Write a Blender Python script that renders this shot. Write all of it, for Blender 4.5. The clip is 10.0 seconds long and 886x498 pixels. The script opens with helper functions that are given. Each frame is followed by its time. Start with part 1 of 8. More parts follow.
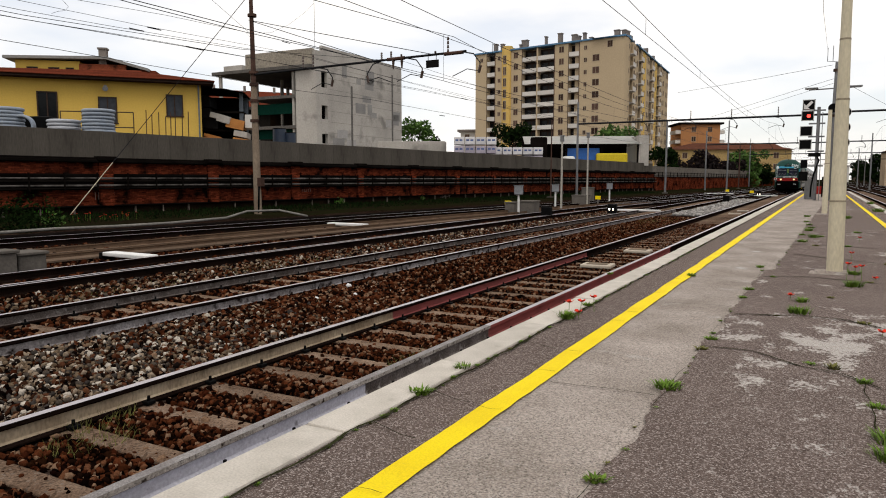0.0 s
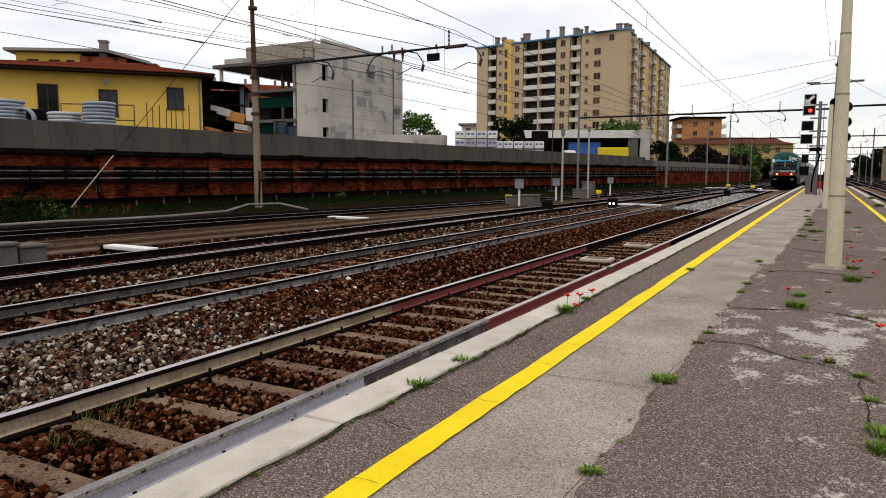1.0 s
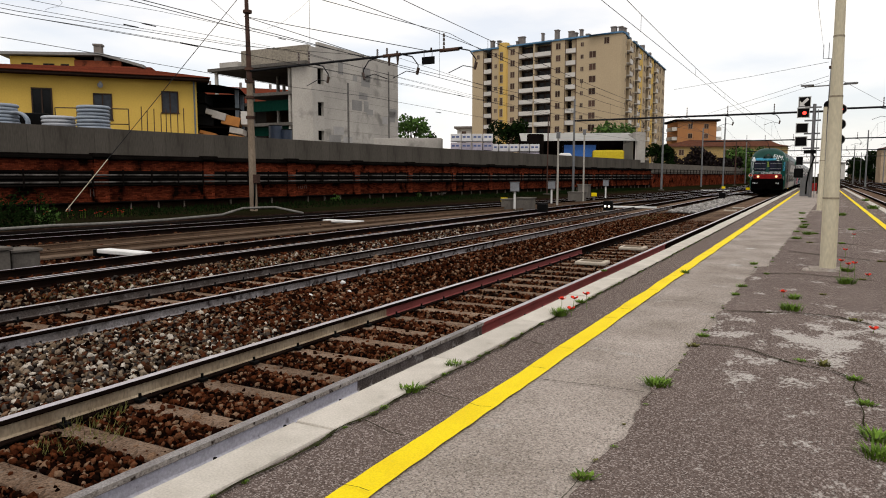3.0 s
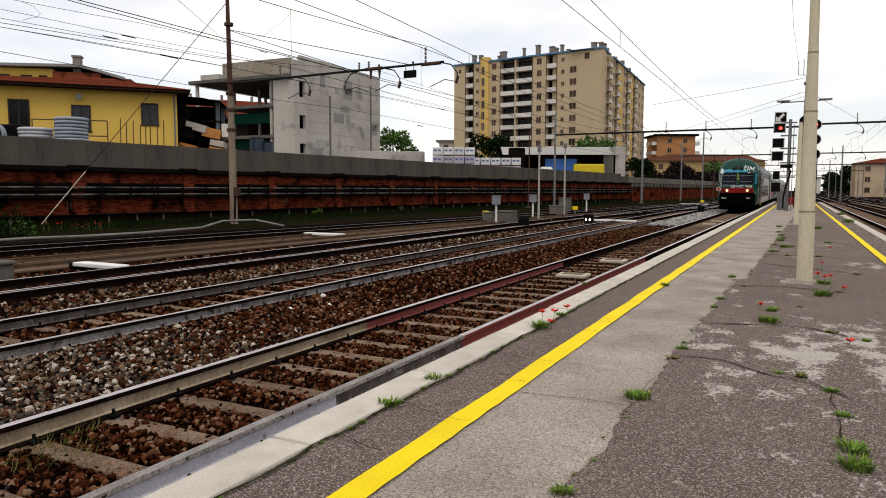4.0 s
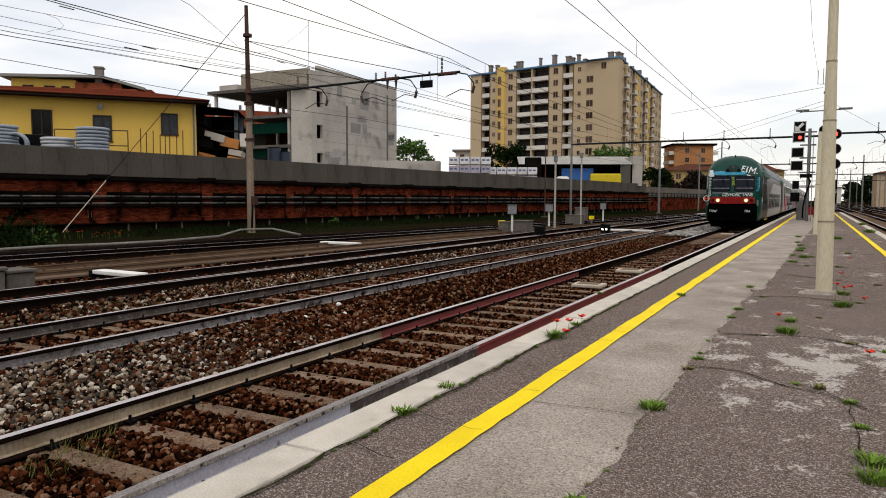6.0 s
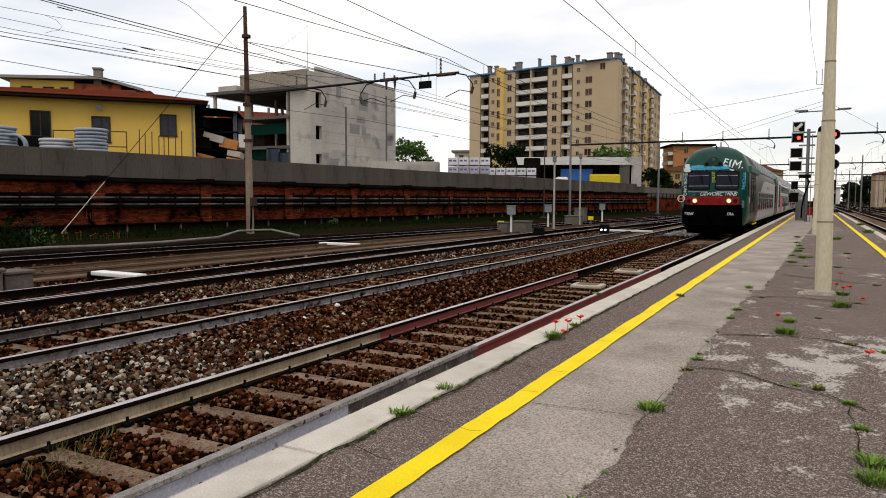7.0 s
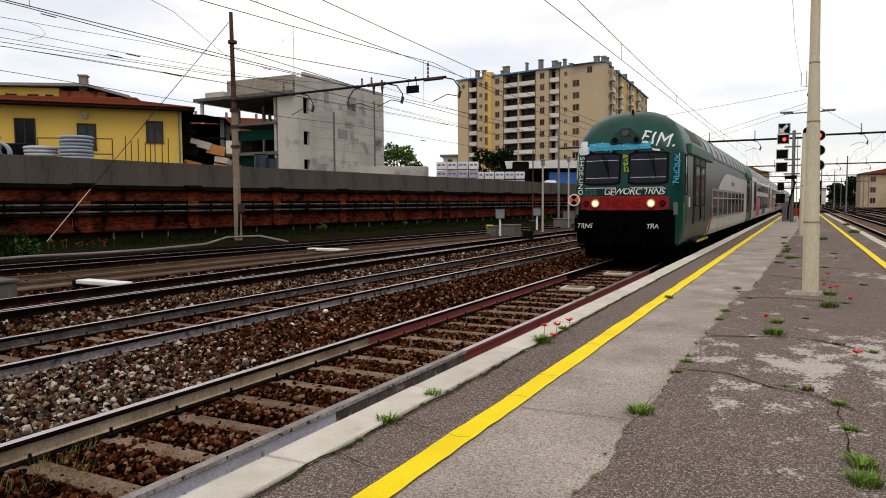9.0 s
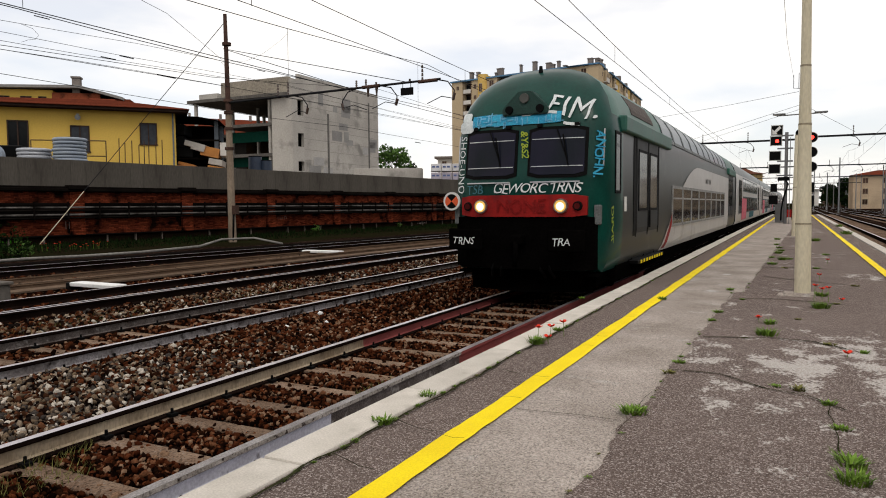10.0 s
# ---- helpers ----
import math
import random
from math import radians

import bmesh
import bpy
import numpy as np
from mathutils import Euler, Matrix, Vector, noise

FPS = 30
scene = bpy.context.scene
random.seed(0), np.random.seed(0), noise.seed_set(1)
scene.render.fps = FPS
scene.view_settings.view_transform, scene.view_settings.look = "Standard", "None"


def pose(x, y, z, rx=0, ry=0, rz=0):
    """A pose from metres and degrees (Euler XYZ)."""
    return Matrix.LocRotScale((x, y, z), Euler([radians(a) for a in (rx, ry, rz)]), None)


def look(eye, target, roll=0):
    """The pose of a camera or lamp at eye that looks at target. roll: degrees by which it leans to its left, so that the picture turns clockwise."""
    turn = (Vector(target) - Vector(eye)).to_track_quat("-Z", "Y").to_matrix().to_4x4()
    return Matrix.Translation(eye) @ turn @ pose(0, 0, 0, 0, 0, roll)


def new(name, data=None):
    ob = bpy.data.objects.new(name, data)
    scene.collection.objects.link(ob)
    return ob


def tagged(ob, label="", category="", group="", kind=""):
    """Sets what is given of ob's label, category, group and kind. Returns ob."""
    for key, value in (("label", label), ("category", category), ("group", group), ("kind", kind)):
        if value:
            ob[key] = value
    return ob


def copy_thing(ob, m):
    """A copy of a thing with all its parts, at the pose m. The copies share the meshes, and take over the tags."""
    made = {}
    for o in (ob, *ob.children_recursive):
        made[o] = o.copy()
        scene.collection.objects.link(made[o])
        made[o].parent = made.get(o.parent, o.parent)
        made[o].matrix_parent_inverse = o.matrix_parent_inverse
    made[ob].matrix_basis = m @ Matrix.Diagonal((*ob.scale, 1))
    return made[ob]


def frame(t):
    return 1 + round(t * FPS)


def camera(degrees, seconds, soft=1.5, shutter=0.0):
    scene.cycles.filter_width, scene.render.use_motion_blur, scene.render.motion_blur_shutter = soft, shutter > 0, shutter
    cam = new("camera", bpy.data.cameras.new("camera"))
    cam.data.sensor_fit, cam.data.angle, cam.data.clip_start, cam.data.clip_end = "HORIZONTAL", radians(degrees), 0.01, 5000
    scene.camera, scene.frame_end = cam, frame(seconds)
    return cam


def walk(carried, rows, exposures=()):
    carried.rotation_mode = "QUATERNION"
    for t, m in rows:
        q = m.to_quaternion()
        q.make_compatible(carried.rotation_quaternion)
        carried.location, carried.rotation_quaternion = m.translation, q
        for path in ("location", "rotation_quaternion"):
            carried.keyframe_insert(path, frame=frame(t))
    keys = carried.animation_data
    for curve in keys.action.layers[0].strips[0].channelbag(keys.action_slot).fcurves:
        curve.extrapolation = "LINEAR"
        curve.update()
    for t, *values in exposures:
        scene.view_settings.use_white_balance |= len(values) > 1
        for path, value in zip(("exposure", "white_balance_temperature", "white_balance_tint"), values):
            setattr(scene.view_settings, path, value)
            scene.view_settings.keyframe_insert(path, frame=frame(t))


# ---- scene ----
# ---------- camera and its way ----------
cam = camera(65.0, 10.0, soft=1.0)
EYE = (0.0, 0.0, 1.32)
# t, yaw, pitch, roll, shift of the eye
POSES = [
    (0, 28.69, -5.73, 0.00, 0.000, 0.000, 0.000), (0.5, 28.87, -5.93, -0.26, 0.014, -0.003, -0.003),
    (1, 28.77, -6.24, -0.15, 0.027, -0.011, 0.000), (1.5, 28.60, -6.13, -0.02, 0.032, 0.007, 0.001),
    (2, 28.59, -6.09, 0.00, 0.033, 0.019, 0.001), (3.5, 28.05, -5.75, -0.03, 0.032, 0.033, 0.002),
    (4, 26.96, -4.90, -0.15, 0.038, 0.051, -0.005), (4.5, 27.38, -4.26, -0.07, 0.040, 0.050, -0.003),
    (5, 27.71, -4.20, -0.15, 0.043, 0.054, -0.008), (5.5, 28.27, -4.16, -0.25, 0.055, 0.045, -0.009),
    (7, 28.22, -4.07, -0.17, 0.055, 0.066, -0.009), (7.5, 27.85, -4.09, 0.00, 0.054, 0.071, -0.008),
    (8, 27.79, -4.12, 0.19, 0.059, 0.085, -0.012), (8.5, 27.65, -3.75, 0.37, 0.058, 0.084, -0.007),
    (9, 27.33, -3.71, 0.39, 0.054, 0.113, -0.013), (9.5, 27.14, -3.58, 0.38, 0.062, 0.098, -0.013),
    (10, 26.88, -3.57, 0.45, 0.068, 0.087, -0.008)]
walk(cam, [(t, pose(EYE[0] + dx, EYE[1] + dy, EYE[2] + dz, 90 + p, r, y)) for t, y, p, r, dx, dy, dz in POSES])

# ---------- sky and sun ----------
world = bpy.data.worlds.new("overcast_sky")
scene.world = world
world.use_nodes = True
wn, wl = world.node_tree.nodes, world.node_tree.links
wn.clear()
SUN_EL, SUN_ROT = radians(52), radians(150)
sky = wn.new("ShaderNodeTexSky")
sky.sky_type, sky.sun_disc, sky.sun_elevation, sky.sun_rotation = "NISHITA", False, SUN_EL, SUN_ROT
sky.air_density, sky.dust_density = 1.0, 2.0
dim = wn.new("ShaderNodeMix")
dim.data_type, dim.blend_type = "RGBA", "MULTIPLY"
dim.inputs[0].default_value = 1.0
dim.inputs[7].default_value = (0.125, 0.135, 0.15, 1)
wl.new(sky.outputs[0], dim.inputs[6])
tc = wn.new("ShaderNodeTexCoord")
wm = wn.new("ShaderNodeMapping")
wm.inputs["Scale"].default_value = (1.6, 1.6, 5.5)
wl.new(tc.outputs["Generated"], wm.inputs["Vector"])
cn = wn.new("ShaderNodeTexNoise")
cn.inputs["Scale"].default_value, cn.inputs["Detail"].default_value = 1.5, 6.0
wl.new(wm.outputs[0], cn.inputs["Vector"])
cr = wn.new("ShaderNodeValToRGB")
cr.color_ramp.elements[0].position, cr.color_ramp.elements[0].color = 0.40, (0.60, 0.60, 0.60, 1)
cr.color_ramp.elements[1].position, cr.color_ramp.elements[1].color = 0.60, (1, 1, 1, 1)
wl.new(cn.outputs[0], cr.inputs[0])
cover = wn.new("ShaderNodeMix")
cover.data_type = "RGBA"
cover.inputs[7].default_value = (1.17, 1.12, 1.06, 1)
wl.new(cr.outputs[0], cover.inputs[0])
wl.new(dim.outputs[2], cover.inputs[6])
bg = wn.new("ShaderNodeBackground")
bg.inputs["Strength"].default_value = 1.0
wl.new(cover.outputs[2], bg.inputs["Color"])
wo = wn.new("ShaderNodeOutputWorld")
wl.new(bg.outputs[0], wo.inputs["Surface"])
sun_data = bpy.data.lights.new("sun", "SUN")
sun_data.energy, sun_data.angle, sun_data.color = 0.9, radians(25), (1.0, 0.93, 0.82)
sun = new("sun", sun_data)
sun.matrix_world = look((30, -40, 80), (0, 12, 0))
scene.view_settings.exposure = 0.02

# ---------- materials ----------
MATS = {}


def material(name, base, second=None, rough=0.8, metal=0.0, scale=4.0, fine=40.0, amount=0.6, grain=0.25, bump=0.3, bump_scale=None,
             stain=None, stain_scale=0.6, stain_at=0.6, stretch=(1, 1, 1), island=0.0, per_object=0.0, spec=None, emit=0.0, coat=0.0, space="Object", speck=None, speck_scale=110.0, speck_at=0.72, stain_stretch=None, spot=None):
    """A procedural surface: two tones mixed by broad noise, fine grain, stains and relief."""
    if name in MATS:
        return MATS[name]
    m = bpy.data.materials.new(name)
    MATS[name] = m
    m.use_nodes = True
    n, l = m.node_tree.nodes, m.node_tree.links
    bsdf = n["Principled BSDF"]
    bsdf.inputs["Roughness"].default_value = rough
    bsdf.inputs["Metallic"].default_value = metal
    bsdf.inputs["Specular IOR Level"].default_value = spec if spec is not None else (0.0 if rough >= 0.8 else 0.12 if rough >= 0.6 else 0.4)
    bsdf.inputs["Coat Weight"].default_value = coat
    co = n.new("ShaderNodeTexCoord")
    mp = n.new("ShaderNodeMapping")
    mp.inputs["Scale"].default_value = stretch
    l.new(co.outputs[space], mp.inputs["Vector"])

    def noise_node(s, d, mapping=None):
        t = n.new("ShaderNodeTexNoise")
        t.inputs["Scale"].default_value, t.inputs["Detail"].default_value = s, d
        l.new((mapping or mp).outputs[0], t.inputs["Vector"])
        return t.outputs["Fac"]

    def ramp(fac, a, b):
        r = n.new("ShaderNodeMapRange")
        r.inputs["From Min"].default_value, r.inputs["From Max"].default_value = a, b
        l.new(fac, r.inputs["Value"])
        return r.outputs["Result"]

    def mix(kind, fac, a, b):
        x = n.new("ShaderNodeMix")
        x.data_type, x.blend_type = "RGBA", kind
        for k, v in ((0, fac), (6, a), (7, b)):
            if isinstance(v, (int, float)):
                x.inputs[k].default_value = v
            elif isinstance(v, tuple):
                x.inputs[k].default_value = (*v[:3], 1)
            else:
                l.new(v, x.inputs[k])
        return x.outputs[2]

    second = second or tuple(c * 0.7 for c in base)
    big = noise_node(scale, 5.0)
    col = mix("MIX", ramp(big, 0.5 - 0.35 * amount - 0.02, 0.5 + 0.35 * amount + 0.02), base, second) if amount else mix("MIX", 0.0, base, second)
    small = noise_node(fine, 3.0)
    if grain:
        g = n.new("ShaderNodeMapRange")
        g.inputs["From Min"].default_value, g.inputs["From Max"].default_value = 0.3, 0.7
        g.inputs["To Min"].default_value, g.inputs["To Max"].default_value = 1 - grain, 1 + grain
        l.new(small, g.inputs["Value"])
        comb = n.new("ShaderNodeCombineColor")
        for k in range(3):
            l.new(g.outputs[0], comb.inputs[k])
        col = mix("MULTIPLY", 1.0, col, comb.outputs[0])
    if stain:
        if stain_stretch:
            own = n.new("ShaderNodeMapping")
            own.inputs["Scale"].default_value = stain_stretch
            l.new(co.outputs[space], own.inputs["Vector"])
            ad = n.new("ShaderNodeMath")
            ad.operation = "MULTIPLY_ADD"
            l.new(noise_node(stain_scale, 9.0, own), ad.inputs[0])
            ad.inputs[1].default_value = 0.55
            sc = n.new("ShaderNodeMath")
            sc.operation = "MULTIPLY"
            sc.inputs[1].default_value = 0.45
            l.new(noise_node(stain_scale * 0.16, 2.0, own), sc.inputs[0])
            l.new(sc.outputs[0], ad.inputs[2])
            rag = n.new("ShaderNodeMath")
            rag.operation = "MULTIPLY_ADD"
            l.new(noise_node(stain_scale * 11, 5.0, own), rag.inputs[0])
            rag.inputs[1].default_value = 0.30
            l.new(ad.outputs[0], rag.inputs[2])
            worn = rag.outputs[0]
            if spot:
                ds = n.new("ShaderNodeVectorMath")
                ds.operation = "DISTANCE"
                l.new(co.outputs[space], ds.inputs[0])
                ds.inputs[1].default_value = (spot[0], spot[1], 0)
                fall = n.new("ShaderNodeMapRange")
                fall.inputs["From Min"].default_value, fall.inputs["From Max"].default_value = 0.0, spot[2]
                fall.inputs["To Min"].default_value, fall.inputs["To Max"].default_value = 0.06, -0.075
                l.new(ds.outputs["Value"], fall.inputs["Value"])
                both = n.new("ShaderNodeMath")
                l.new(worn, both.inputs[0])
                l.new(fall.outputs[0], both.inputs[1])
                worn = both.outputs[0]
            col = mix("MIX", ramp(worn, stain_at, stain_at + 0.04), col, stain)
        else:
            col = mix("MIX", ramp(noise_node(stain_scale, 6.0), stain_at, stain_at + 0.12), col, stain)
    if speck:
        vo = n.new("ShaderNodeTexVoronoi")
        vo.inputs["Scale"].default_value = speck_scale
        l.new(mp.outputs[0], vo.inputs["Vector"])
        sp = n.new("ShaderNodeSeparateColor")
        l.new(vo.outputs["Color"], sp.inputs[0])
        col = mix("MIX", ramp(sp.outputs[0], speck_at, speck_at + 0.25), col, speck)
        dk = n.new("ShaderNodeMapRange")
        dk.inputs["From Min"].default_value, dk.inputs["From Max"].default_value = 0.0, 0.35
        dk.inputs["To Min"].default_value, dk.inputs["To Max"].default_value = 0.45, 1.0
        l.new(sp.outputs[1], dk.inputs["Value"])
        cb = n.new("ShaderNodeCombineColor")
        for k in range(3):
            l.new(dk.outputs[0], cb.inputs[k])
        col = mix("MULTIPLY", 1.0, col, cb.outputs[0])
    for share, source in ((island, "island"), (per_object, "object")):
        if share:
            src = n.new("ShaderNodeNewGeometry").outputs["Random Per Island"] if source == "island" else n.new("ShaderNodeObjectInfo").outputs["Random"]
            v = n.new("ShaderNodeMapRange")
            v.inputs["To Min"].default_value, v.inputs["To Max"].default_value = 1 - share, 1 + share
            l.new(src, v.inputs["Value"])
            hs = n.new("ShaderNodeHueSaturation")
            l.new(v.outputs[0], hs.inputs["Value"])
            l.new(col, hs.inputs["Color"])
            col = hs.outputs[0]
    l.new(col, bsdf.inputs["Base Color"])
    if bump:
        b = n.new("ShaderNodeBump")
        b.inputs["Strength"].default_value, b.inputs["Distance"].default_value = bump, 0.02
        l.new(small if bump_scale is None else noise_node(bump_scale, 4.0), b.inputs["Height"])
        l.new(b.outputs[0], bsdf.inputs["Normal"])
    if emit:
        bsdf.inputs["Emission Color"].default_value = (*base, 1)
        bsdf.inputs["Emission Strength"].default_value = emit
    return m


def glass_dark(name, tint=(0.03, 0.035, 0.04), rough=0.06):
    return material(name, tint, rough=rough, spec=0.10, amount=0.3, grain=0.0, bump=0.0)


# ---------- mesh helpers ----------
def box(bm, x0, x1, y0, y1, z0, z1, bevel=0.0):
    c = bmesh.ops.create_cube(bm, size=1.0)["verts"]
    for v in c:
        v.co = Vector(((x0 + x1) / 2 + v.co.x * (x1 - x0), (y0 + y1) / 2 + v.co.y * (y1 - y0), (z0 + z1) / 2 + v.co.z * (z1 - z0)))
    if bevel:
        es = list({e for v in c for e in v.link_edges})
        bmesh.ops.bevel(bm, geom=es, offset=bevel, segments=2, affect="EDGES", profile=0.5)
    return bm


def rod(bm, p0, p1, r0, r1=None, seg=8, caps=True):
    """A tapered round bar from p0 to p1."""
    p0, p1 = Vector(p0), Vector(p1)
    r1 = r0 if r1 is None else r1
    d = (p1 - p0).normalized()
    u = d.orthogonal().normalized()
    w = d.cross(u)
    rings = []
    for p, r in ((p0, r0), (p1, r1)):
        rings.append([bm.verts.new(p + (u * math.cos(a) + w * math.sin(a)) * r) for a in (2 * math.pi * k / seg for k in range(seg))])
    for k in range(seg):
        f = bm.faces.new((rings[0][k], rings[0][(k + 1) % seg], rings[1][(k + 1) % seg], rings[1][k]))
        f.smooth = seg > 5
    if caps:
        for f in (bm.faces.new(rings[0][::-1]), bm.faces.new(rings[1])):
            for e in f.edges:
                e.smooth = False
    return bm


def tube(bm, pts, r, seg=6):
    """One continuous round bar along points."""
    pts = [Vector(p) for p in pts]
    rings, u = [], None
    for i, p in enumerate(pts):
        d = (pts[min(i + 1, len(pts) - 1)] - pts[max(i - 1, 0)]).normalized()
        u = d.orthogonal().normalized() if u is None else (u - d * u.dot(d)).normalized()
        w = d.cross(u)
        rings.append([bm.verts.new(p + (u * math.cos(a) + w * math.sin(a)) * r) for a in (2 * math.pi * k / seg for k in range(seg))])
    for p, q in zip(rings[:-1], rings[1:]):
        for k in range(seg):
            bm.faces.new((p[k], p[(k + 1) % seg], q[(k + 1) % seg], q[k])).smooth = True
    bm.faces.new(rings[0][::-1])
    bm.faces.new(rings[-1])
    return bm


def sweep(bm, outline, path, close=True):
    """An outline in (across, up) swept along points of the plan (x, y, z)."""
    path = [Vector(p) for p in path]
    rings = []
    for i, p in enumerate(path):
        a, b = path[max(i - 1, 0)], path[min(i + 1, len(path) - 1)]
        d = (b - a).normalized()
        side = Vector((d.y, -d.x, 0)).normalized()
        rings.append([bm.verts.new(p + side * u + Vector((0, 0, v))) for u, v in outline])
    k = len(outline)
    faces = []
    for r0, r1 in zip(rings[:-1], rings[1:]):
        for j in range(k if close else k - 1):
            faces.append((j, bm.faces.new((r0[j], r0[(j + 1) % k], r1[(j + 1) % k], r1[j]))))
    if close:
        bm.faces.new(rings[0])
        bm.faces.new(rings[-1][::-1])
    return faces


def finish(bm, name, mat):
    bmesh.ops.recalc_face_normals(bm, faces=bm.faces[:])
    me = bpy.data.meshes.new(name)
    bm.to_mesh(me)
    bm.free()
    for m in (mat if isinstance(mat, (list, tuple)) else [mat]):
        me.materials.append(m)
    return me


def part(name, bm, mat, parent=None, label="", m=None):
    ob = new(name, finish(bm, name, mat))
    if parent is not None:
        ob.parent = parent
    if m is not None:
        ob.matrix_basis = m
    return tagged(ob, label)


def thing(name, label, category, m=None, group="", kind=""):
    ob = new(name)
    ob.empty_display_size = 0.1
    if m is not None:
        ob.matrix_basis = m
    return tagged(ob, label, category, group, kind)


def shared(name, me, parent=None, m=None, label=""):
    ob = new(name, me)
    if parent is not None:
        ob.parent = parent
    if m is not None:
        ob.matrix_basis = m
    return tagged(ob, label)


def B():
    return bmesh.new()


# ---------- levels and lines of the plan ----------
RAIL = -0.314          # top of the rails; the platform is at 0
BED = -0.47            # top of the ballast
T1, T2, T3 = -4.01, -7.95, -11.70
GAUGE = 0.7525         # half the distance of the rail heads


def wall_x(y):
    return -31.2 + 0.1012 * (y - 17.2)


def t3_x(y):
    return T3 + 0.00022 * max(0.0, y - 20) ** 2 if y < 90 else T3 + 1.08


def t4_x(y):
    return -15.75 + 0.035 * (y - 5) + 0.0016 * max(0, y - 14) ** 2


def t5_x(y):
    return -19.6 + 0.10 * (y - 5)


ASPHALT = material("worn_asphalt", (0.116, 0.088, 0.077), (0.16, 0.123, 0.108), rough=0.92, scale=0.9, fine=150, amount=0.8, grain=0.25, bump=0.5, stain=(0.50, 0.465, 0.43), stain_scale=3.6, stain_at=0.672, stain_stretch=(1, 0.7, 1), spot=(0.22, 6.19, 2.3), speck=(0.37, 0.315, 0.29), speck_scale=150, speck_at=0.66)
ASPHALT_EDGE = material("worn_asphalt_edge", (0.116, 0.088, 0.077), (0.15, 0.115, 0.10), rough=0.92, scale=0.9, fine=150, amount=0.8, grain=0.25, bump=0.5, speck=(0.37, 0.315, 0.29), speck_scale=150, speck_at=0.66)
KERB = material("whitish_kerb_stone", (0.60, 0.555, 0.495), (0.42, 0.385, 0.335), rough=0.85, scale=3, fine=90, grain=0.12, bump=0.25, stain=(0.36, 0.33, 0.285), stain_scale=2.6, stain_at=0.57, per_object=0.06)
YELLOW = material("yellow_line_paint", (0.88, 0.68, 0.006), (0.78, 0.57, 0.006), rough=0.7, scale=2.5, fine=110, grain=0.10, bump=0.2, stain=(0.52, 0.40, 0.10), stain_scale=6, stain_at=0.66)
CONCRETE = material("platform_concrete", (0.43, 0.375, 0.335), (0.25, 0.212, 0.182), rough=0.9, scale=1.3, fine=70, grain=0.34, bump=0.5, stain=(0.50, 0.475, 0.45), stain_scale=2.2, stain_at=0.62, speck=(0.50, 0.46, 0.42), speck_scale=150, speck_at=0.84)
GROUND = material("brown_ballast_ground", (0.0035, 0.0016, 0.0012), (0.013, 0.006, 0.004), rough=0.95, scale=0.5, fine=26, grain=0.6, bump=1.0, stain=(0.030, 0.019, 0.012), stain_scale=0.35, stain_at=0.58, speck=(0.06, 0.042, 0.033), speck_scale=18, speck_at=0.72)
GRASSY = material("weedy_soil", (0.010, 0.012, 0.004), (0.011, 0.0075, 0.0045), rough=0.95, scale=0.8, fine=20, grain=0.6, bump=1.0)
STEEL = material("polished_rail_head", (0.62, 0.57, 0.60), (0.45, 0.40, 0.40), rough=0.34, metal=0.85, scale=3, fine=60, grain=0.1, bump=0.05)
RUST_SHADE = material("rusty_shadowed_rail_side", (0.005, 0.003, 0.0026), (0.015, 0.009, 0.007), rough=0.85, scale=2, fine=50, grain=0.3, bump=0.2)
CREAM = material("dusty_cream_rail_side", (0.42, 0.345, 0.25), (0.20, 0.145, 0.095), rough=0.85, scale=2.5, fine=45, grain=0.25, bump=0.2, stain=(0.10, 0.07, 0.05), stain_scale=5, stain_at=0.62, stretch=(1, 1, 0.4))
GREYRAIL = material("grey_dusty_rail_side", (0.30, 0.28, 0.285), (0.16, 0.14, 0.135), rough=0.85, scale=3.5, fine=45, grain=0.35, bump=0.2, stain=(0.018, 0.012, 0.010), stain_scale=6, stain_at=0.54)
REDRAIL = material("faded_red_rail_paint", (0.24, 0.062, 0.058), (0.16, 0.045, 0.042), rough=0.75, scale=2.5, fine=60, grain=0.2, bump=0.15)
DARKWEB = material("dark_speckled_rail_side", (0.15, 0.13, 0.122), (0.06, 0.048, 0.043), rough=0.85, scale=5, fine=60, grain=0.4, bump=0.3, stain=(0.26, 0.24, 0.23), stain_scale=14, stain_at=0.60)
LILAC = material("pale_lilac_whitewash", (0.50, 0.50, 0.56), (0.38, 0.37, 0.42), rough=0.85, scale=3, fine=50, grain=0.15, bump=0.2, stain=(0.08, 0.07, 0.07), stain_scale=7, stain_at=0.63)
DULLSTEEL = material("dull_scuffed_rail_head", (0.30, 0.28, 0.27), (0.17, 0.15, 0.145), rough=0.6, metal=0.3, scale=5, fine=90, grain=0.35, bump=0.2)
SPECKLED = material("pale_speckled_rail_side", (0.34, 0.31, 0.28), (0.20, 0.175, 0.15), rough=0.85, scale=4, fine=70, grain=0.4, bump=0.3, stain=(0.025, 0.018, 0.015), stain_scale=22, stain_at=0.54)
TANRAIL = material("tan_dusty_rail_side", (0.20, 0.135, 0.09), (0.12, 0.075, 0.05), rough=0.9, scale=2, fine=40, grain=0.25, bump=0.2)
SLEEPER = material("brown_stained_sleeper", (0.25, 0.175, 0.125), (0.11, 0.066, 0.044), rough=0.92, scale=3, fine=70, grain=0.35, bump=0.4, per_object=0.25, island=0.15, speck=(0.24, 0.2, 0.17), speck_scale=60, speck_at=0.85)
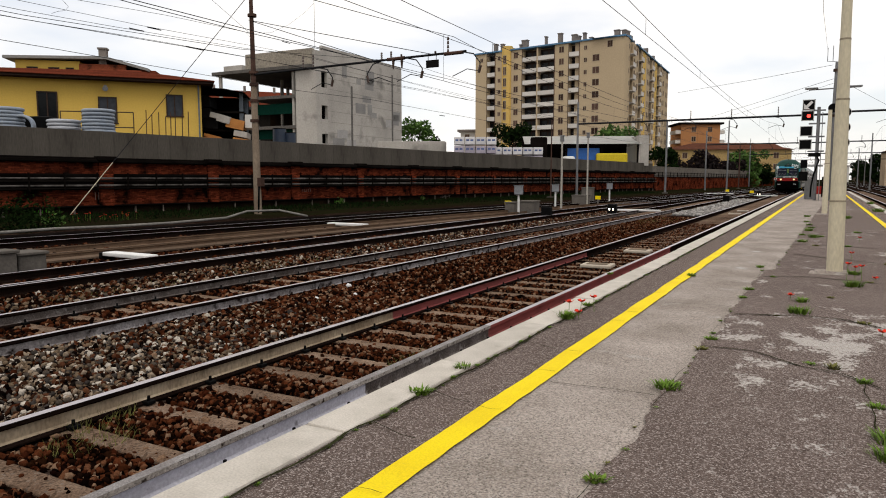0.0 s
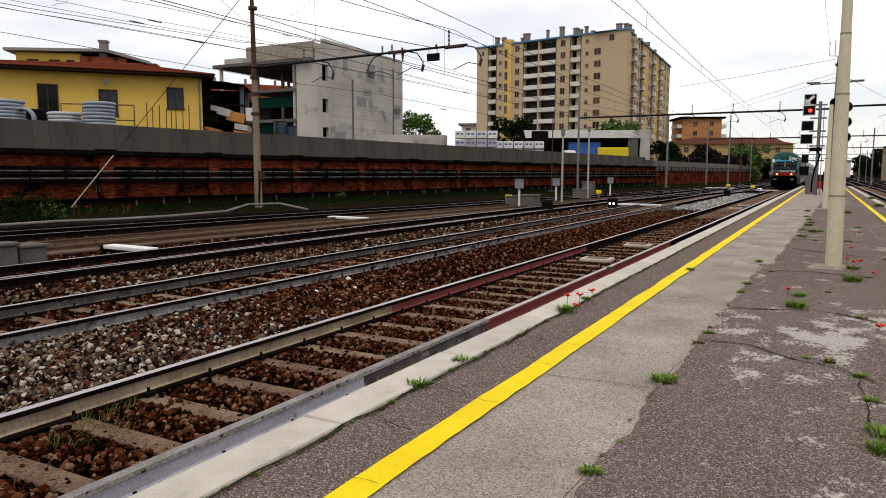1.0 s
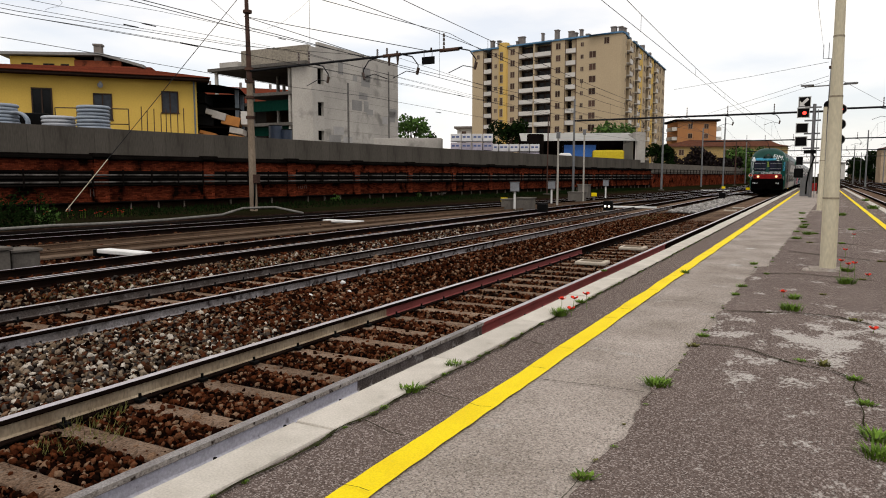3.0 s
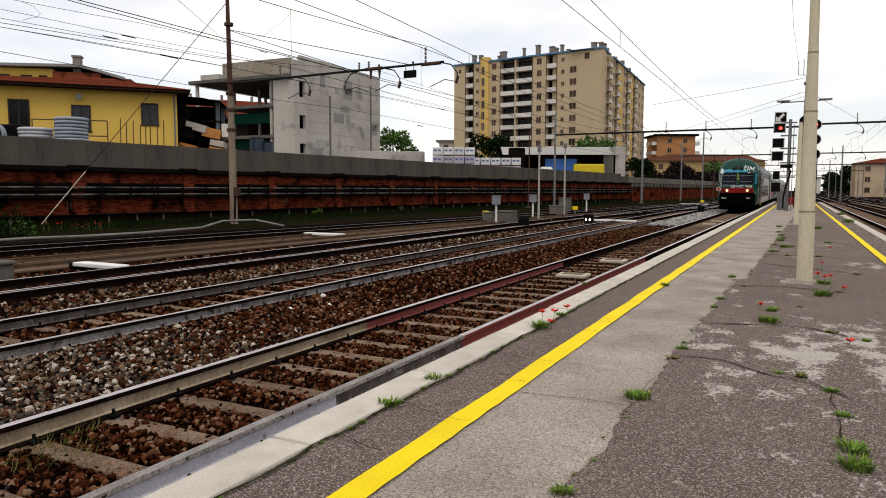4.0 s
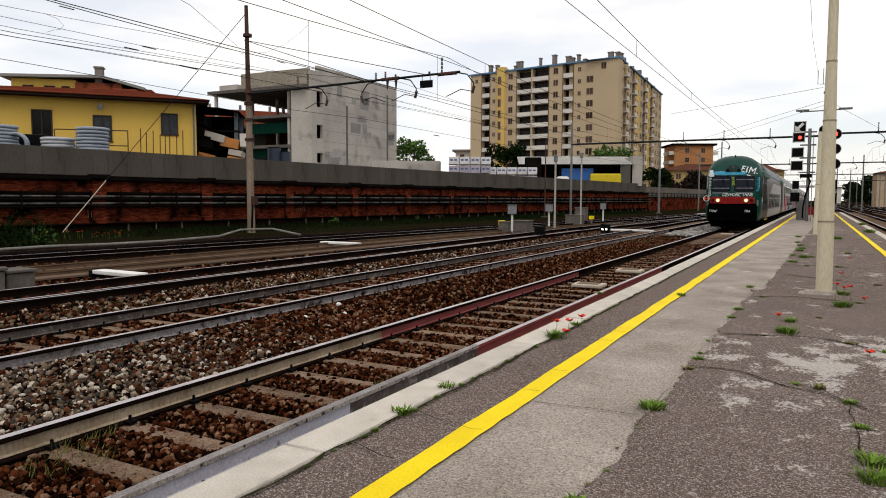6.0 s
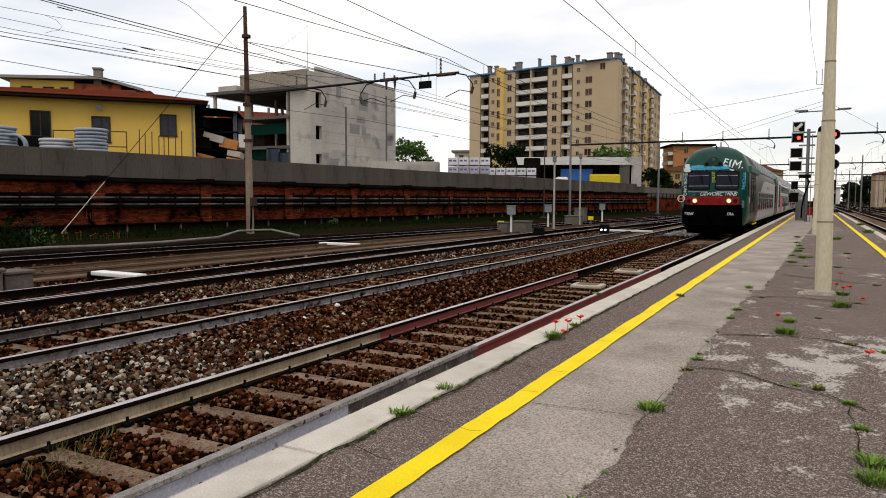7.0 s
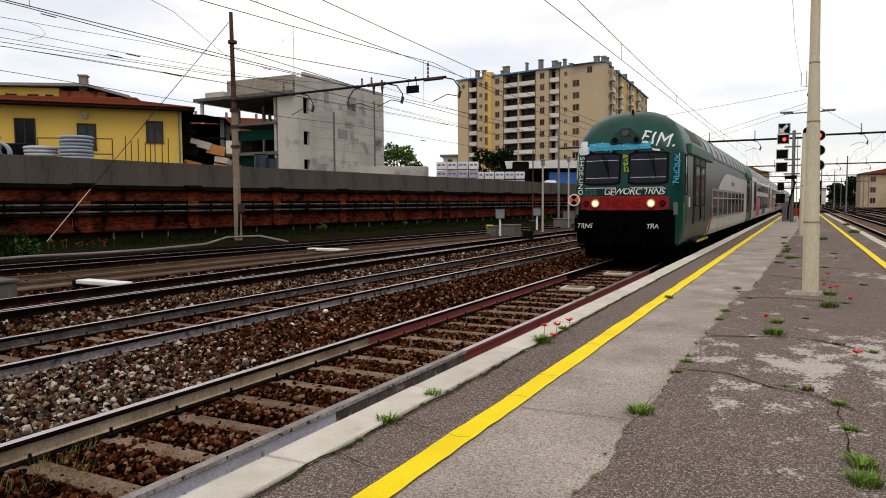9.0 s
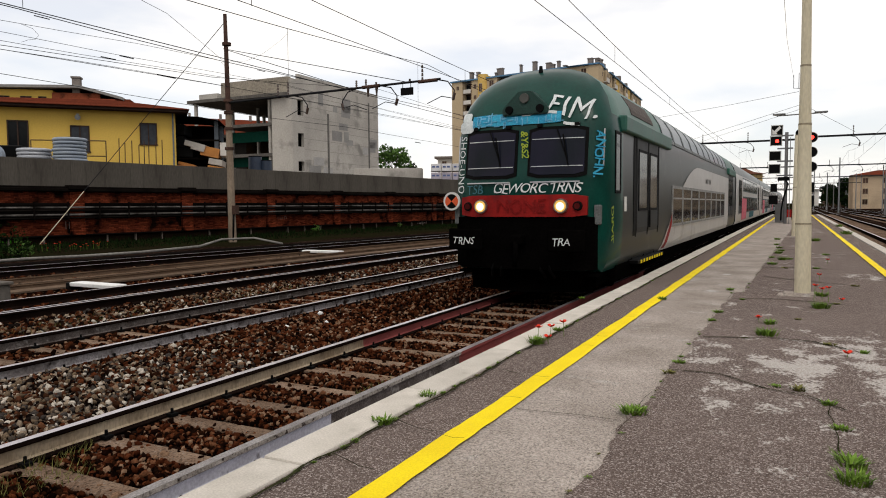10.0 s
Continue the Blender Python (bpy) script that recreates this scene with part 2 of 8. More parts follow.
BRICK = material("dark_red_brick", (0.27, 0.074, 0.036), (0.13, 0.036, 0.020), rough=0.9, scale=0.35, fine=14, grain=0.35, bump=0.3, stain=(0.020, 0.009, 0.007), stain_scale=0.7, stain_at=0.55, island=0.3, per_object=0.25)
MORTAR = material("sooty_mortar", (0.10, 0.062, 0.048), (0.05, 0.03, 0.024), rough=0.95, scale=0.5, fine=20, grain=0.3, bump=0.3)
GREYCONC = material("grey_wall_concrete", (0.112, 0.100, 0.085), (0.066, 0.058, 0.049), rough=0.92, scale=0.5, fine=18, grain=0.15, bump=0.15, stain=(0.050, 0.044, 0.037), stain_scale=2.2, stain_at=0.62, stretch=(1, 1, 0.2))
PALECONC = material("raw_building_concrete", (0.46, 0.43, 0.39), (0.30, 0.28, 0.255), rough=0.92, scale=0.25, fine=6, grain=0.10, bump=0.1, stain=(0.21, 0.197, 0.18), stain_scale=0.45, stain_at=0.56)
YHOUSE = material("yellow_plaster", (0.64, 0.43, 0.10), (0.57, 0.38, 0.085), rough=0.9, scale=0.4, fine=12, grain=0.06, bump=0.1)
TILE = material("red_clay_tile", (0.15, 0.036, 0.019), (0.10, 0.027, 0.016), rough=0.9, scale=1.2, fine=12, grain=0.3, bump=0.3, island=0.2)
BEIGE = material("beige_apartment_render", (0.46, 0.36, 0.235), (0.41, 0.32, 0.21), rough=0.9, scale=0.12, fine=3, grain=0.06, bump=0.05)
OCHRE = material("ochre_stair_tower_render", (0.62, 0.42, 0.13), (0.55, 0.37, 0.12), rough=0.9, scale=0.15, fine=3, grain=0.05, bump=0.05)
WHITEP = material("weathered_white_paint", (0.72, 0.71, 0.69), (0.58, 0.57, 0.55), rough=0.7, scale=2, fine=40, grain=0.06, bump=0.1)
POLE = material("cream_pole_paint", (0.66, 0.60, 0.45), (0.58, 0.52, 0.38), rough=0.6, scale=3, fine=40, grain=0.10, bump=0.1, stain=(0.26, 0.2, 0.14), stain_scale=2.5, stain_at=0.74, stretch=(1, 1, 0.3))
MASTM = material("weathered_mast_steel", (0.10, 0.058, 0.045), (0.045, 0.028, 0.023), rough=0.8, scale=2, fine=30, grain=0.25, bump=0.2)
WIREM = material("dark_catenary_wire", (0.016, 0.016, 0.018), rough=0.6, metal=0.3, amount=0.3, grain=0, bump=0)
BLACK = material("matt_black_metal", (0.0025, 0.0025, 0.0027), rough=0.65, spec=0.08, scale=6, fine=40, grain=0.15, bump=0.05)
DARKGLASS = glass_dark("dark_window_glass", (0.008, 0.009, 0.010), 0.1)

# ---------- ground ----------
def ground_height(x, y):
    w = wall_x(y)
    rise = min(1.0, max(0.0, 1 - (x - w) / 6.5)) if x < 0 else 0.0
    return BED - 0.03 + 0.16 * rise


bm = B()
xs = [-1200, -400, -140, -70, -45] + [-40 + 1.0 * k for k in range(90)] + [52, 80, 160, 420, 1200]
ys = [-500, -120, -40, -15] + [-8 + 2.0 * k for k in range(110)] + [230, 300, 450, 800, 2500]
grid = [[bm.verts.new((x, y, (ground_height(x, y) if -60 < x < 60 else BED - 0.03) + (0.02 * noise.noise((x * 0.7, y * 0.7, 0)) if abs(x) < 60 and abs(y) < 230 else 0))) for x in xs] for y in ys]
for j in range(len(ys) - 1):
    for i in range(len(xs) - 1):
        f = bm.faces.new((grid[j][i], grid[j][i + 1], grid[j + 1][i + 1], grid[j + 1][i]))
        f.smooth = True
        cx, cy = (xs[i] + xs[i + 1]) / 2, (ys[j] + ys[j + 1]) / 2
        f.material_index = 1 if cx < wall_x(cy) + 7.0 else 0
tagged(part("ground", bm, [GROUND, GRASSY]), "brown ballast and cinder ground of a railway yard", "ground", kind="structure")

# plain unseen walls, added behind and beside to cut sky light and reflections
PLAINW = material("plain_blocker_render", (0.16, 0.14, 0.12), (0.12, 0.105, 0.09), rough=0.9, scale=0.2, fine=4)
tagged(part("wall_south", box(B(), -34, 40, -26.5, -26, -0.6, 12), PLAINW), "added plain wall behind, out of view, blocking sky light", "wall", kind="structure")
tagged(part("wall_east", box(B(), 27, 27.5, -26, 110, -0.6, 11), PLAINW), "added plain wall beside the tracks, out of view, blocking sky light", "wall", kind="structure")

# ---------- platform ----------
PLAT_Y0, PLAT_Y1 = -14.0, 88.0
platform = thing("platform", "low island platform of worn asphalt with pale kerbs", "platform", kind="structure")
bm = B()
box(bm, -2.30, 2.30, PLAT_Y0, PLAT_Y1, -0.9, -0.03)
part("platform_core", bm, CONCRETE, platform)


def uneven_strip(x0, x1, y0, y1, z, nx, dy, wob0=0.0, wob1=0.0, seed=0.0):
    """A paved strip with ragged edges and a slightly uneven top."""
    bm = B()
    n = int((y1 - y0) / dy)
    rows = []
    for j in range(n + 1):
        y = y0 + (y1 - y0) * j / n
        a = x0(y) if callable(x0) else x0
        b = x1(y) if callable(x1) else x1
        a += wob0 * noise.noise((y * 1.3, seed, 0)) + wob0 * 0.5 * noise.noise((y * 6, seed, 1))
        b += wob1 * noise.noise((y * 1.3, seed, 5)) + wob1 * 0.5 * noise.noise((y * 6, seed, 6))
        rows.append([bm.verts.new((a + (b - a) * i / nx, y, z + 0.006 * noise.noise((i * 0.9, y * 0.8, seed)))) for i in range(nx + 1)])
    for r0, r1 in zip(rows[:-1], rows[1:]):
        for i in range(nx):
            bm.faces.new((r0[i], r0[i + 1], r1[i + 1], r1[i])).smooth = True
    return bm


def conc_edge(y):
    return -0.81 + 0.012 * max(0, y - 3) + 0.12 * (1 if y > 11 else 0) + 0.006 * max(0, y - 12)


part("asphalt_strip", uneven_strip(-2.20, -1.52, PLAT_Y0, PLAT_Y1, 0.0, 4, 0.4, seed=2), ASPHALT_EDGE, platform)
part("concrete_strip", uneven_strip(-1.56, lambda y: conc_edge(y) + 0.15, PLAT_Y0, PLAT_Y1, 0.004, 6, 0.25, wob0=0.01, seed=4), CONCRETE, platform)
part("asphalt_field", uneven_strip(lambda y: conc_edge(y) + 0.035 * noise.noise(Vector((y * 6, 0.3, 2))) + 0.015 * noise.noise(Vector((y * 19, 0.3, 5))), 2.06, PLAT_Y0, PLAT_Y1, 0.017, 16, 0.05, wob0=0.045, seed=7), ASPHALT, platform)
part("yellow_line", uneven_strip(-1.686, -1.535, PLAT_Y0, 83.0, 0.016, 3, 0.05, 0.012, 0.012, seed=9), YELLOW, platform, "bright yellow painted safety line")
part("yellow_line", uneven_strip(1.46, 1.60, PLAT_Y0, 83.0, 0.034, 3, 0.12, 0.012, 0.012, seed=11), YELLOW, platform, "worn yellow painted safety line")

# kerb stones, each with its own edges
def kerb_mesh(length):
    bm = B()
    box(bm, -0.13, 0.13, 0.006, length - 0.006, -0.28, 0.0, 0.012)
    return finish(bm, "kerb_stone", KERB)


KLEN = 1.52
kerb_me = kerb_mesh(KLEN)
krnd = random.Random(4)
y = -6.3
while y < PLAT_Y1 - KLEN:
    shared("kerb_stone", kerb_me, platform, pose(-2.252, y, 0.018 + krnd.uniform(-0.004, 0.004), 0, krnd.uniform(-0.4, 0.4), krnd.uniform(-0.15, 0.15)))
    shared("kerb_stone", kerb_me, platform, pose(2.235, y, 0.018 + krnd.uniform(-0.006, 0.006), 0, krnd.uniform(-0.6, 0.6), krnd.uniform(-0.15, 0.15)))
    y += KLEN

# ---------- tracks ----------
RAIL_OUT = [(-0.036, 0.0), (0.036, 0.0), (0.036, -0.030), (0.010, -0.046), (0.009, -0.125), (0.030, -0.138), (0.072, -0.148), (0.072, -0.160),
            (-0.072, -0.160), (-0.072, -0.148), (-0.030, -0.138), (-0.009, -0.125), (-0.010, -0.046), (-0.036, -0.030)]


def rail(parent, xf, y0, y1, side_mat, step=None, head=None, head_side=None, label=""):
    """One rail between y0 and y1; xf gives its place across for each y."""
    bm = B()
    n = max(1, int((y1 - y0) / (step or 4.0)))
    path = [(xf(y0 + (y1 - y0) * k / n), y0 + (y1 - y0) * k / n, RAIL) for k in range(n + 1)]
    for j, f in sweep(bm, RAIL_OUT, path):
        # by default the third slot paints the head's shadow as near-black colour
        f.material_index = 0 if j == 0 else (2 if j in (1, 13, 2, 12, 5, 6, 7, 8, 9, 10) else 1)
    return part("rail", bm, [head or STEEL, side_mat, head_side or RUST_SHADE], parent, label)


def sleeper_mesh(name="sleeper", half=1.20):
    bm = B()
    box(bm, -half, half, -0.098, 0.098, -0.16, 0.0, 0.015)
    return finish(bm, name, SLEEPER)


sleeper_me = sleeper_mesh()
clip_bm = B()
box(clip_bm, -0.035, 0.035, -0.04, 0.04, 0, 0.03, 0.006)
rod(clip_bm, (0, 0, 0.03), (0, 0, 0.07), 0.014, 0.012, 6)
clip_me = finish(clip_bm, "rail_clip", BLACK)


def sleepers(parent, xf, y0, y1, pitch, z, clips_to=0.0, singles_to=1e9):
    """Single sleepers as parts; the far rest is joined."""
    y, k, far = y0, 0, B()
    rnd = random.Random(int(abs(xf(10)) * 10))
    count = 0
    while y < y1:
        if y < singles_to:
            m = pose(xf(y) + rnd.uniform(-0.02, 0.02), y, z + rnd.uniform(-0.008, 0.004), 0, 0, rnd.uniform(-0.8, 0.8))
            shared("sleeper", sleeper_me, parent, m)
            if y < clips_to:
                for s in (-GAUGE - 0.085, -GAUGE + 0.085, GAUGE - 0.085, GAUGE + 0.085):
                    shared("rail_clip", clip_me, parent, pose(xf(y) + s, y, z + 0.002))
        else:
            box(far, xf(y) - 1.2, xf(y) + 1.2, y - 0.12, y + 0.12, z - 0.16, z)
            count += 1
        y += pitch
    if count:
        tagged(part("sleepers_far", far, SLEEPER, parent), kind="stuff")
    else:
        far.free()


t1 = thing("railway_track", "railway track beside the platform, rails with cream and red painted webs", "railway track", kind="structure")
xl, xr = (lambda y: T1 - GAUGE), (lambda y: T1 + GAUGE)
rail(t1, xl, -16, 7.35, CREAM, label="rail with a dusty cream web")
rail(t1, xl, 7.35, 15.6, REDRAIL, label="rail with a faded red painted web")
rail(t1, xl, 15.6, 420, RUST_SHADE, 20)
rail(t1, xr, -16, 4.6, LILAC, head=DULLSTEEL, head_side=SPECKLED, label="dull rail with a speckled head side over a whitewashed web")
rail(t1, xr, 4.6, 7.0, DARKWEB, head=DULLSTEEL, head_side=SPECKLED, label="dull rail with a grimy speckled web")
rail(t1, xr, 7.0, 17.5, REDRAIL, head_side=REDRAIL, label="rail painted faded red")
rail(t1, xr, 17.5, 420, RUST_SHADE, 20)
sleepers(t1, lambda y: T1, -8.53, 90, 0.64, -0.478, clips_to=22, singles_to=70)

t2 = thing("railway_track", "railway track with grey dusty rails on brown ballast", "railway track", kind="structure")
rail(t2, lambda y: T2 - GAUGE, -16, 40, DARKWEB)
rail(t2, lambda y: T2 + GAUGE, -16, 40, GREYRAIL)
rail(t2, lambda y: T2 - GAUGE, 40, 420, RUST_SHADE, 20)
rail(t2, lambda y: T2 + GAUGE, 40, 420, RUST_SHADE, 20)
sleepers(t2, lambda y: T2, -4, 90, 0.64, -0.478, clips_to=20, singles_to=60)

t3 = thing("railway_track", "dark rusty railway track with guard rails", "railway track", kind="structure")
for s in (-1, 1):
    rail(t3, lambda y, s=s: t3_x(y) + s * GAUGE, -16, 200, RUST_SHADE, 4)
rail(t3, lambda y: t3_x(y) + GAUGE - 0.16, 2, 36, RUST_SHADE, 4)
sleepers(t3, t3_x, -4, 80, 0.64, -0.482, singles_to=50)
for a, b, y0, y1 in ((T3, T2, 38.0, 78.0), (T2, T1, 62.0, 104.0)):
    tr = thing("crossover_track", "crossover track curving between two tracks", "railway track", kind="structure")

    def cross_x(y, a=a, b=b, y0=y0, y1=y1):
        u = min(1.0, max(0.0, (y - y0) / (y1 - y0)))
        return a + (b - a) * (0.5 - 0.5 * math.cos(math.pi * u))
    for s in (-1, 1):
        rail(tr, lambda y, s=s: cross_x(y) + s * (GAUGE - 0.09), y0, y1, RUST_SHADE, 2)
t4 = thing("railway_track", "siding track with tan dusty rails joining its neighbour", "railway track", kind="structure")
for s in (-1, 1):
    rail(t4, lambda y, s=s: t4_x(y) + s * GAUGE, -16, 52, TANRAIL, 2, head=RUST_SHADE, head_side=TANRAIL)
sleepers(t4, t4_x, -4, 50, 0.64, -0.484, singles_to=40)
t5 = thing("railway_track", "outer siding track with dark rusty rails", "railway track", kind="structure")
for s in (-1, 1):
    rail(t5, lambda y, s=s: t5_x(y) + s * GAUGE, -16, 130, RUST_SHADE, 4)
sleepers(t5, t5_x, -4, 110, 0.64, -0.486, singles_to=30)
T6, T7 = 4.35, 8.2
for c in (T6, T7, 12.0):
    tr = thing("railway_track", "railway track with rusty rails beyond the platform", "railway track", kind="structure")
    for s in (-1, 1):
        rail(tr, lambda y, s=s, c=c: c + s * GAUGE, -16, 420, RUST_SHADE, 20)
    sleepers(tr, lambda y, c=c: c, 10, 120, 0.64, -0.478, singles_to=10)
# ---------- train (its nose at y = 0 of its own space, z from the rail) ----------
GREEN = material("green_train_paint", (0.002, 0.054, 0.040), (0.0012, 0.025, 0.019), rough=0.34, spec=0.14, scale=1.2, fine=25, grain=0.12, bump=0.03, coat=0.15, stain=(0.006, 0.026, 0.021), stain_scale=1.6, stain_at=0.64)
ROOFG = material("pale_green_train_roof", (0.035, 0.125, 0.095), (0.025, 0.09, 0.07), spec=0.3, rough=0.45, scale=1.0, fine=25, grain=0.12, bump=0.03, stain=(0.04, 0.09, 0.075), stain_scale=1.5, stain_at=0.6)
TGREY = material("dusty_grey_train_paint", (0.024, 0.028, 0.028), (0.014, 0.017, 0.017), spec=0.13, rough=0.32, scale=0.8, fine=22, grain=0.10, bump=0.03, stain=(0.07, 0.068, 0.066), stain_scale=0.8, stain_at=0.6)
TWHITE = material("dusty_white_train_paint", (0.52, 0.50, 0.49), (0.40, 0.385, 0.37), spec=0.25, rough=0.35, scale=0.8, fine=22, grain=0.08, bump=0.03, stain=(0.24, 0.22, 0.2), stain_scale=1.0, stain_at=0.62)
TRED = material("train_red_paint", (0.34, 0.013, 0.011), (0.19, 0.009, 0.008), rough=0.55, spec=0.15, scale=2.5, fine=30, grain=0.12, bump=0.03, stain=(0.16, 0.012, 0.012), stain_scale=3.5, stain_at=0.56)
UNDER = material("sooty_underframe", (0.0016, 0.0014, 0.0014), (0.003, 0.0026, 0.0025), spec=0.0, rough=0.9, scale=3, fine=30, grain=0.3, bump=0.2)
CABGLASS = material("cab_window_glass", (0.016, 0.012, 0.030), (0.004, 0.008, 0.011), rough=0.12, spec=0.12, scale=0.9, amount=0.5, grain=0, bump=0)
LENS = material("lit_headlamp_lens", (1.0, 0.74, 0.34), rough=0.3, amount=0, grain=0, bump=0, emit=2.4)
LENSW = material("headlamp_glow_ring", (0.75, 0.45, 0.12), rough=0.3, amount=0, grain=0, bump=0, emit=0.45)
CHROME = material("worn_chrome", (0.5, 0.5, 0.5), rough=0.3, metal=0.9, amount=0.3, grain=0.1, bump=0)
SPRAYW = material("white_spray_paint", (0.74, 0.76, 0.76), (0.55, 0.6, 0.6), rough=0.7, scale=5, fine=40, grain=0.15, bump=0)
SPRAYB = material("blue_spray_paint", (0.03, 0.24, 0.42), (0.05, 0.36, 0.52), rough=0.7, scale=5, fine=40, grain=0.2, bump=0)
SPRAYG = material("lime_spray_paint", (0.25, 0.36, 0.05), (0.3, 0.34, 0.03), rough=0.7, scale=5, fine=40, grain=0.2, bump=0)
SPRAYP = material("pink_spray_paint", (0.60, 0.16, 0.20), (0.45, 0.10, 0.14), rough=0.7, scale=1.5, fine=12, grain=0.2, bump=0)
SPRAYD = material("dull_teal_spray_paint", (0.05, 0.16, 0.19), rough=0.7, scale=5, fine=40, grain=0.2, bump=0)

HALF = [(1.27, 0.52), (1.35, 0.72), (1.38, 1.2), (1.38, 2.0), (1.38, 2.85), (1.345, 3.12), (1.25, 3.42), (1.08, 3.68), (0.84, 3.87), (0.55, 3.98), (0.25, 4.03)]
OUTLINE = HALF + [(-x, z) for x, z in HALF[::-1]]
CAR = 26.2


def nose_y(x, z):
    """How far the nose stands back from its foremost plane."""
    r = min(1.0, abs(x) / 1.38)
    y = 0.22 * r ** 5 + 0.05 * r * r
    if z > 1.85:
        y += 0.16 * (z - 1.85)
    if z > 3.0:
        y += 0.62 * ((z - 3.0) / 1.03) ** 1.6
    return y


def car_body(nose, green_end=0.0):
    bm = B()
    rings = []
    if nose:
        c = (0.0, 2.2)
        for k in range(1, 13):
            s = (k / 12) ** 0.75
            ring = []
            for x, z in OUTLINE:
                px, pz = c[0] + (x - c[0]) * s, c[1] + (z - c[1]) * s
                ring.append(bm.verts.new((px, nose_y(px, pz) + (0.16 * max(0.0, (s - 0.86) / 0.14) ** 2), pz)))
            rings.append(ring)
        mid = bm.verts.new((0, nose_y(0, 2.2), 2.2))
        for k in range(len(OUTLINE)):
            bm.faces.new((mid, rings[0][k], rings[0][(k + 1) % len(OUTLINE)]))
        stations = [1.35, 2.2, CAR]
    else:
        stations = [0.0, CAR]
    for y in stations:
        rings.append([bm.verts.new((x, y, z)) for x, z in OUTLINE])
    n = len(OUTLINE)
    for i, (a, b) in enumerate(zip(rings[:-1], rings[1:])):
        for k in range(n):
            f = bm.faces.new((a[k], a[(k + 1) % n], b[(k + 1) % n], b[k]))
            f.smooth = True
            top = 5 <= k <= 15
            ym = sum(v.co.y for v in f.verts) / 4
            if nose and i < 11:
                zm = sum(v.co.z for v in f.verts) / 4
                f.material_index = 0
            elif nose and i == 11:
                f.material_index = 1 if top else (0 if ym < 1.5 else 2)
            else:
                f.material_index = 1 if top else 2
    if not nose:
        bm.faces.new(rings[0])
    bm.faces.new(rings[-1][::-1])
    return bm


def smooth_mesh(ob, deg=35):
    for p in ob.data.polygons:
        p.use_smooth = True
    ob.data.set_sharp_from_angle(angle=radians(deg))
    return ob


def text_shape(words, size, bold=0.0, shear=0.0, spacing=1.0):
    """Letters as a flat filled mesh in the (x, y) plane, as lists of points and faces."""
    cu = bpy.data.curves.new("letters", "FONT")
    cu.body, cu.size, cu.offset, cu.shear, cu.space_character = words, size, bold, shear, spacing
    cu.resolution_u = 3
    ob = bpy.data.objects.new("letters", cu)
    me = bpy.data.meshes.new_from_object(ob)
    vs, fs = [v.co.copy() for v in me.vertices], [tuple(p.vertices) for p in me.polygons]
    bpy.data.objects.remove(ob)
    bpy.data.meshes.remove(me)
    return vs, fs


def letters(name, words, size, place, mat, parent, label, bold=0.0, shear=0.0, spacing=1.0, cuts=0):
    """Sprayed or painted letters laid on a surface; place maps (u, v) to a point."""
    vs, fs = text_shape(words, size, bold, shear, spacing)
    bm = B()
    bv = [bm.verts.new(v) for v in vs]
    for f in fs:
        try:
            bm.faces.new([bv[k] for k in f])
        except ValueError:
            pass
    if cuts:
        bmesh.ops.triangulate(bm, faces=bm.faces[:])
        for _ in range(cuts):
            longest = [e for e in bm.edges if e.calc_length() > 0.10]
            bmesh.ops.subdivide_edges(bm, edges=longest, cuts=1)
            bmesh.ops.triangulate(bm, faces=bm.faces[:])
    for v in bm.verts:
        u, w = v.co.x, v.co.y
        du = 0.10 * size * noise.noise((u * 2.2 / size, w * 2.2 / size, len(words)))
        dw = 0.13 * size * noise.noise((u * 1.3 / size, w * 1.3 / size, 9 + len(words)))
        v.co = Vector(place(u + du, w + dw))
    me = bpy.data.meshes.new(name)
    bm.to_mesh(me)
    bm.free()
    me.materials.append(mat)
    ob = new(name, me)
    ob.parent = parent
    return tagged(ob, label)


def on_nose(x0, z0, turn=0.0, lift=0.012):
    c, s = math.cos(radians(turn)), math.sin(radians(turn))

    def place(u, v):
        x, z = x0 + u * c - v * s, z0 + u * s + v * c
        return x, nose_y(x, z) - lift, z
    return place


def nose_panel(bm, x0, x1, z0, z1, lift, thick=0.02, n=6, round_=0.0):
    """A plate that follows the nose's curve."""
    cols = [x0 + (x1 - x0) * k / n for k in range(n + 1)]
    fr, bk = [], []
    for i, x in enumerate(cols):
        cut = round_ if i in (0, n) else 0.0
        fr.append([bm.verts.new((x, nose_y(x, z) - lift, z)) for z in (z0 + cut, (z0 + z1) / 2, z1 - cut)])
        bk.append([bm.verts.new((x, nose_y(x, z) - lift + thick, z)) for z in (z0 + cut, (z0 + z1) / 2, z1 - cut)])
    for i in range(n):
        for j in range(2):
            bm.faces.new((fr[i][j], fr[i + 1][j], fr[i + 1][j + 1], fr[i][j + 1]))
        bm.faces.new((fr[i][0], bk[i][0], bk[i + 1][0], fr[i + 1][0]))
        bm.faces.new((fr[i][2], fr[i + 1][2], bk[i + 1][2], bk[i][2]))
    for i in (0, n):
        for j in range(2):
            bm.faces.new((fr[i][j], fr[i][j + 1], bk[i][j + 1], bk[i][j]))
    return bm


def side_x(z):
    """Half width of the body at the height z."""
    for (x0, z0), (x1, z1) in zip(HALF[:-1], HALF[1:]):
        if z0 <= z <= z1:
            return x0 + (x1 - x0) * (z - z0) / (z1 - z0)
    return HALF[-1][0]


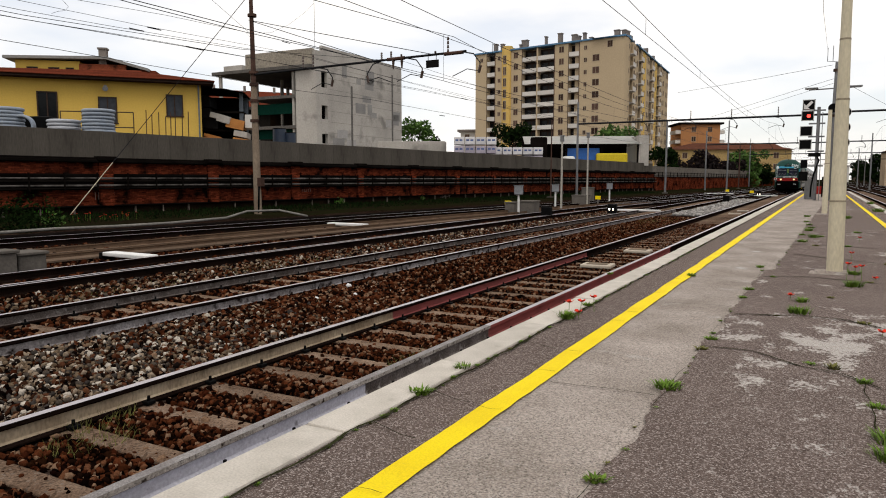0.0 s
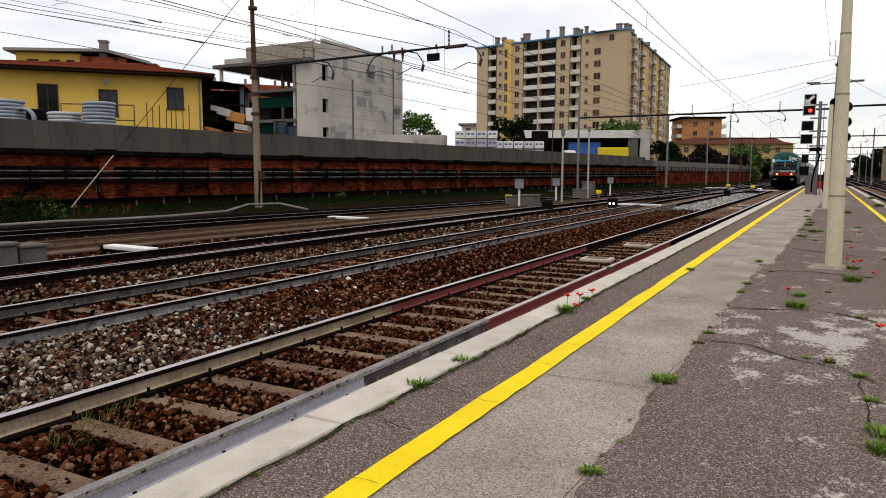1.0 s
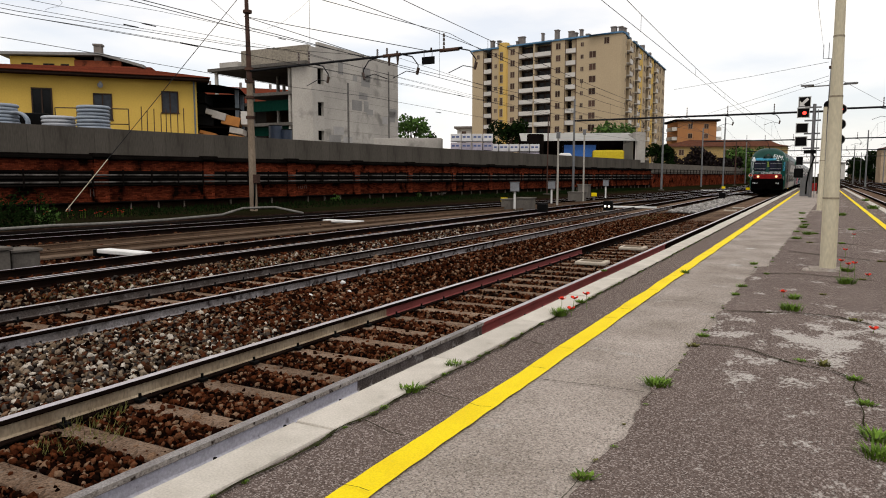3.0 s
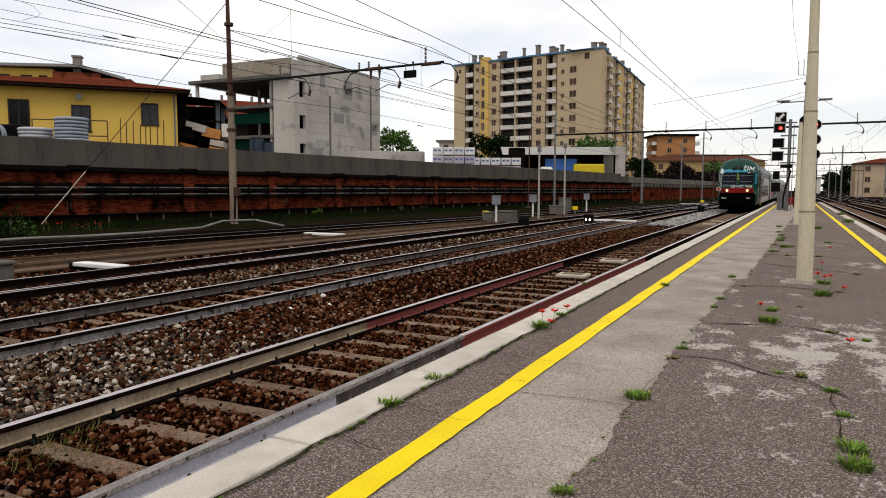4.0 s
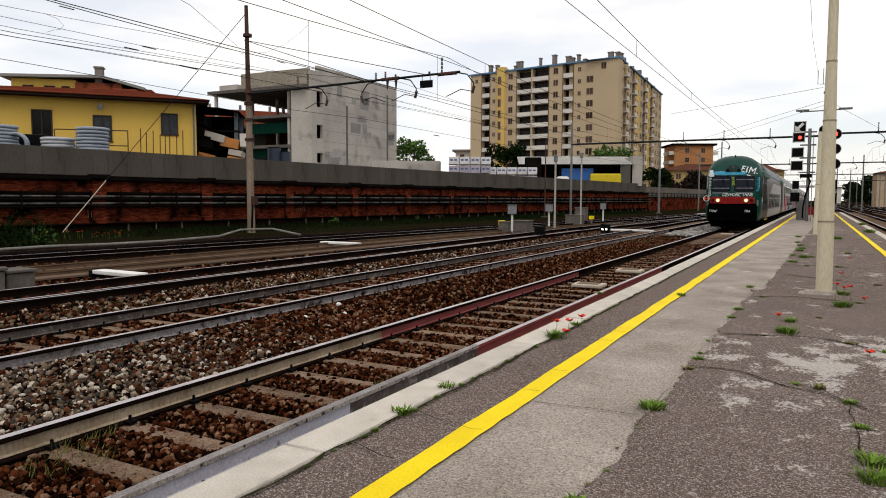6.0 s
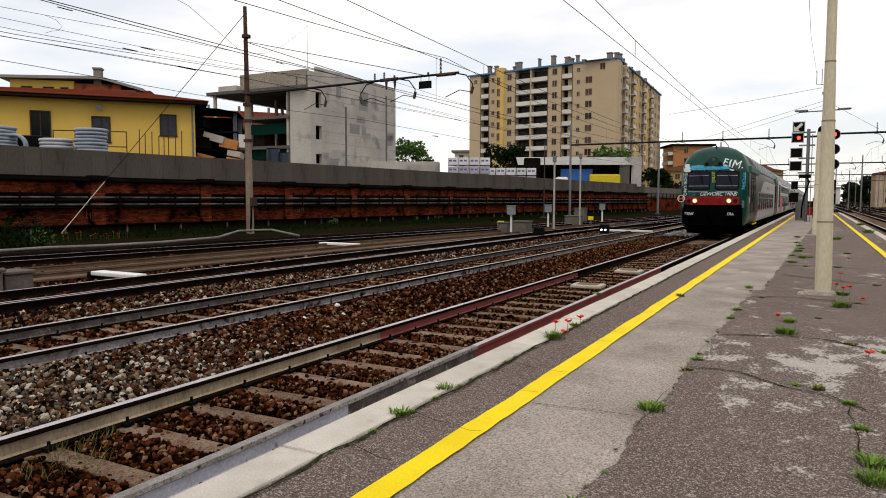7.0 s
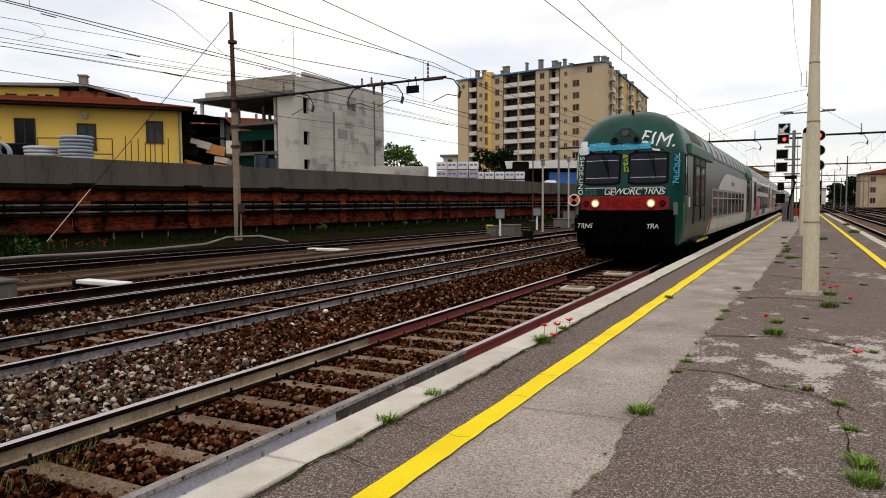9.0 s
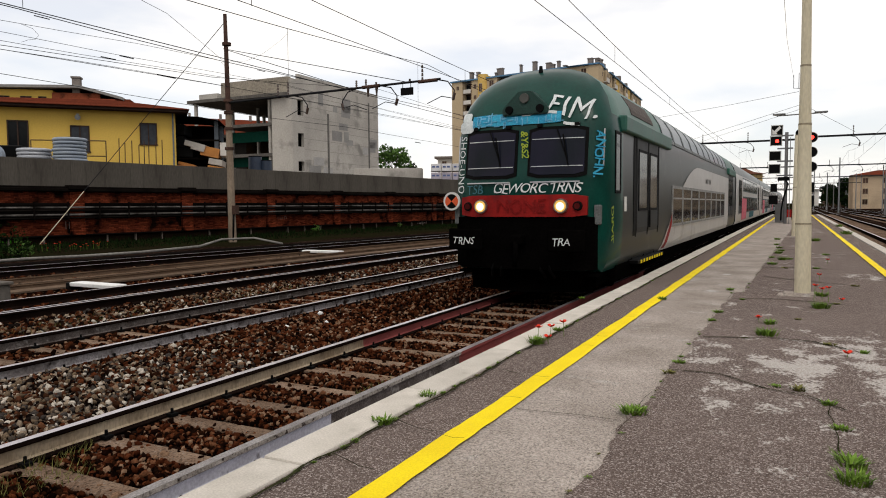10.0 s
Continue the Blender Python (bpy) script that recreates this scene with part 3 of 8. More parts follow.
def side_panel(bm, s, y0, y1, z0, z1, lift, thick=0.03, nz=4, slant=0.0):
    """A plate on the car's side that follows its outline; s is the side."""
    zs = [z0 + (z1 - z0) * k / nz for k in range(nz + 1)]
    rows = []
    for z in zs:
        d = slant * (z - z0)
        rows.append([bm.verts.new((s * (side_x(z) + lift - (thick if inner else 0)), y + d, z)) for inner in (0, 1) for y in (y0, y1)])
    for a, b in zip(rows[:-1], rows[1:]):
        bm.faces.new((a[0], a[1], b[1], b[0]))
        bm.faces.new((a[0], b[0], b[2], a[2]))
        bm.faces.new((a[1], a[3], b[3], b[1]))
    for r in (rows[0], rows[-1]):
        bm.faces.new((r[0], r[1], r[3], r[2]))
    return bm


def ring_panel(bm, s, y0, y1, z0, z1, lift, w):
    for a in ((y0 - w, y1 + w, z0 - w, z0), (y0 - w, y1 + w, z1, z1 + w), (y0 - w, y0, z0, z1), (y1, y1 + w, z0, z1)):
        side_panel(bm, s, *a, lift, 0.05, 2)
    return bm


def roof_frame(bm, s, y0, y1):
    """Bars round a window that wraps up over the shoulder of the roof."""
    for a in ((y0 - 0.06, y1 + 0.06, 3.06, 3.14), (y0 - 0.06, y1 + 0.06, 3.90, 3.94), (y0 - 0.07, y0, 3.14, 3.90), (y1, y1 + 0.07, 3.14, 3.90)):
        side_panel(bm, s, *a, 0.022, 0.05, 9)
    return bm


def bogie(parent, y):
    bm = B()
    for s in (-1, 1):
        box(bm, s * 1.02 - 0.06, s * 1.02 + 0.06, y - 1.6, y + 1.6, 0.42, 0.62, 0.03)
        for d in (-1.25, 1.25):
            rod(bm, (s * 0.70, y + d, 0.46), (s * 0.83, y + d, 0.46), 0.46, 0.46, 20)
            box(bm, s * 1.02 - 0.12, s * 1.02 + 0.12, y + d - 0.16, y + d + 0.16, 0.32, 0.62, 0.03)
        rod(bm, (s * 1.05, y - 0.25, 0.4), (s * 1.05, y - 0.25, 0.8), 0.11, 0.11, 10)
        rod(bm, (s * 1.05, y + 0.25, 0.4), (s * 1.05, y + 0.25, 0.8), 0.11, 0.11, 10)
    part("bogie", bm, UNDER, parent)


def door_pair(car, s, y0, y1, z0=0.62, z1=2.86):
    ym = (y0 + y1) / 2
    for a, b in ((y0, ym - 0.015), (ym + 0.015, y1)):
        leaf = part("door", side_panel(B(), s, a, b, z0, z1, 0.006, 0.04), material("dark_door_paint", (0.028, 0.030, 0.032), rough=0.5, spec=0.15, grain=0.1, bump=0.02), car)
        part("pane", side_panel(B(), s, a + 0.16, b - 0.16, 1.55, 2.62, 0.014, 0.02), DARKGLASS, leaf)
        part("rubber_seal", ring_panel(B(), s, a + 0.16, b - 0.16, 1.55, 2.62, 0.018, 0.05), BLACK, leaf)
    bm = B()
    for y in (y0 - 0.06, y1 + 0.06, ym):
        side_panel(bm, s, y - 0.05, y + 0.05, z0 - 0.06, z1, 0.012, 0.03)
    part("door_seal", bm, BLACK, car)


def nose_window(car, x0, x1):
    z0, z1 = 2.12, 2.86
    fr = part("window_frame", nose_panel(B(), x0 - 0.045, x1 + 0.045, z0 - 0.05, z1 + 0.05, 0.018, 0.05, 6, 0.04), BLACK, car)
    part("pane", nose_panel(B(), x0, x1, z0, z1, 0.026, 0.02, 6, 0.04), CABGLASS, fr)
    for z in (z0 + 0.13, z1 - 0.16):
        part("sunblind_rail", nose_panel(B(), x0 + 0.02, x1 - 0.02, z, z + 0.013, 0.034, 0.01, 6), CHROME, fr)
    bm = B()
    xm = x0 + (x1 - x0) * 0.62
    p, q = (xm - 0.12, nose_y(xm, z1) - 0.06, z1 + 0.02), (xm + 0.08, nose_y(xm, 2.4) - 0.06, 2.34)
    rod(bm, p, q, 0.012, 0.008, 6)
    rod(bm, (q[0] - 0.07, q[1], q[2] + 0.42), (q[0] + 0.01, q[1], q[2] - 0.08), 0.014, 0.012, 5)
    part("wiper", bm, BLACK, fr)
    bm = B()
    nose_panel(bm, x0 + 0.02, x1 - 0.06, z0 - 0.13, z0 - 0.11, 0.04, 0.03, 6)
    part("grab_rail", bm, CHROME, car)
    for k in range(2):
        bm = B()
        x = x0 + (x1 - x0) * (0.15 + 0.7 * k)
        nose_panel(bm, x - 0.04, x + 0.04, z1 + 0.05, z1 + 0.10, 0.045, 0.04, 2)
        part("hinge", bm, BLACK, car)


def build_control_car():
    car = thing("control_car", "green and grey double-deck train car with graffiti on its nose", "train car")
    smooth_mesh(part("body", car_body(True), [GREEN, ROOFG, TGREY, UNDER], car, "green nose, pale green roof and grey sides"), 30)
    nose_window(car, -1.03, -0.14)
    nose_window(car, 0.14, 1.03)
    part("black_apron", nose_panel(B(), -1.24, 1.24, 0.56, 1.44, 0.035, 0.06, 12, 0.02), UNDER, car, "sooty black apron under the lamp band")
    # red lamp band
    band = part("lamp_band", nose_panel(B(), -1.10, 1.10, 1.43, 1.79, 0.07, 0.14, 10, 0.03), TRED, car, "red painted lamp band")
    for s in (-1, 1):
        lamp_y = nose_y(0.7, 1.6) - 0.07
        bm = B()
        rod(bm, (s * 0.70, lamp_y + 0.02, 1.605), (s * 0.70, lamp_y - 0.05, 1.605), 0.125, 0.115, 24)
        lamp = part("headlight", bm, CHROME, car, "lit round headlight")
        bm = B()
        rod(bm, (s * 0.70, lamp_y - 0.045, 1.605), (s * 0.70, lamp_y - 0.056, 1.605), 0.098, 0.096, 24)
        part("reflector", bm, LENSW, lamp)
        bm = B()
        rod(bm, (s * 0.70, lamp_y - 0.055, 1.60), (s * 0.70, lamp_y - 0.062, 1.60), 0.068, 0.062, 20)
        part("lens", bm, LENS, lamp)
        bm = B()
        x = s * 0.96
        ty = nose_y(x, 1.6) - 0.07
        rod(bm, (x, ty + 0.02, 1.605), (x, ty - 0.035, 1.605), 0.08, 0.07, 18)
        tail = part("tail_lamp", bm, BLACK, car)
        bm = B()
        rod(bm, (x, ty - 0.03, 1.605), (x, ty - 0.04, 1.605), 0.052, 0.05, 16)
        part("lens", bm, material("unlit_red_lens", (0.08, 0.008, 0.008), rough=0.15, amount=0.2, grain=0, bump=0), tail)
    # lamp housing over the windows
    bm = B()
    pts = [(-0.40, 3.13), (0.40, 3.13), (0.40, 3.24), (0.12, 3.52), (-0.12, 3.52), (-0.40, 3.24)]
    fr = [bm.verts.new((x, nose_y(0, 3.13) - 0.06, z)) for x, z in pts]
    bk = [bm.verts.new((x, nose_y(x, z) + 0.1, z)) for x, z in pts]
    bm.faces.new(fr)
    for k in range(6):
        bm.faces.new((fr[k], fr[(k + 1) % 6], bk[(k + 1) % 6], bk[k]))
    bmesh.ops.bevel(bm, geom=bm.edges[:], offset=0.012, segments=2, affect="EDGES")
    house = part("lamp_housing", bm, material("dark_green_housing", (0.008, 0.045, 0.034), rough=0.45), car)
    hy = nose_y(0, 3.13) - 0.06
    GALVD = material("dull_lamp_glass", (0.10, 0.10, 0.09), rough=0.3, amount=0.3, grain=0, bump=0)
    for x, z, r, mt in ((0, 3.40, 0.085, GALVD), (-0.27, 3.22, 0.07, BLACK), (0.27, 3.22, 0.07, BLACK)):
        bm = B()
        rod(bm, (x, hy + 0.01, z), (x, hy - 0.035, z), r, r * 0.92, 20)
        part("lamp", bm, mt, house)
    bm = B()
    nose_panel(bm, -0.98, 0.62, 2.97, 3.17, 0.02, 0.04, 8, 0.01)
    part("destination_board", bm, SPRAYB, car, "destination board sprayed over in blue")
    bm = B()
    rnd = random.Random(8)
    for k in range(46):
        x, z = rnd.uniform(-0.98, 0.62), rnd.uniform(2.95, 3.16)
        if k % 2:
            nose_panel(bm, x - 0.05, x + 0.05, z, z + 0.014, 0.026, 0.008, 2)
        else:
            nose_panel(bm, x - 0.008, x + 0.008, z - 0.06, z + 0.05, 0.0265, 0.008, 1)
    tagged(part("scribble", bm, material("pale_blue_spray", (0.16, 0.42, 0.60), rough=0.7), car), kind="stuff")
    for a in ((-1.26, -0.94, 2.88, 3.10, 0.018, 0.01, 5, 0.05), (-1.22, -1.02, 3.08, 3.24, 0.018, 0.01, 5, 0.03), (-0.10, 0.14, 3.11, 3.20, 0.03, 0.01, 4, 0.03)):
        part("spray_patch", nose_panel(B(), *a), SPRAYW, car, "white sprayed patch")
    # letters sprayed on the nose
    letters("graffiti", "EIM.", 0.50, on_nose(0.30, 3.13, -9, 0.03), SPRAYW, car, "big white sprayed letters", 0.0, 0.12, 1.06, 3)
    letters("graffiti", "\u2013", 0.5, on_nose(0.66, 2.86, -14, 0.03), SPRAYW, car, "white sprayed stroke", 0.012, 0, 1, 3)
    letters("graffiti", "GEWORC TRNS", 0.235, on_nose(-0.52, 1.825, 0, 0.02), SPRAYW, car, "white sprayed letters", 0.0, 0.3, 0.86, 2)
    letters("graffiti", "TSB", 0.21, on_nose(-1.03, 1.82, 0, 0.02), SPRAYD, car, "dull teal sprayed letters", 0.0, 0.1, 1.0, 2)
    letters("graffiti", "SHOE-UNO", 0.19, on_nose(-1.22, 2.83, -90, 0.03), SPRAYW, car, "white sprayed letters running down", 0.0, 0.0, 1.04, 2)
    letters("graffiti", "ANOHN.", 0.19, on_nose(1.20, 2.82, -92, 0.03), SPRAYB, car, "blue sprayed letters running down", 0.004, 0.1, 1.0, 2)
    letters("graffiti", "&Y&S2", 0.17, on_nose(-0.05, 2.86, -84, 0.03), SPRAYG, car, "lime green scribble between the windows", 0.003, 0.2, 0.95, 2)
    letters("graffiti", "NONE", 0.30, lambda u, v: (-0.42 + u, nose_y(0.3, 1.6) - 0.083, 1.50 + v), material("dark_red_spray", (0.22, 0.010, 0.009), rough=0.6), car, "dark red smeared letters", 0.006)
    # front underframe
    bm = B()
    box(bm, -1.22, 1.22, 0.20, 0.60, 0.95, 1.42, 0.04)
    box(bm, -0.95, 0.95, 0.35, 0.75, 0.30, 0.95, 0.05)
    box(bm, -1.15, 1.15, 0.50, 2.1, 0.25, 0.90, 0.05)
    part("front_beam", bm, UNDER, car)
    bm = B()
    v = [bm.verts.new(p) for p in ((-1.1, 0.45, 0.16), (0, 0.10, 0.16), (1.1, 0.45, 0.16), (1.1, 0.55, 0.55), (0, 0.25, 0.55), (-1.1, 0.55, 0.55))]
    bm.faces.new((v[0], v[1], v[4], v[5]))
    bm.faces.new((v[1], v[2], v[3], v[4]))
    bmesh.ops.solidify(bm, geom=bm.faces[:], thickness=0.03)
    part("snow_plough", bm, UNDER, car)
    for s in (-1, 1):
        bm = B()
        rod(bm, (s * 0.87, 0.25, 1.06), (s * 0.87, -0.30, 1.06), 0.11, 0.10, 16)
        box(bm, s * 0.87 - 0.31, s * 0.87 + 0.31, -0.34, -0.29, 0.88, 1.24, 0.03)
        buf = part("buffer", bm, UNDER, car)
        letters("graffiti", "TRNS" if s < 0 else "TRA", 0.17, lambda u, v, s=s: (s * 0.87 - 0.24 + u, -0.352, 0.98 + v), SPRAYW, buf, "white sprayed letters", 0.0, 0.2, 0.95)
        for k in range(2):
            bm = B()
            x = s * (0.30 + 0.16 * k)
            tube(bm, [(x, 0.22, 0.95), (x, 0.02, 0.80), (x + s * 0.05, -0.02, 0.55), (x + s * 0.10, 0.10, 0.42)], 0.025)
            part("brake_hose", bm, BLACK, car)
        bm = B()
        box(bm, s * 1.12 - 0.12, s * 1.12 + 0.12, 0.22, 0.60, 0.45, 0.50)
        for d in (-0.11, 0.11):
            rod(bm, (s * 1.12 + d, 0.35, 0.45), (s * 1.12 + d, 0.35, 1.0), 0.015, 0.015, 6)
        part("cab_step", bm, UNDER, car)
        bm = B()
        x = s * 1.29
        rod(bm, (x, 0.32, 2.25), (x, 0.40, 2.85), 0.016, 0.016, 8)
        part("grab_rail", bm, CHROME, car)
        bm = B()
        box(bm, s * 1.24 - 0.05, s * 1.24 + 0.05, 0.12, 0.30, 1.30, 1.62, 0.02)
        part("socket_box", bm, material("grey_socket_box", (0.14, 0.15, 0.15), rough=0.6), car)
    bm = B()
    box(bm, -0.10, 0.10, -0.28, 0.3, 0.98, 1.14, 0.03)
    tube(bm, [(0, -0.25, 1.02), (0.02, -0.3, 0.80), (-0.02, -0.26, 0.62)], 0.045)
    part("coupling_hook", bm, UNDER, car)
    # marker disc
    bm = B()
    rod(bm, (-1.30, 0.06, 1.70), (-1.30, 0.03, 1.70), 0.16, 0.16, 28)
    disc = part("marker_disc", bm, WHITEP, car, "round white-rimmed red and black marker disc")
    for mt, turn in ((BLACK, 0), (material("orange_red_paint", (0.75, 0.13, 0.05), rough=0.6, amount=0.3, grain=0, bump=0), 90)):
        bm = B()
        for half in (0, 180):
            c = bm.verts.new((-1.30, 0.026, 1.70))
            arc = [bm.verts.new((-1.30 + 0.125 * math.cos(radians(turn + half + a)), 0.026, 1.70 + 0.125 * math.sin(radians(turn + half + a)))) for a in range(45, 136, 15)]
            for a, b in zip(arc[:-1], arc[1:]):
                bm.faces.new((c, a, b))
        part("disc_sector", bm, mt, disc)
    # sides
    for s in (-1, 1):
        wf = part("cab_window_frame", ring_panel(B(), s, 0.78, 1.10, 1.86, 2.80, 0.016, 0.05), BLACK, car)
        part("pane", side_panel(B(), s, 0.78, 1.10, 1.86, 2.80, 0.008, 0.02), DARKGLASS, wf)
        door_pair(car, s, 2.55, 4.75)
        # proud black strip stands for the shade in the door recess
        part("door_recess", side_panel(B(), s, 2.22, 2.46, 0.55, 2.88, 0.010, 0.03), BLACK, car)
        part("door_handle", side_panel(B(), s, 3.72, 3.84, 1.15, 1.50, 0.03, 0.04), BLACK, car)
        door_pair(car, s, 22.6, 24.6)
        bm = B()
        box(bm, s * 1.36 - 0.10, s * 1.36 + 0.10, 1.25, 6.1, 2.88, 3.16, 0.03)
        part("door_eave", bm, ROOFG, car, "pale green eave over the doors")
        bm = B()
        box(bm, s * 1.36 - 0.10, s * 1.36 + 0.10, 21.9, 25.4, 2.88, 3.16, 0.03)
        part("door_eave", bm, ROOFG, car, "pale green eave over the doors")
        bm = B()
        box(bm, s * 1.34 - 0.12, s * 1.34 + 0.12, 2.3, 5.1, 0.50, 0.57, 0.01)
        step = part("door_step", bm, BLACK, car)
        for k in range(9):
            bm = B()
            y = 2.55 + 0.28 * k
            box(bm, s * 1.463 - 0.004, s * 1.463 + 0.004, y, y + 0.13, 0.505, 0.565)
            part("warning_stripe", bm, YELLOW, step)
        for k in range(8):
            y = 6.75 + 1.72 * k
            w = part("window_frame", ring_panel(B(), s, y, y + 1.52, 1.14, 2.0, 0.030, 0.07), material("pale_window_rubber", (0.30, 0.30, 0.29), rough=0.6), car)
            part("pane", side_panel(B(), s, y, y + 1.52, 1.14, 2.0, 0.022, 0.02), DARKGLASS, w)
            part("window_bar", side_panel(B(), s, y, y + 1.52, 1.74, 1.78, 0.027, 0.02), CHROME, w)
        for k in range(10):
            y = 5.6 + 1.62 * k
            w = part("roof_window_frame", roof_frame(B(), s, y, y + 1.42), material("grey_roof_bar", (0.10, 0.11, 0.11), rough=0.5), car)
            # the sky's reflection is put into the pane's blue-grey colour
            part("pane", side_panel(B(), s, y, y + 1.42, 3.14, 3.90, 0.008, 0.02, 9), material("sky_tinted_glass", (0.10, 0.125, 0.15), (0.06, 0.08, 0.11), rough=0.3, spec=0.22, amount=0.5, scale=1.2, grain=0.1, bump=0), w)
        bm = B()
        side_panel(bm, s, 2.4, 4.6, 3.30, 3.66, 0.012, 0.05)
        part("roof_grille", bm, material("brown_roof_grille", (0.10, 0.08, 0.07), rough=0.7), car)
        # white flank with its curved front edge, and the red stripe
        bm = B()
        steps = 22
        for k in range(steps):
            y0 = 5.35 + (22.3 - 5.35) * (k / steps) ** 1.5
            y1 = 5.35 + (22.3 - 5.35) * ((k + 1) / steps) ** 1.5

            def top(y):
                if y < 6.9:
                    return 0.60 + 0.90 * (y - 5.35) / 1.55
                return min(2.72, 1.5 + 1.22 * math.sin(min(1.0, (y - 6.9) / 5.0) * math.pi / 2))
            za, zb = top(y0), top(y1)
            rows = []
            for y, zt in ((y0, za), (y1, zb)):
                rows.append([bm.verts.new((s * (side_x(0.56 + (zt - 0.56) * j / 14) + 0.012), y, 0.56 + (zt - 0.56) * j / 14)) for j in range(15)])
            for j in range(14):
                bm.faces.new((rows[0][j], rows[1][j], rows[1][j + 1], rows[0][j + 1]))
        bmesh.ops.remove_doubles(bm, verts=bm.verts[:], dist=0.002)
        part("white_flank", bm, TWHITE, car, "white painted flank")
        bm = B()
        rows = []
        for k in range(9):
            z = 0.60 + 1.05 * k / 8
            y = 5.55 + 1.35 * (k / 8) + 0.12 * math.sin(k / 8 * math.pi)
            rows.append([bm.verts.new((s * (side_x(z) + 0.018), y + d, z)) for d in (0.0, 0.42 - 0.2 * k / 8)])
        for a, b in zip(rows[:-1], rows[1:]):
            bm.faces.new((a[0], a[1], b[1], b[0]))
        part("red_stripe", bm, TRED, car, "faded red stripe")
        for y in (13.6, 14.5):
            for k in range(3):
                part("lettering_bar", side_panel(B(), s, y + 0.25 * k, y + 0.25 * k + 0.16, 2.28, 2.45, 0.012, 0.01, 1), TGREY, car)
        part("number_plate", side_panel(B(), s, 1.45, 1.62, 1.50, 1.76, 0.01, 0.01, 1), WHITEP, car)
    letters("graffiti", "DRAIL", 0.24, lambda u, v: (1.392, 0.62 - v * 0.9, 1.62 - u), SPRAYG, car, "lime green sprayed scribble running down", 0.003, 0.15, 0.95)
    bm = B()
    box(bm, -1.30, 1.30, 1.2, CAR - 0.1, 0.30, 0.56)
    box(bm, -0.9, 0.9, 6, 20, 0.18, 0.4)
    part("underframe", bm, UNDER, car)
    bogie(car, 4.2)
    bogie(car, CAR - 3.6)
    bm = B()
    rod(bm, (0, 1.0, 3.9), (0, 1.0, 4.07), 0.05, 0.03, 8)
    part("roof_horn", bm, BLACK, car)
    return car


def build_coach():
    car = thing("coach", "grey and white double-deck train coach with graffiti on its side", "train coach", group="coaches of the train")
    smooth_mesh(part("body", car_body(False), [TGREY, material("grey_coach_roof", (0.22, 0.235, 0.235), (0.16, 0.175, 0.175), rough=0.5, scale=1, fine=20, grain=0.1, bump=0.03), TWHITE], car), 30)
    frame_m = material("grey_window_rubber", (0.10, 0.12, 0.12), rough=0.6)
    for s in (-1, 1):
        for y0 in (2.0, 22.0):
            door_pair(car, s, y0, y0 + 2.1)
        for k in range(9):
            y = 5.2 + 1.78 * k
            w = part("window_frame", ring_panel(B(), s, y, y + 1.5, 1.14, 1.95, 0.012, 0.06), frame_m, car)
            part("pane", side_panel(B(), s, y, y + 1.5, 1.14, 1.95, 0.008, 0.02), DARKGLASS, w)
            w = part("window_frame", ring_panel(B(), s, y, y + 1.5, 2.35, 3.0, 0.012, 0.06), frame_m, car)
            part("pane", side_panel(B(), s, y, y + 1.5, 2.35, 3.0, 0.008, 0.02), DARKGLASS, w)
        part("graffiti", side_panel(B(), s, 3.0 + 1.3, 8.2, 0.7, 1.9, 0.02, 0.01), SPRAYP, car, "pink sprayed patch")
        part("graffiti", side_panel(B(), s, 11.5, 16.5, 0.7, 1.1, 0.01, 0.01), SPRAYD, car, "teal sprayed patch")
    bm = B()
    box(bm, -1.30, 1.30, 0.1, CAR - 0.1, 0.30, 0.56)
    part("underframe", bm, UNDER, car)
    bm = B()
    box(bm, -0.7, 0.7, -0.7, 0.05, 0.9, 3.1)
    part("gangway", bm, UNDER, car)
    bogie(car, 3.6)
    bogie(car, CAR - 3.6)
    return car


def train_y(t):
    return 93.23 - 10.007 * t + 0.22305 * t * t - 0.0044627 * t ** 3


control_car = build_control_car()
coaches = [build_coach()]
for _ in range(4):
    coaches.append(copy_thing(coaches[0], Matrix.Identity(4)))
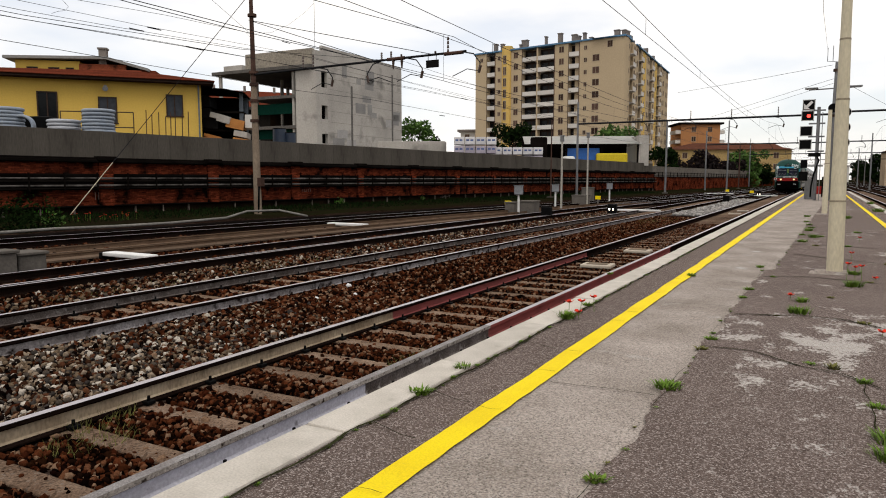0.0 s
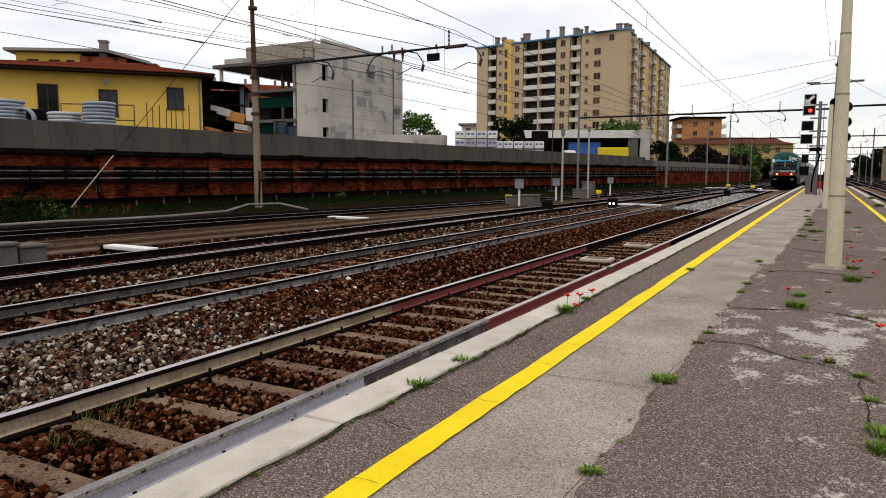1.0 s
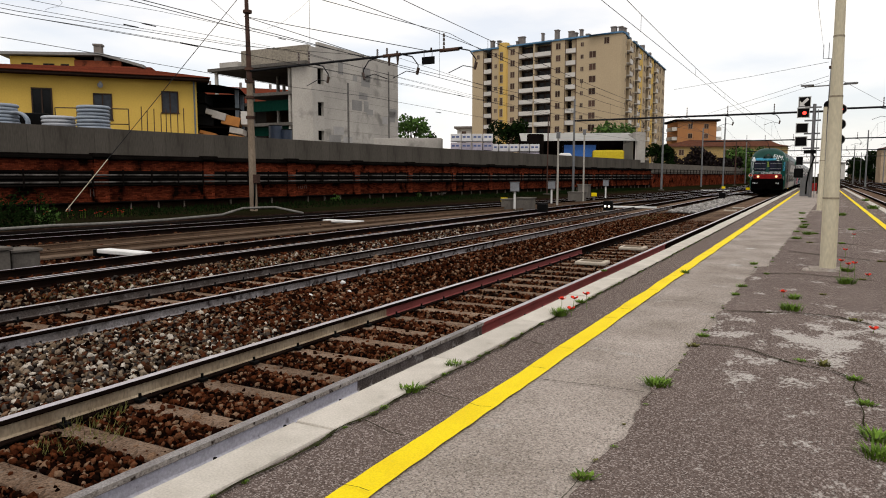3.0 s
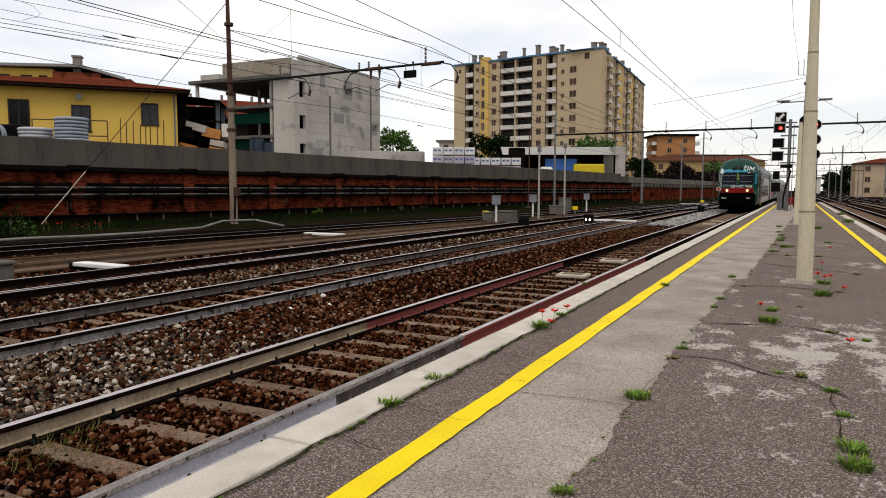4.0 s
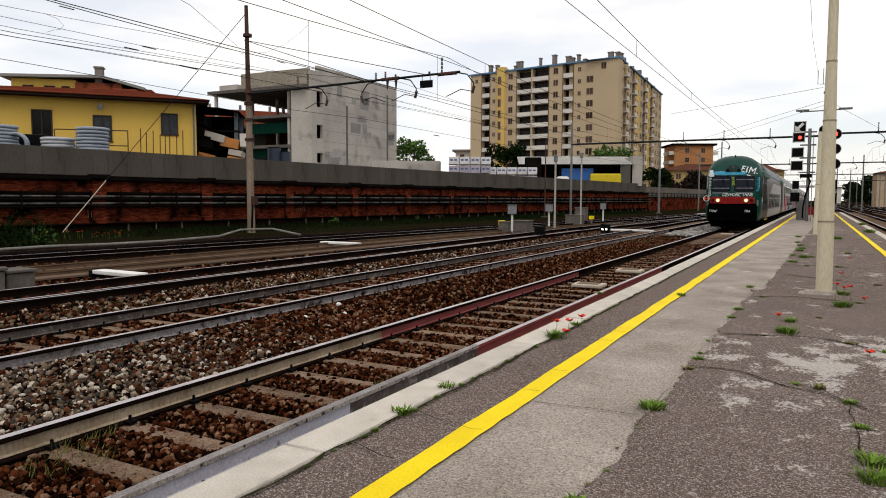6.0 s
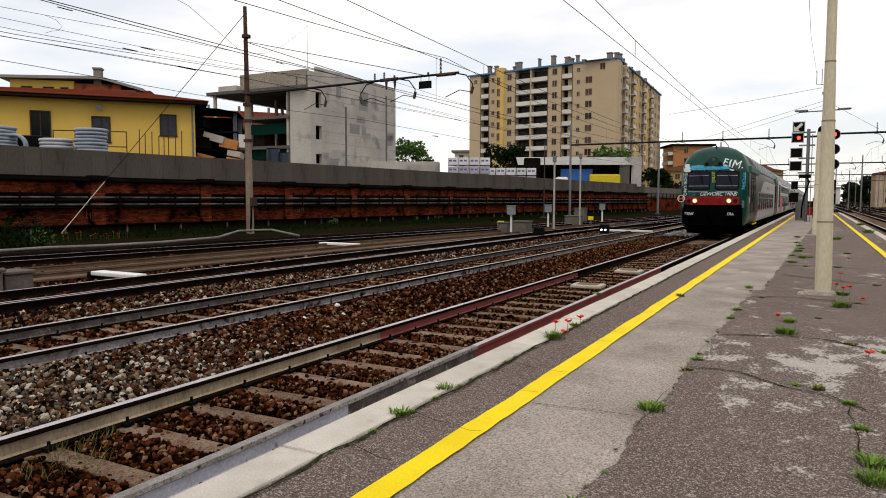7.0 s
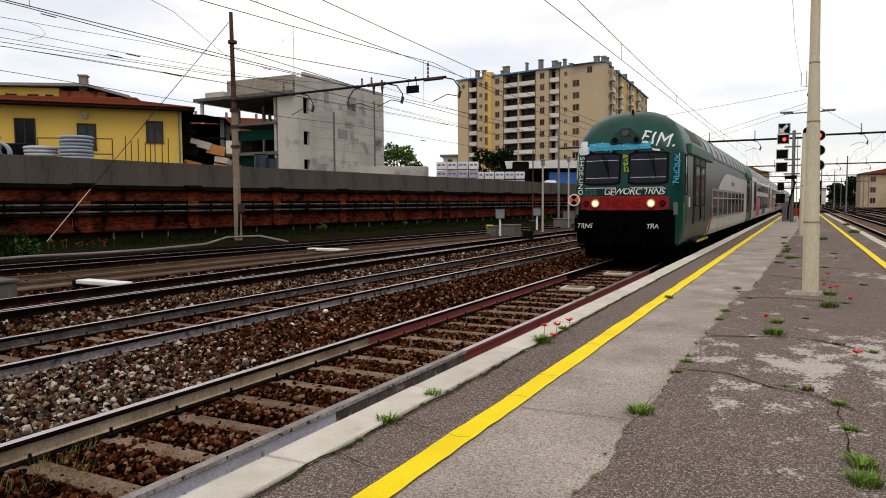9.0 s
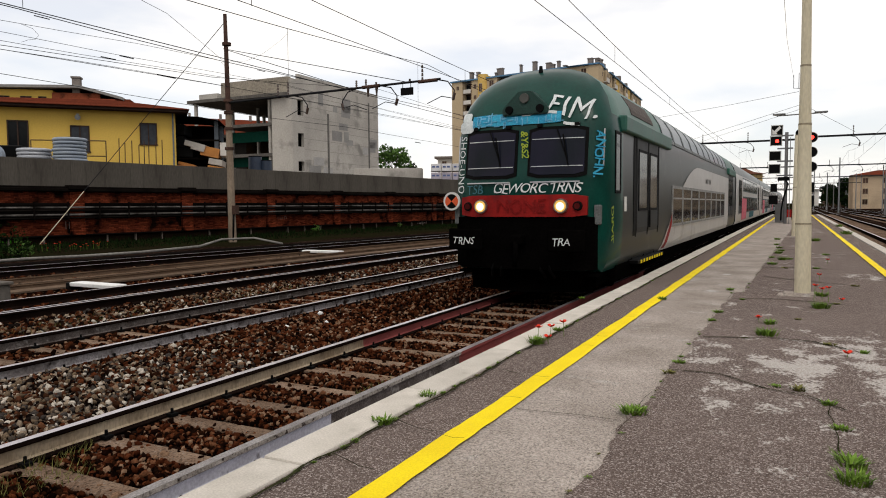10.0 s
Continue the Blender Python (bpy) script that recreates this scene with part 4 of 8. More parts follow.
# ---------- brick retaining wall along the yard ----------
def brick_material():
    m = material("dark_red_brickwork", (0.19, 0.043, 0.020), (0.050, 0.012, 0.007), rough=0.9, scale=0.5, fine=14, grain=0.35, bump=0.0, stain=(0.008, 0.004, 0.003), stain_scale=1.1, stain_at=0.53)
    n, l = m.node_tree.nodes, m.node_tree.links
    bsdf = n["Principled BSDF"]
    old = bsdf.inputs["Base Color"].links[0].from_socket
    co = n.new("ShaderNodeTexCoord")
    sep = n.new("ShaderNodeSeparateXYZ")
    com = n.new("ShaderNodeCombineXYZ")
    l.new(co.outputs["Object"], sep.inputs[0])
    l.new(sep.outputs[1], com.inputs[0])
    l.new(sep.outputs[2], com.inputs[1])
    br = n.new("ShaderNodeTexBrick")
    br.inputs["Scale"].default_value = 1.0
    br.inputs["Brick Width"].default_value, br.inputs["Row Height"].default_value, br.inputs["Mortar Size"].default_value = 0.26, 0.075, 0.008
    br.inputs["Color1"].default_value, br.inputs["Color2"].default_value, br.inputs["Mortar"].default_value = (1.5, 1.4, 1.3, 1), (0.35, 0.30, 0.28, 1), (0.6, 0.65, 0.7, 1)
    l.new(com.outputs[0], br.inputs["Vector"])
    mx = n.new("ShaderNodeMix")
    mx.data_type, mx.blend_type = "RGBA", "MULTIPLY"
    mx.inputs[0].default_value = 1.0
    l.new(old, mx.inputs[6])
    l.new(br.outputs["Color"], mx.inputs[7])
    l.new(mx.outputs[2], bsdf.inputs["Base Color"])
    bp = n.new("ShaderNodeBump")
    bp.inputs["Strength"].default_value, bp.inputs["Distance"].default_value = 0.6, 0.02
    l.new(br.outputs["Fac"], bp.inputs["Height"])
    bp.invert = True
    l.new(bp.outputs[0], bsdf.inputs["Normal"])
    return m


BRICKW = brick_material()
COPING = material("soot_and_shade_stone", (0.0035, 0.0028, 0.0025), (0.010, 0.008, 0.007), rough=0.9, scale=1, fine=20, grain=0.3, bump=0.3)
DARKRECESS = material("dark_recess_brown", (0.020, 0.012, 0.007), (0.006, 0.004, 0.003), rough=0.9, scale=1.2, fine=20, grain=0.4, bump=0.3)
WALL_PHI = math.degrees(math.atan(0.1012))
WY0, WY1 = -45.0, 89.0       # along the wall, from its origin at y = 17.2
wall = thing("wall_brick", "sooty dark red brick retaining wall with pilasters and cable pipes", "wall", pose(-31.2, 17.2, 0, 0, 0, -WALL_PHI), kind="structure")


def run(x0, x1, z0, z1, y0=WY0, y1=WY1, bevel=0.0):
    return box(B(), x0, x1, y0, y1, z0, z1, bevel)


part("plinth", run(-0.6, -0.10, -0.8, 0.03), DARKRECESS, wall)
part("ledge", run(-0.6, 0.10, 0.0, 0.07, bevel=0.02), COPING, wall)
part("brickwork", run(-0.6, 0.0, 0.07, 2.12), BRICKW, wall)
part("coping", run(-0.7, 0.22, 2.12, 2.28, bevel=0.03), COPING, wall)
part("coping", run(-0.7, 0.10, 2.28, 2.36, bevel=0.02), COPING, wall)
pil_bm = B()
box(pil_bm, -0.02, 0.14, -0.34, 0.34, 0.05, 2.16)
pil_me = finish(pil_bm, "pilaster", BRICKW)
cap_bm = B()
box(cap_bm, -0.2, 0.34, -0.48, 0.48, 2.20, 2.42, 0.04)
cap_me = finish(cap_bm, "pilaster_cap", COPING)
foot_bm = B()
box(foot_bm, -0.12, 0.0, -0.03, 0.03, -0.5, 0.0, 0.01)
foot_me = finish(foot_bm, "joint_post", material("pale_joint_stone", (0.20, 0.165, 0.14), rough=0.9))
panel_bm = B()
box(panel_bm, -0.30, -0.06, 0.003, 3.097, 2.34, 3.62, 0.005)
panel_me = finish(panel_bm, "concrete_panel", GREYCONC)
y = WY0 + 0.15
while y < WY1:
    shared("pilaster", pil_me, wall, pose(0, y, 0))
    shared("pilaster_cap", cap_me, wall, pose(0, y, 0))
    for k in range(1, 4):
        shared("joint_post", foot_me, wall, pose(0, y + 1.55 * k, 0))
    y += 6.2
y = WY0
while y < WY1 - 3:
    shared("concrete_panel", panel_me, wall, pose(0, y, 0))
    y += 3.1
PIPEM = material("pale_cable_pipe", (0.16, 0.145, 0.135), (0.010, 0.008, 0.007), rough=0.8, scale=1.6, fine=12, grain=0.3, bump=0.1)
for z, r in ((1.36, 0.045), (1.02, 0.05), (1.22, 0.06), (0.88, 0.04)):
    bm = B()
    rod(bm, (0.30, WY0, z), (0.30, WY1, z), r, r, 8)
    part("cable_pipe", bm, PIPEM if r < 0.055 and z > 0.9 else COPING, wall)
brk_bm = B()
box(brk_bm, 0.0, 0.42, -0.03, 0.03, 1.42, 1.48)
box(brk_bm, 0.0, 0.40, -0.03, 0.03, 0.80, 0.86)
box(brk_bm, 0.36, 0.42, -0.03, 0.03, 0.80, 1.62)
brk_me = finish(brk_bm, "pipe_bracket", COPING)
y = WY0 + 1.1
while y < WY1:
    shared("pipe_bracket", brk_me, wall, pose(0, y, 0))
    y += 1.55
bm = B()
box(bm, 0.0, 0.10, WY0, WY1, 1.50, 1.58)
part("cable_tray", bm, COPING, wall)
# added board whose near-black colour is the shade behind the cables
part("cable_backing", box(B(), 0.0, 0.06, WY0, WY1, 0.84, 1.58), COPING, wall, "near-black band standing for the shade behind the cables")
# sprayed scribbles that cannot be read, as bars
srnd = random.Random(21)
for u0, u1, z0, z1, col, name in ((1.1, 2.25, -0.22, -0.05, (0.08, 0.42, 0.02), "green"), (20.9, 21.8, -0.28, -0.08, (0.05, 0.50, 0.03), "green"), (4.2, 5.2, 0.30, 0.72, (0.22, 0.15, 0.13), "pale"), (17.8, 18.7, 0.50, 0.74, (0.24, 0.17, 0.15), "pale"), (33.6, 35.0, -0.20, 0.0, (0.40, 0.33, 0.31), "pale")):
    bm = B()
    x = 0.004 if z0 > 0 else -0.096
    n = int((u1 - u0) / 0.16)
    for k in range(n):
        a = u0 + (u1 - u0) * k / n
        box(bm, x, x + 0.004, a, a + 0.035, z0 + srnd.uniform(0, 0.05), z1 - srnd.uniform(0, 0.06))
        if k % 2:
            zz = srnd.uniform(z0, z1 - 0.04)
            box(bm, x, x + 0.004, a + 0.037, a + 0.15, zz, zz + 0.03)
    part("graffiti", bm, material(name + "_wall_spray" + ("" if z0 > 0 else "_low"), col, rough=0.8), wall, name + " sprayed scribble on the brick")
# lower brick wall and fence that go on beyond
wall2 = thing("wall_low", "low sooty brick wall with a dark fence beyond the yard wall", "wall", pose(wall_x(106.5), 106.5, 0, 0, 0, -WALL_PHI), kind="structure")
part("brickwork", box(B(), -0.5, 0.0, 0, 150, -0.8, 1.6), BRICKW, wall2)
part("coping", box(B(), -0.6, 0.1, 0, 150, 1.6, 1.72), COPING, wall2)
bm = B()
for k in range(75):
    box(bm, -0.30, -0.22, 2.0 * k, 2.0 * k + 0.08, 1.7, 2.4)
for z in (1.9, 2.3):
    box(bm, -0.29, -0.25, 0, 150, z, z + 0.05)
tagged(part("fence_bars", bm, COPING, wall2), kind="stuff")

# raised yard behind the wall
bm = B()
m = pose(-31.2, 17.2, 0, 0, 0, -WALL_PHI)
box(bm, -300, -0.31, WY0, WY1 + 160, -0.6, 3.25)
bmesh.ops.transform(bm, matrix=m, verts=bm.verts[:])
tagged(part("yard_terrace", bm, material("dusty_yard_soil", (0.16, 0.14, 0.12), rough=0.95, scale=0.2, fine=4)), "raised dusty builder's yard behind the wall", "ground", kind="structure")


# ---------- apartment block ----------
SHADEW = material("brown_window_shutter", (0.085, 0.05, 0.038), (0.05, 0.032, 0.025), rough=0.8, scale=1, fine=8, grain=0.2, bump=0.1, per_object=0.5)
PARAPET = material("white_balcony_parapet", (0.60, 0.57, 0.53), (0.50, 0.47, 0.43), rough=0.85, scale=0.3, fine=5, grain=0.06, bump=0.05, per_object=0.08)
DIMWALL = material("shade_brown_loggia_wall", (0.035, 0.022, 0.017), (0.02, 0.013, 0.01), rough=0.9, scale=0.3, fine=4)
BLUEROOF = material("blue_roof_sheet", (0.10, 0.21, 0.34), (0.07, 0.15, 0.25), rough=0.6, scale=0.5, fine=5, grain=0.1, bump=0.05)
CHIMNEY = material("grey_chimney_render", (0.22, 0.19, 0.17), (0.15, 0.13, 0.12), rough=0.9, scale=1, fine=10)
FLOOR_H, FLOORS = 2.95, 11
TOP = 35.3


def win_mesh(w, h):
    bm = B()
    for a in ((-w / 2 - 0.08, -w / 2, 0, h), (w / 2, w / 2 + 0.08, 0, h), (-w / 2 - 0.08, w / 2 + 0.08, -0.08, 0), (-w / 2 - 0.08, w / 2 + 0.08, h, h + 0.08), (-0.03, 0.03, 0, h)):
        box(bm, a[0], a[1], -0.06, 0.03, a[2], a[3])
    fr = finish(bm, "window", material("pale_window_surround", (0.42, 0.35, 0.26), rough=0.8))
    bm = B()
    box(bm, -w / 2, w / 2, -0.02, 0.02, 0, h)
    return fr, finish(bm, "pane", SHADEW)


WIN_S, WIN_M, WIN_L = win_mesh(0.75, 0.95), win_mesh(1.25, 1.45), win_mesh(1.7, 1.5)


def put_window(parent, kind, m, glass=False):
    w = shared("window", kind[0], parent, m)
    shared("pane", kind[1], w)


def facade(parent, m, strips, loggias, windows, depth, out=0.12):
    """A facade in the plane y = 0 of m: solid strips, loggias that go in, and windows."""
    for a, b, mt in strips:
        part("wall", box(B(), a, b, 0, depth, 2.6, TOP), mt, parent, m=m)
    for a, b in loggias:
        # back wall near black: the loggia's shade is put into its colour
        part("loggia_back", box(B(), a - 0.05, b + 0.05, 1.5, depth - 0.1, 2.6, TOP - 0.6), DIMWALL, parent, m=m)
        pb = B()
        box(pb, a, b, -out, 0.12 - out, -0.12, 0.95)
        box(pb, a, b, 0.10 - out, 1.5, -0.16, 0.04)
        p_me = finish(pb, "balcony", PARAPET)
        db = B()
        box(db, a + 0.25, a + (b - a) * 0.45, 1.44, 1.50, 0.05, 2.2)
        box(db, a + (b - a) * 0.55, b - 0.25, 1.44, 1.50, 0.05, 2.2)
        d_me = finish(db, "balcony_door", DARKGLASS)
        for k in range(FLOORS):
            z = TOP - 3.3 - FLOOR_H * k
            if z > 2.6:
                bal = shared("balcony", p_me, parent, m @ pose(0, 0, z))
                shared("balcony_door", d_me, bal)
    for u, kind, skip in windows:
        for k in range(FLOORS):
            z = TOP - 2.2 - FLOOR_H * k
            if z > 4 and k not in skip:
                put_window(parent, kind, m @ pose(u, -0.01, z))


def build_apartments():
    apt = thing("apartment_building", "tall beige apartment block with white balconies and brown shutters", "apartment building")
    m = pose(-85.9, 175.7, 0, 0, 0, -8.6)
    facade(apt, m,
           [(0, 3.86, BEIGE), (6.35, 8.9, BEIGE), (11.35, 14.9, BEIGE), (24.3, 28.4, BEIGE), (31.2, 43.12, BEIGE), (19.1, 19.5, BEIGE)],
           [(3.86, 6.35), (14.9, 19.1), (19.5, 24.3), (28.4, 31.2)],
           [(2.0, WIN_S, set(range(1, 11))), (7.65, WIN_S, ()), (12.9, WIN_M, ()), (26.3, WIN_M, ()), (32.9, WIN_S, ()), (35.7, WIN_L, (0,)), (39.3, WIN_M, set(range(1, 11)))], 2.3)
    part("core", box(B(), 0.2, 40.5, 2.28, 13, 2.6, TOP), BEIGE, apt, m=m)
    bm = B()
    box(bm, 8.9, 11.35, -0.55, 6, 2.6, TOP + 0.8)
    rod(bm, (10.12, 0.3, 2.6), (10.12, 0.3, TOP + 1.1), 1.35, 1.35, 20)
    part("stair_tower", bm, OCHRE, apt, "ochre stair tower", m=m)
    for k in range(9):
        put_window(apt, WIN_S, m @ pose(10.1, -1.10, TOP - 3.4 - FLOOR_H * k) @ Matrix.Diagonal((1.1, 1, 2.0, 1)))
    # eaves, roof sheet and chimneys
    part("roof_edge", box(B(), -0.4, 43.3, -0.4, 2.3, TOP - 0.12, TOP + 0.25), BLUEROOF, apt, "blue sheet roof edge", m=m)
    bm = B()
    v = [bm.verts.new(p) for p in ((-0.4, -0.4, TOP + 0.25), (40.5, -0.4, TOP + 0.25), (40.5, 12, TOP + 0.25), (-0.4, 12, TOP + 0.25), (3, 6, TOP + 1.5), (38, 6, TOP + 1.5))]
    for f in ((0, 1, 5, 4), (2, 3, 4, 5), (0, 4, 3), (1, 2, 5)):
        bm.faces.new([v[k] for k in f])
    part("roof", bm, BLUEROOF, apt, m=m)
    rnd = random.Random(3)
    for u, w, h in ((5.0, 0.9, 2.4), (7.2, 0.8, 2.2), (14.2, 1.7, 2.4), (13.2, 1.0, 1.4), (24.6, 1.0, 2.9), (28.6, 1.2, 2.1), (29.7, 1.0, 1.6), (31.4, 0.6, 2.2), (33.2, 0.7, 0.9), (40.0, 1.2, 1.8), (41.8, 0.9, 1.6), (42.6, 0.8, 1.2), (20.5, 0.4, 2.6)):
        bm = B()
        box(bm, u - w / 2, u + w / 2, 2.0, 3.0, TOP, TOP + h)
        box(bm, u - w / 2 - 0.12, u + w / 2 + 0.12, 1.9, 3.1, TOP + h, TOP + h + 0.25)
        part("chimney", bm, CHIMNEY, apt, m=m)
    for u in (3.8, 6.4, 14.85, 24.35, 28.35, 31.25):
        bm = B()
        rod(bm, (u, -0.1, 3), (u, -0.1, TOP), 0.09, 0.09, 6)
        part("downpipe", bm, SHADEW, apt, m=m)
    # side wing
    m2 = pose(-43.26, 169.25, 0, 0, 0, 92.4)
    facade(apt, m2,
           [(1.2, 6.0, BEIGE), (9.5, 17.0, BEIGE), (20.5, 23.0, BEIGE), (23.0, 27.5, OCHRE), (27.5, 33, BEIGE), (36.5, 41, BEIGE), (41, 45, OCHRE), (48.5, 66, BEIGE)],
           [(6.0, 9.5), (17.0, 20.5), (33, 36.5), (45, 48.5)],
           [(2.4, WIN_M, ()), (11.3, WIN_M, ()), (15, WIN_M, ()), (22, WIN_S, ()), (25.2, WIN_S, ()), (30, WIN_M, ()), (39, WIN_M, ()), (43, WIN_S, ()), (52, WIN_M, ()), (57, WIN_M, ()), (62, WIN_M, ()), (4.6, WIN_S, ()), (13.2, WIN_S, ()), (32, WIN_S, ()), (49.6, WIN_S, ()), (54.5, WIN_S, ()), (64.5, WIN_M, ())], 2.5, 0.9)
    part("core", box(B(), 3.2, 66, 2.48, 13, 2.6, TOP), BEIGE, apt, m=m2)
    part("roof_edge", box(B(), 13, 66.3, -0.4, 13, TOP - 0.10, TOP + 0.22), BLUEROOF, apt, m=m2)
    bm = B()
    v = [bm.verts.new(p) for p in ((-0.1, -0.3, TOP), (9, -0.3, TOP), (4.4, -0.3, TOP + 0.9), (-0.1, 8, TOP), (9, 8, TOP), (4.4, 8, TOP + 0.9))]
    for f in ((0, 1, 2), (3, 4, 5), (0, 2, 5, 3), (1, 4, 5, 2)):
        bm.faces.new([v[k] for k in f])
    part("gable", bm, BLUEROOF, apt, m=m2)
    for u, h in ((14, 2.5), (17, 1.8), (25, 2.2), (34, 2.4), (36, 3), (47, 2.6), (49, 1.8), (60, 2.0)):
        part("chimney", box(B(), u - 0.6, u + 0.6, 1.2, 2.4, TOP, TOP + h), CHIMNEY, apt, m=m2)


build_apartments()


# ---------- unfinished concrete building ----------
def build_concrete():
    b = thing("unfinished_building", "unfinished raw concrete building with open floors on one side", "building")
    m = pose(-45.67, 56.68, 0, 0, 0, 91.5)     # x along the closed flank, y to the open side
    TOPC = 14.3
    # closed flank, with a column of window openings
    wins = [(10.7, 12.3), (7.5, 8.9), (5.0, 6.0)]
    bm = B()
    box(bm, 0, 0.9, 0, 0.35, 3.2, TOPC)
    box(bm, 1.9, 17, 0, 0.35, 3.2, TOPC)
    zs = [3.2] + [z for w in wins[::-1] for z in w] + [TOPC]
    for a, c in zip(zs[0::2], zs[1::2]):
        box(bm, 0.9, 1.9, 0, 0.35, a, c)
    box(bm, 1.1, 17, 0.02, 0.33, TOPC, TOPC + 0.6)
    part("flank_wall", bm, PALECONC, b, m=m)
    # near-black sheet stands for the unlit rooms behind the window openings
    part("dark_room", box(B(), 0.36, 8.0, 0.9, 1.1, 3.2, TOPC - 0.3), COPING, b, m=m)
    for u, w in ((6.3, 0.16), (14.8, 0.14)):
        part("dark_seam", box(B(), u - w, u + w, -0.03, 0.1, 3.2, 11.4 if u < 10 else TOPC - 0.6), material("damp_dark_seam", (0.09, 0.082, 0.076), (0.16, 0.15, 0.14), rough=0.95, scale=2, fine=10), b, m=m)
    rnd = random.Random(12)
    for k in range(14):
        u, z = rnd.uniform(2.5, 15), rnd.uniform(4, 13)
        w, h = rnd.uniform(0.8, 2.2), rnd.uniform(0.6, 1.6)
        tone = rnd.choice([(0.27, 0.26, 0.25), (0.40, 0.385, 0.37), (0.31, 0.30, 0.285)])
        part("concrete_patch", box(B(), u, u + w, -0.012, 0.1, z, z + h), material("patch_%d" % int(tone[0] * 100), tone, rough=0.95, scale=0.6, fine=8, grain=0.1), b, m=m)
    for k in range(9):
        z = 3.9 + 1.12 * k
        part("form_joint", box(B(), 1.95, 17, -0.008, 0.05, z, z + 0.03), material("form_joint_concrete", (0.24, 0.225, 0.20), rough=0.95, scale=1.5, fine=10), b, m=m)
    part("front_wall", box(B(), 0, 0.35, 0.352, 2.6, 3.2, TOPC - 0.2), PALECONC, b, m=m)
    part("back_wall", box(B(), 16.6, 17, 0.352, 6, 3.2, TOPC - 0.5), PALECONC, b, m=m)
    part("roof_beam", box(B(), -0.1, 0.4, 0.4, 9.2, 12.86, TOPC + 0.2), material("brown_grey_concrete", (0.30, 0.265, 0.215), (0.22, 0.195, 0.16), rough=0.95, scale=0.4, fine=6), b, m=m)
    # slab colour darkened to hold the shade of the open floors
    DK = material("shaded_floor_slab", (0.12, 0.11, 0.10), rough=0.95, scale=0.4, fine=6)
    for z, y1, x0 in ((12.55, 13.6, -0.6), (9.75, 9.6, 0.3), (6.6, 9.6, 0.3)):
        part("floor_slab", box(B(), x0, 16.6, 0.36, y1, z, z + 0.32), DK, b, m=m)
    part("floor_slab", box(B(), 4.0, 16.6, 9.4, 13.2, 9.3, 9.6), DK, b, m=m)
    for x, y in ((0.7, 3.4), (0.7, 9.0), (5.5, 3.4), (5.5, 9.0), (5.5, 12.7), (11, 3.4), (11, 9.0), (11, 12.7), (0.0, 12.9)):
        bm = B()
        rod(bm, (x, y, 3.2), (x, y, 12.6), 0.2, 0.2, 12)
        part("column", bm, PALECONC, b, m=m)
    bm = B()
    for z in (5.6, 8.2):
        box(bm, 0.9, 1.0, 3.0, 9.2, z, z + 1.1)
    part("green_net", bm, material("dark_green_net", (0.005, 0.030, 0.021), rough=0.8), b, m=m)
    # added dark sheet in place of the shade deep inside the floors
    part("inner_wall", box(B(), 8.0, 8.2, 1.2, 13.0, 3.2, 9.3), DARKRECESS, b, m=m)
    part("parapet_stub", box(B(), 0.4, 1.0, 10.2, 12.8, 12.87, 13.6), PALECONC, b, m=m)


build_concrete()


# ---------- yellow house and the builder's yard ----------
def tile_roof(parent, m, x0, x1, y0, y1, z0, z1, hip, hip2):
    """A hipped roof of clay tiles laid in rows."""
    ym = (y0 + y1) / 2
    bm = B()
    v = [bm.verts.new(p) for p in ((x0, y0, z0), (x1, y0, z0), (x1, y1, z0), (x0, y1, z0), (x0 + hip, ym, z1), (x1 - hip2, ym, z1))]
    for f in ((0, 1, 5, 4), (1, 2, 5), (2, 3, 4, 5), (3, 0, 4), (0, 3, 2, 1)):
        bm.faces.new([v[k] for k in f])
    part("roof", bm, TILE, parent, "red clay tile roof", m=m)
    bm = B()
    for k in range(40):
        t = k / 40
        xa, xb = x0 + hip * t, x1 - hip2 * t
        y, z = y0 + (ym - y0) * t, z0 + (z1 - z0) * t
        rod(bm, (xa, y, z + 0.02), (xb, y, z + 0.02), 0.035, 0.035, 5, caps=False)
    tagged(part("tile_relief", bm, TILE, parent, m=m), kind="stuff")
    part("ridge", rod(B(), (x0 + hip, ym, z1), (x1 - hip2, ym, z1), 0.12, 0.12, 8), TILE, parent, m=m)


def house_window(parent, m, u0, u1, z0, z1, mat):
    bm = B()
    for a in ((u0 - 0.07, u0, z0, z1), (u1, u1 + 0.07, z0, z1), (u0 - 0.07, u1 + 0.07, z1, z1 + 0.07), (u0 - 0.12, u1 + 0.12, z0 - 0.07, z0), ((u0 + u1) / 2 - 0.035, (u0 + u1) / 2 + 0.035, z0, z1)):
        box(bm, a[0], a[1], -0.08, 0.04, a[2], a[3])
    w = part("window", bm, material("dark_brown_frame", (0.05, 0.03, 0.022), rough=0.6), parent, m=m)
    part("pane", box(B(), u0, u1, -0.015, 0.02, z0, z1), mat, w)


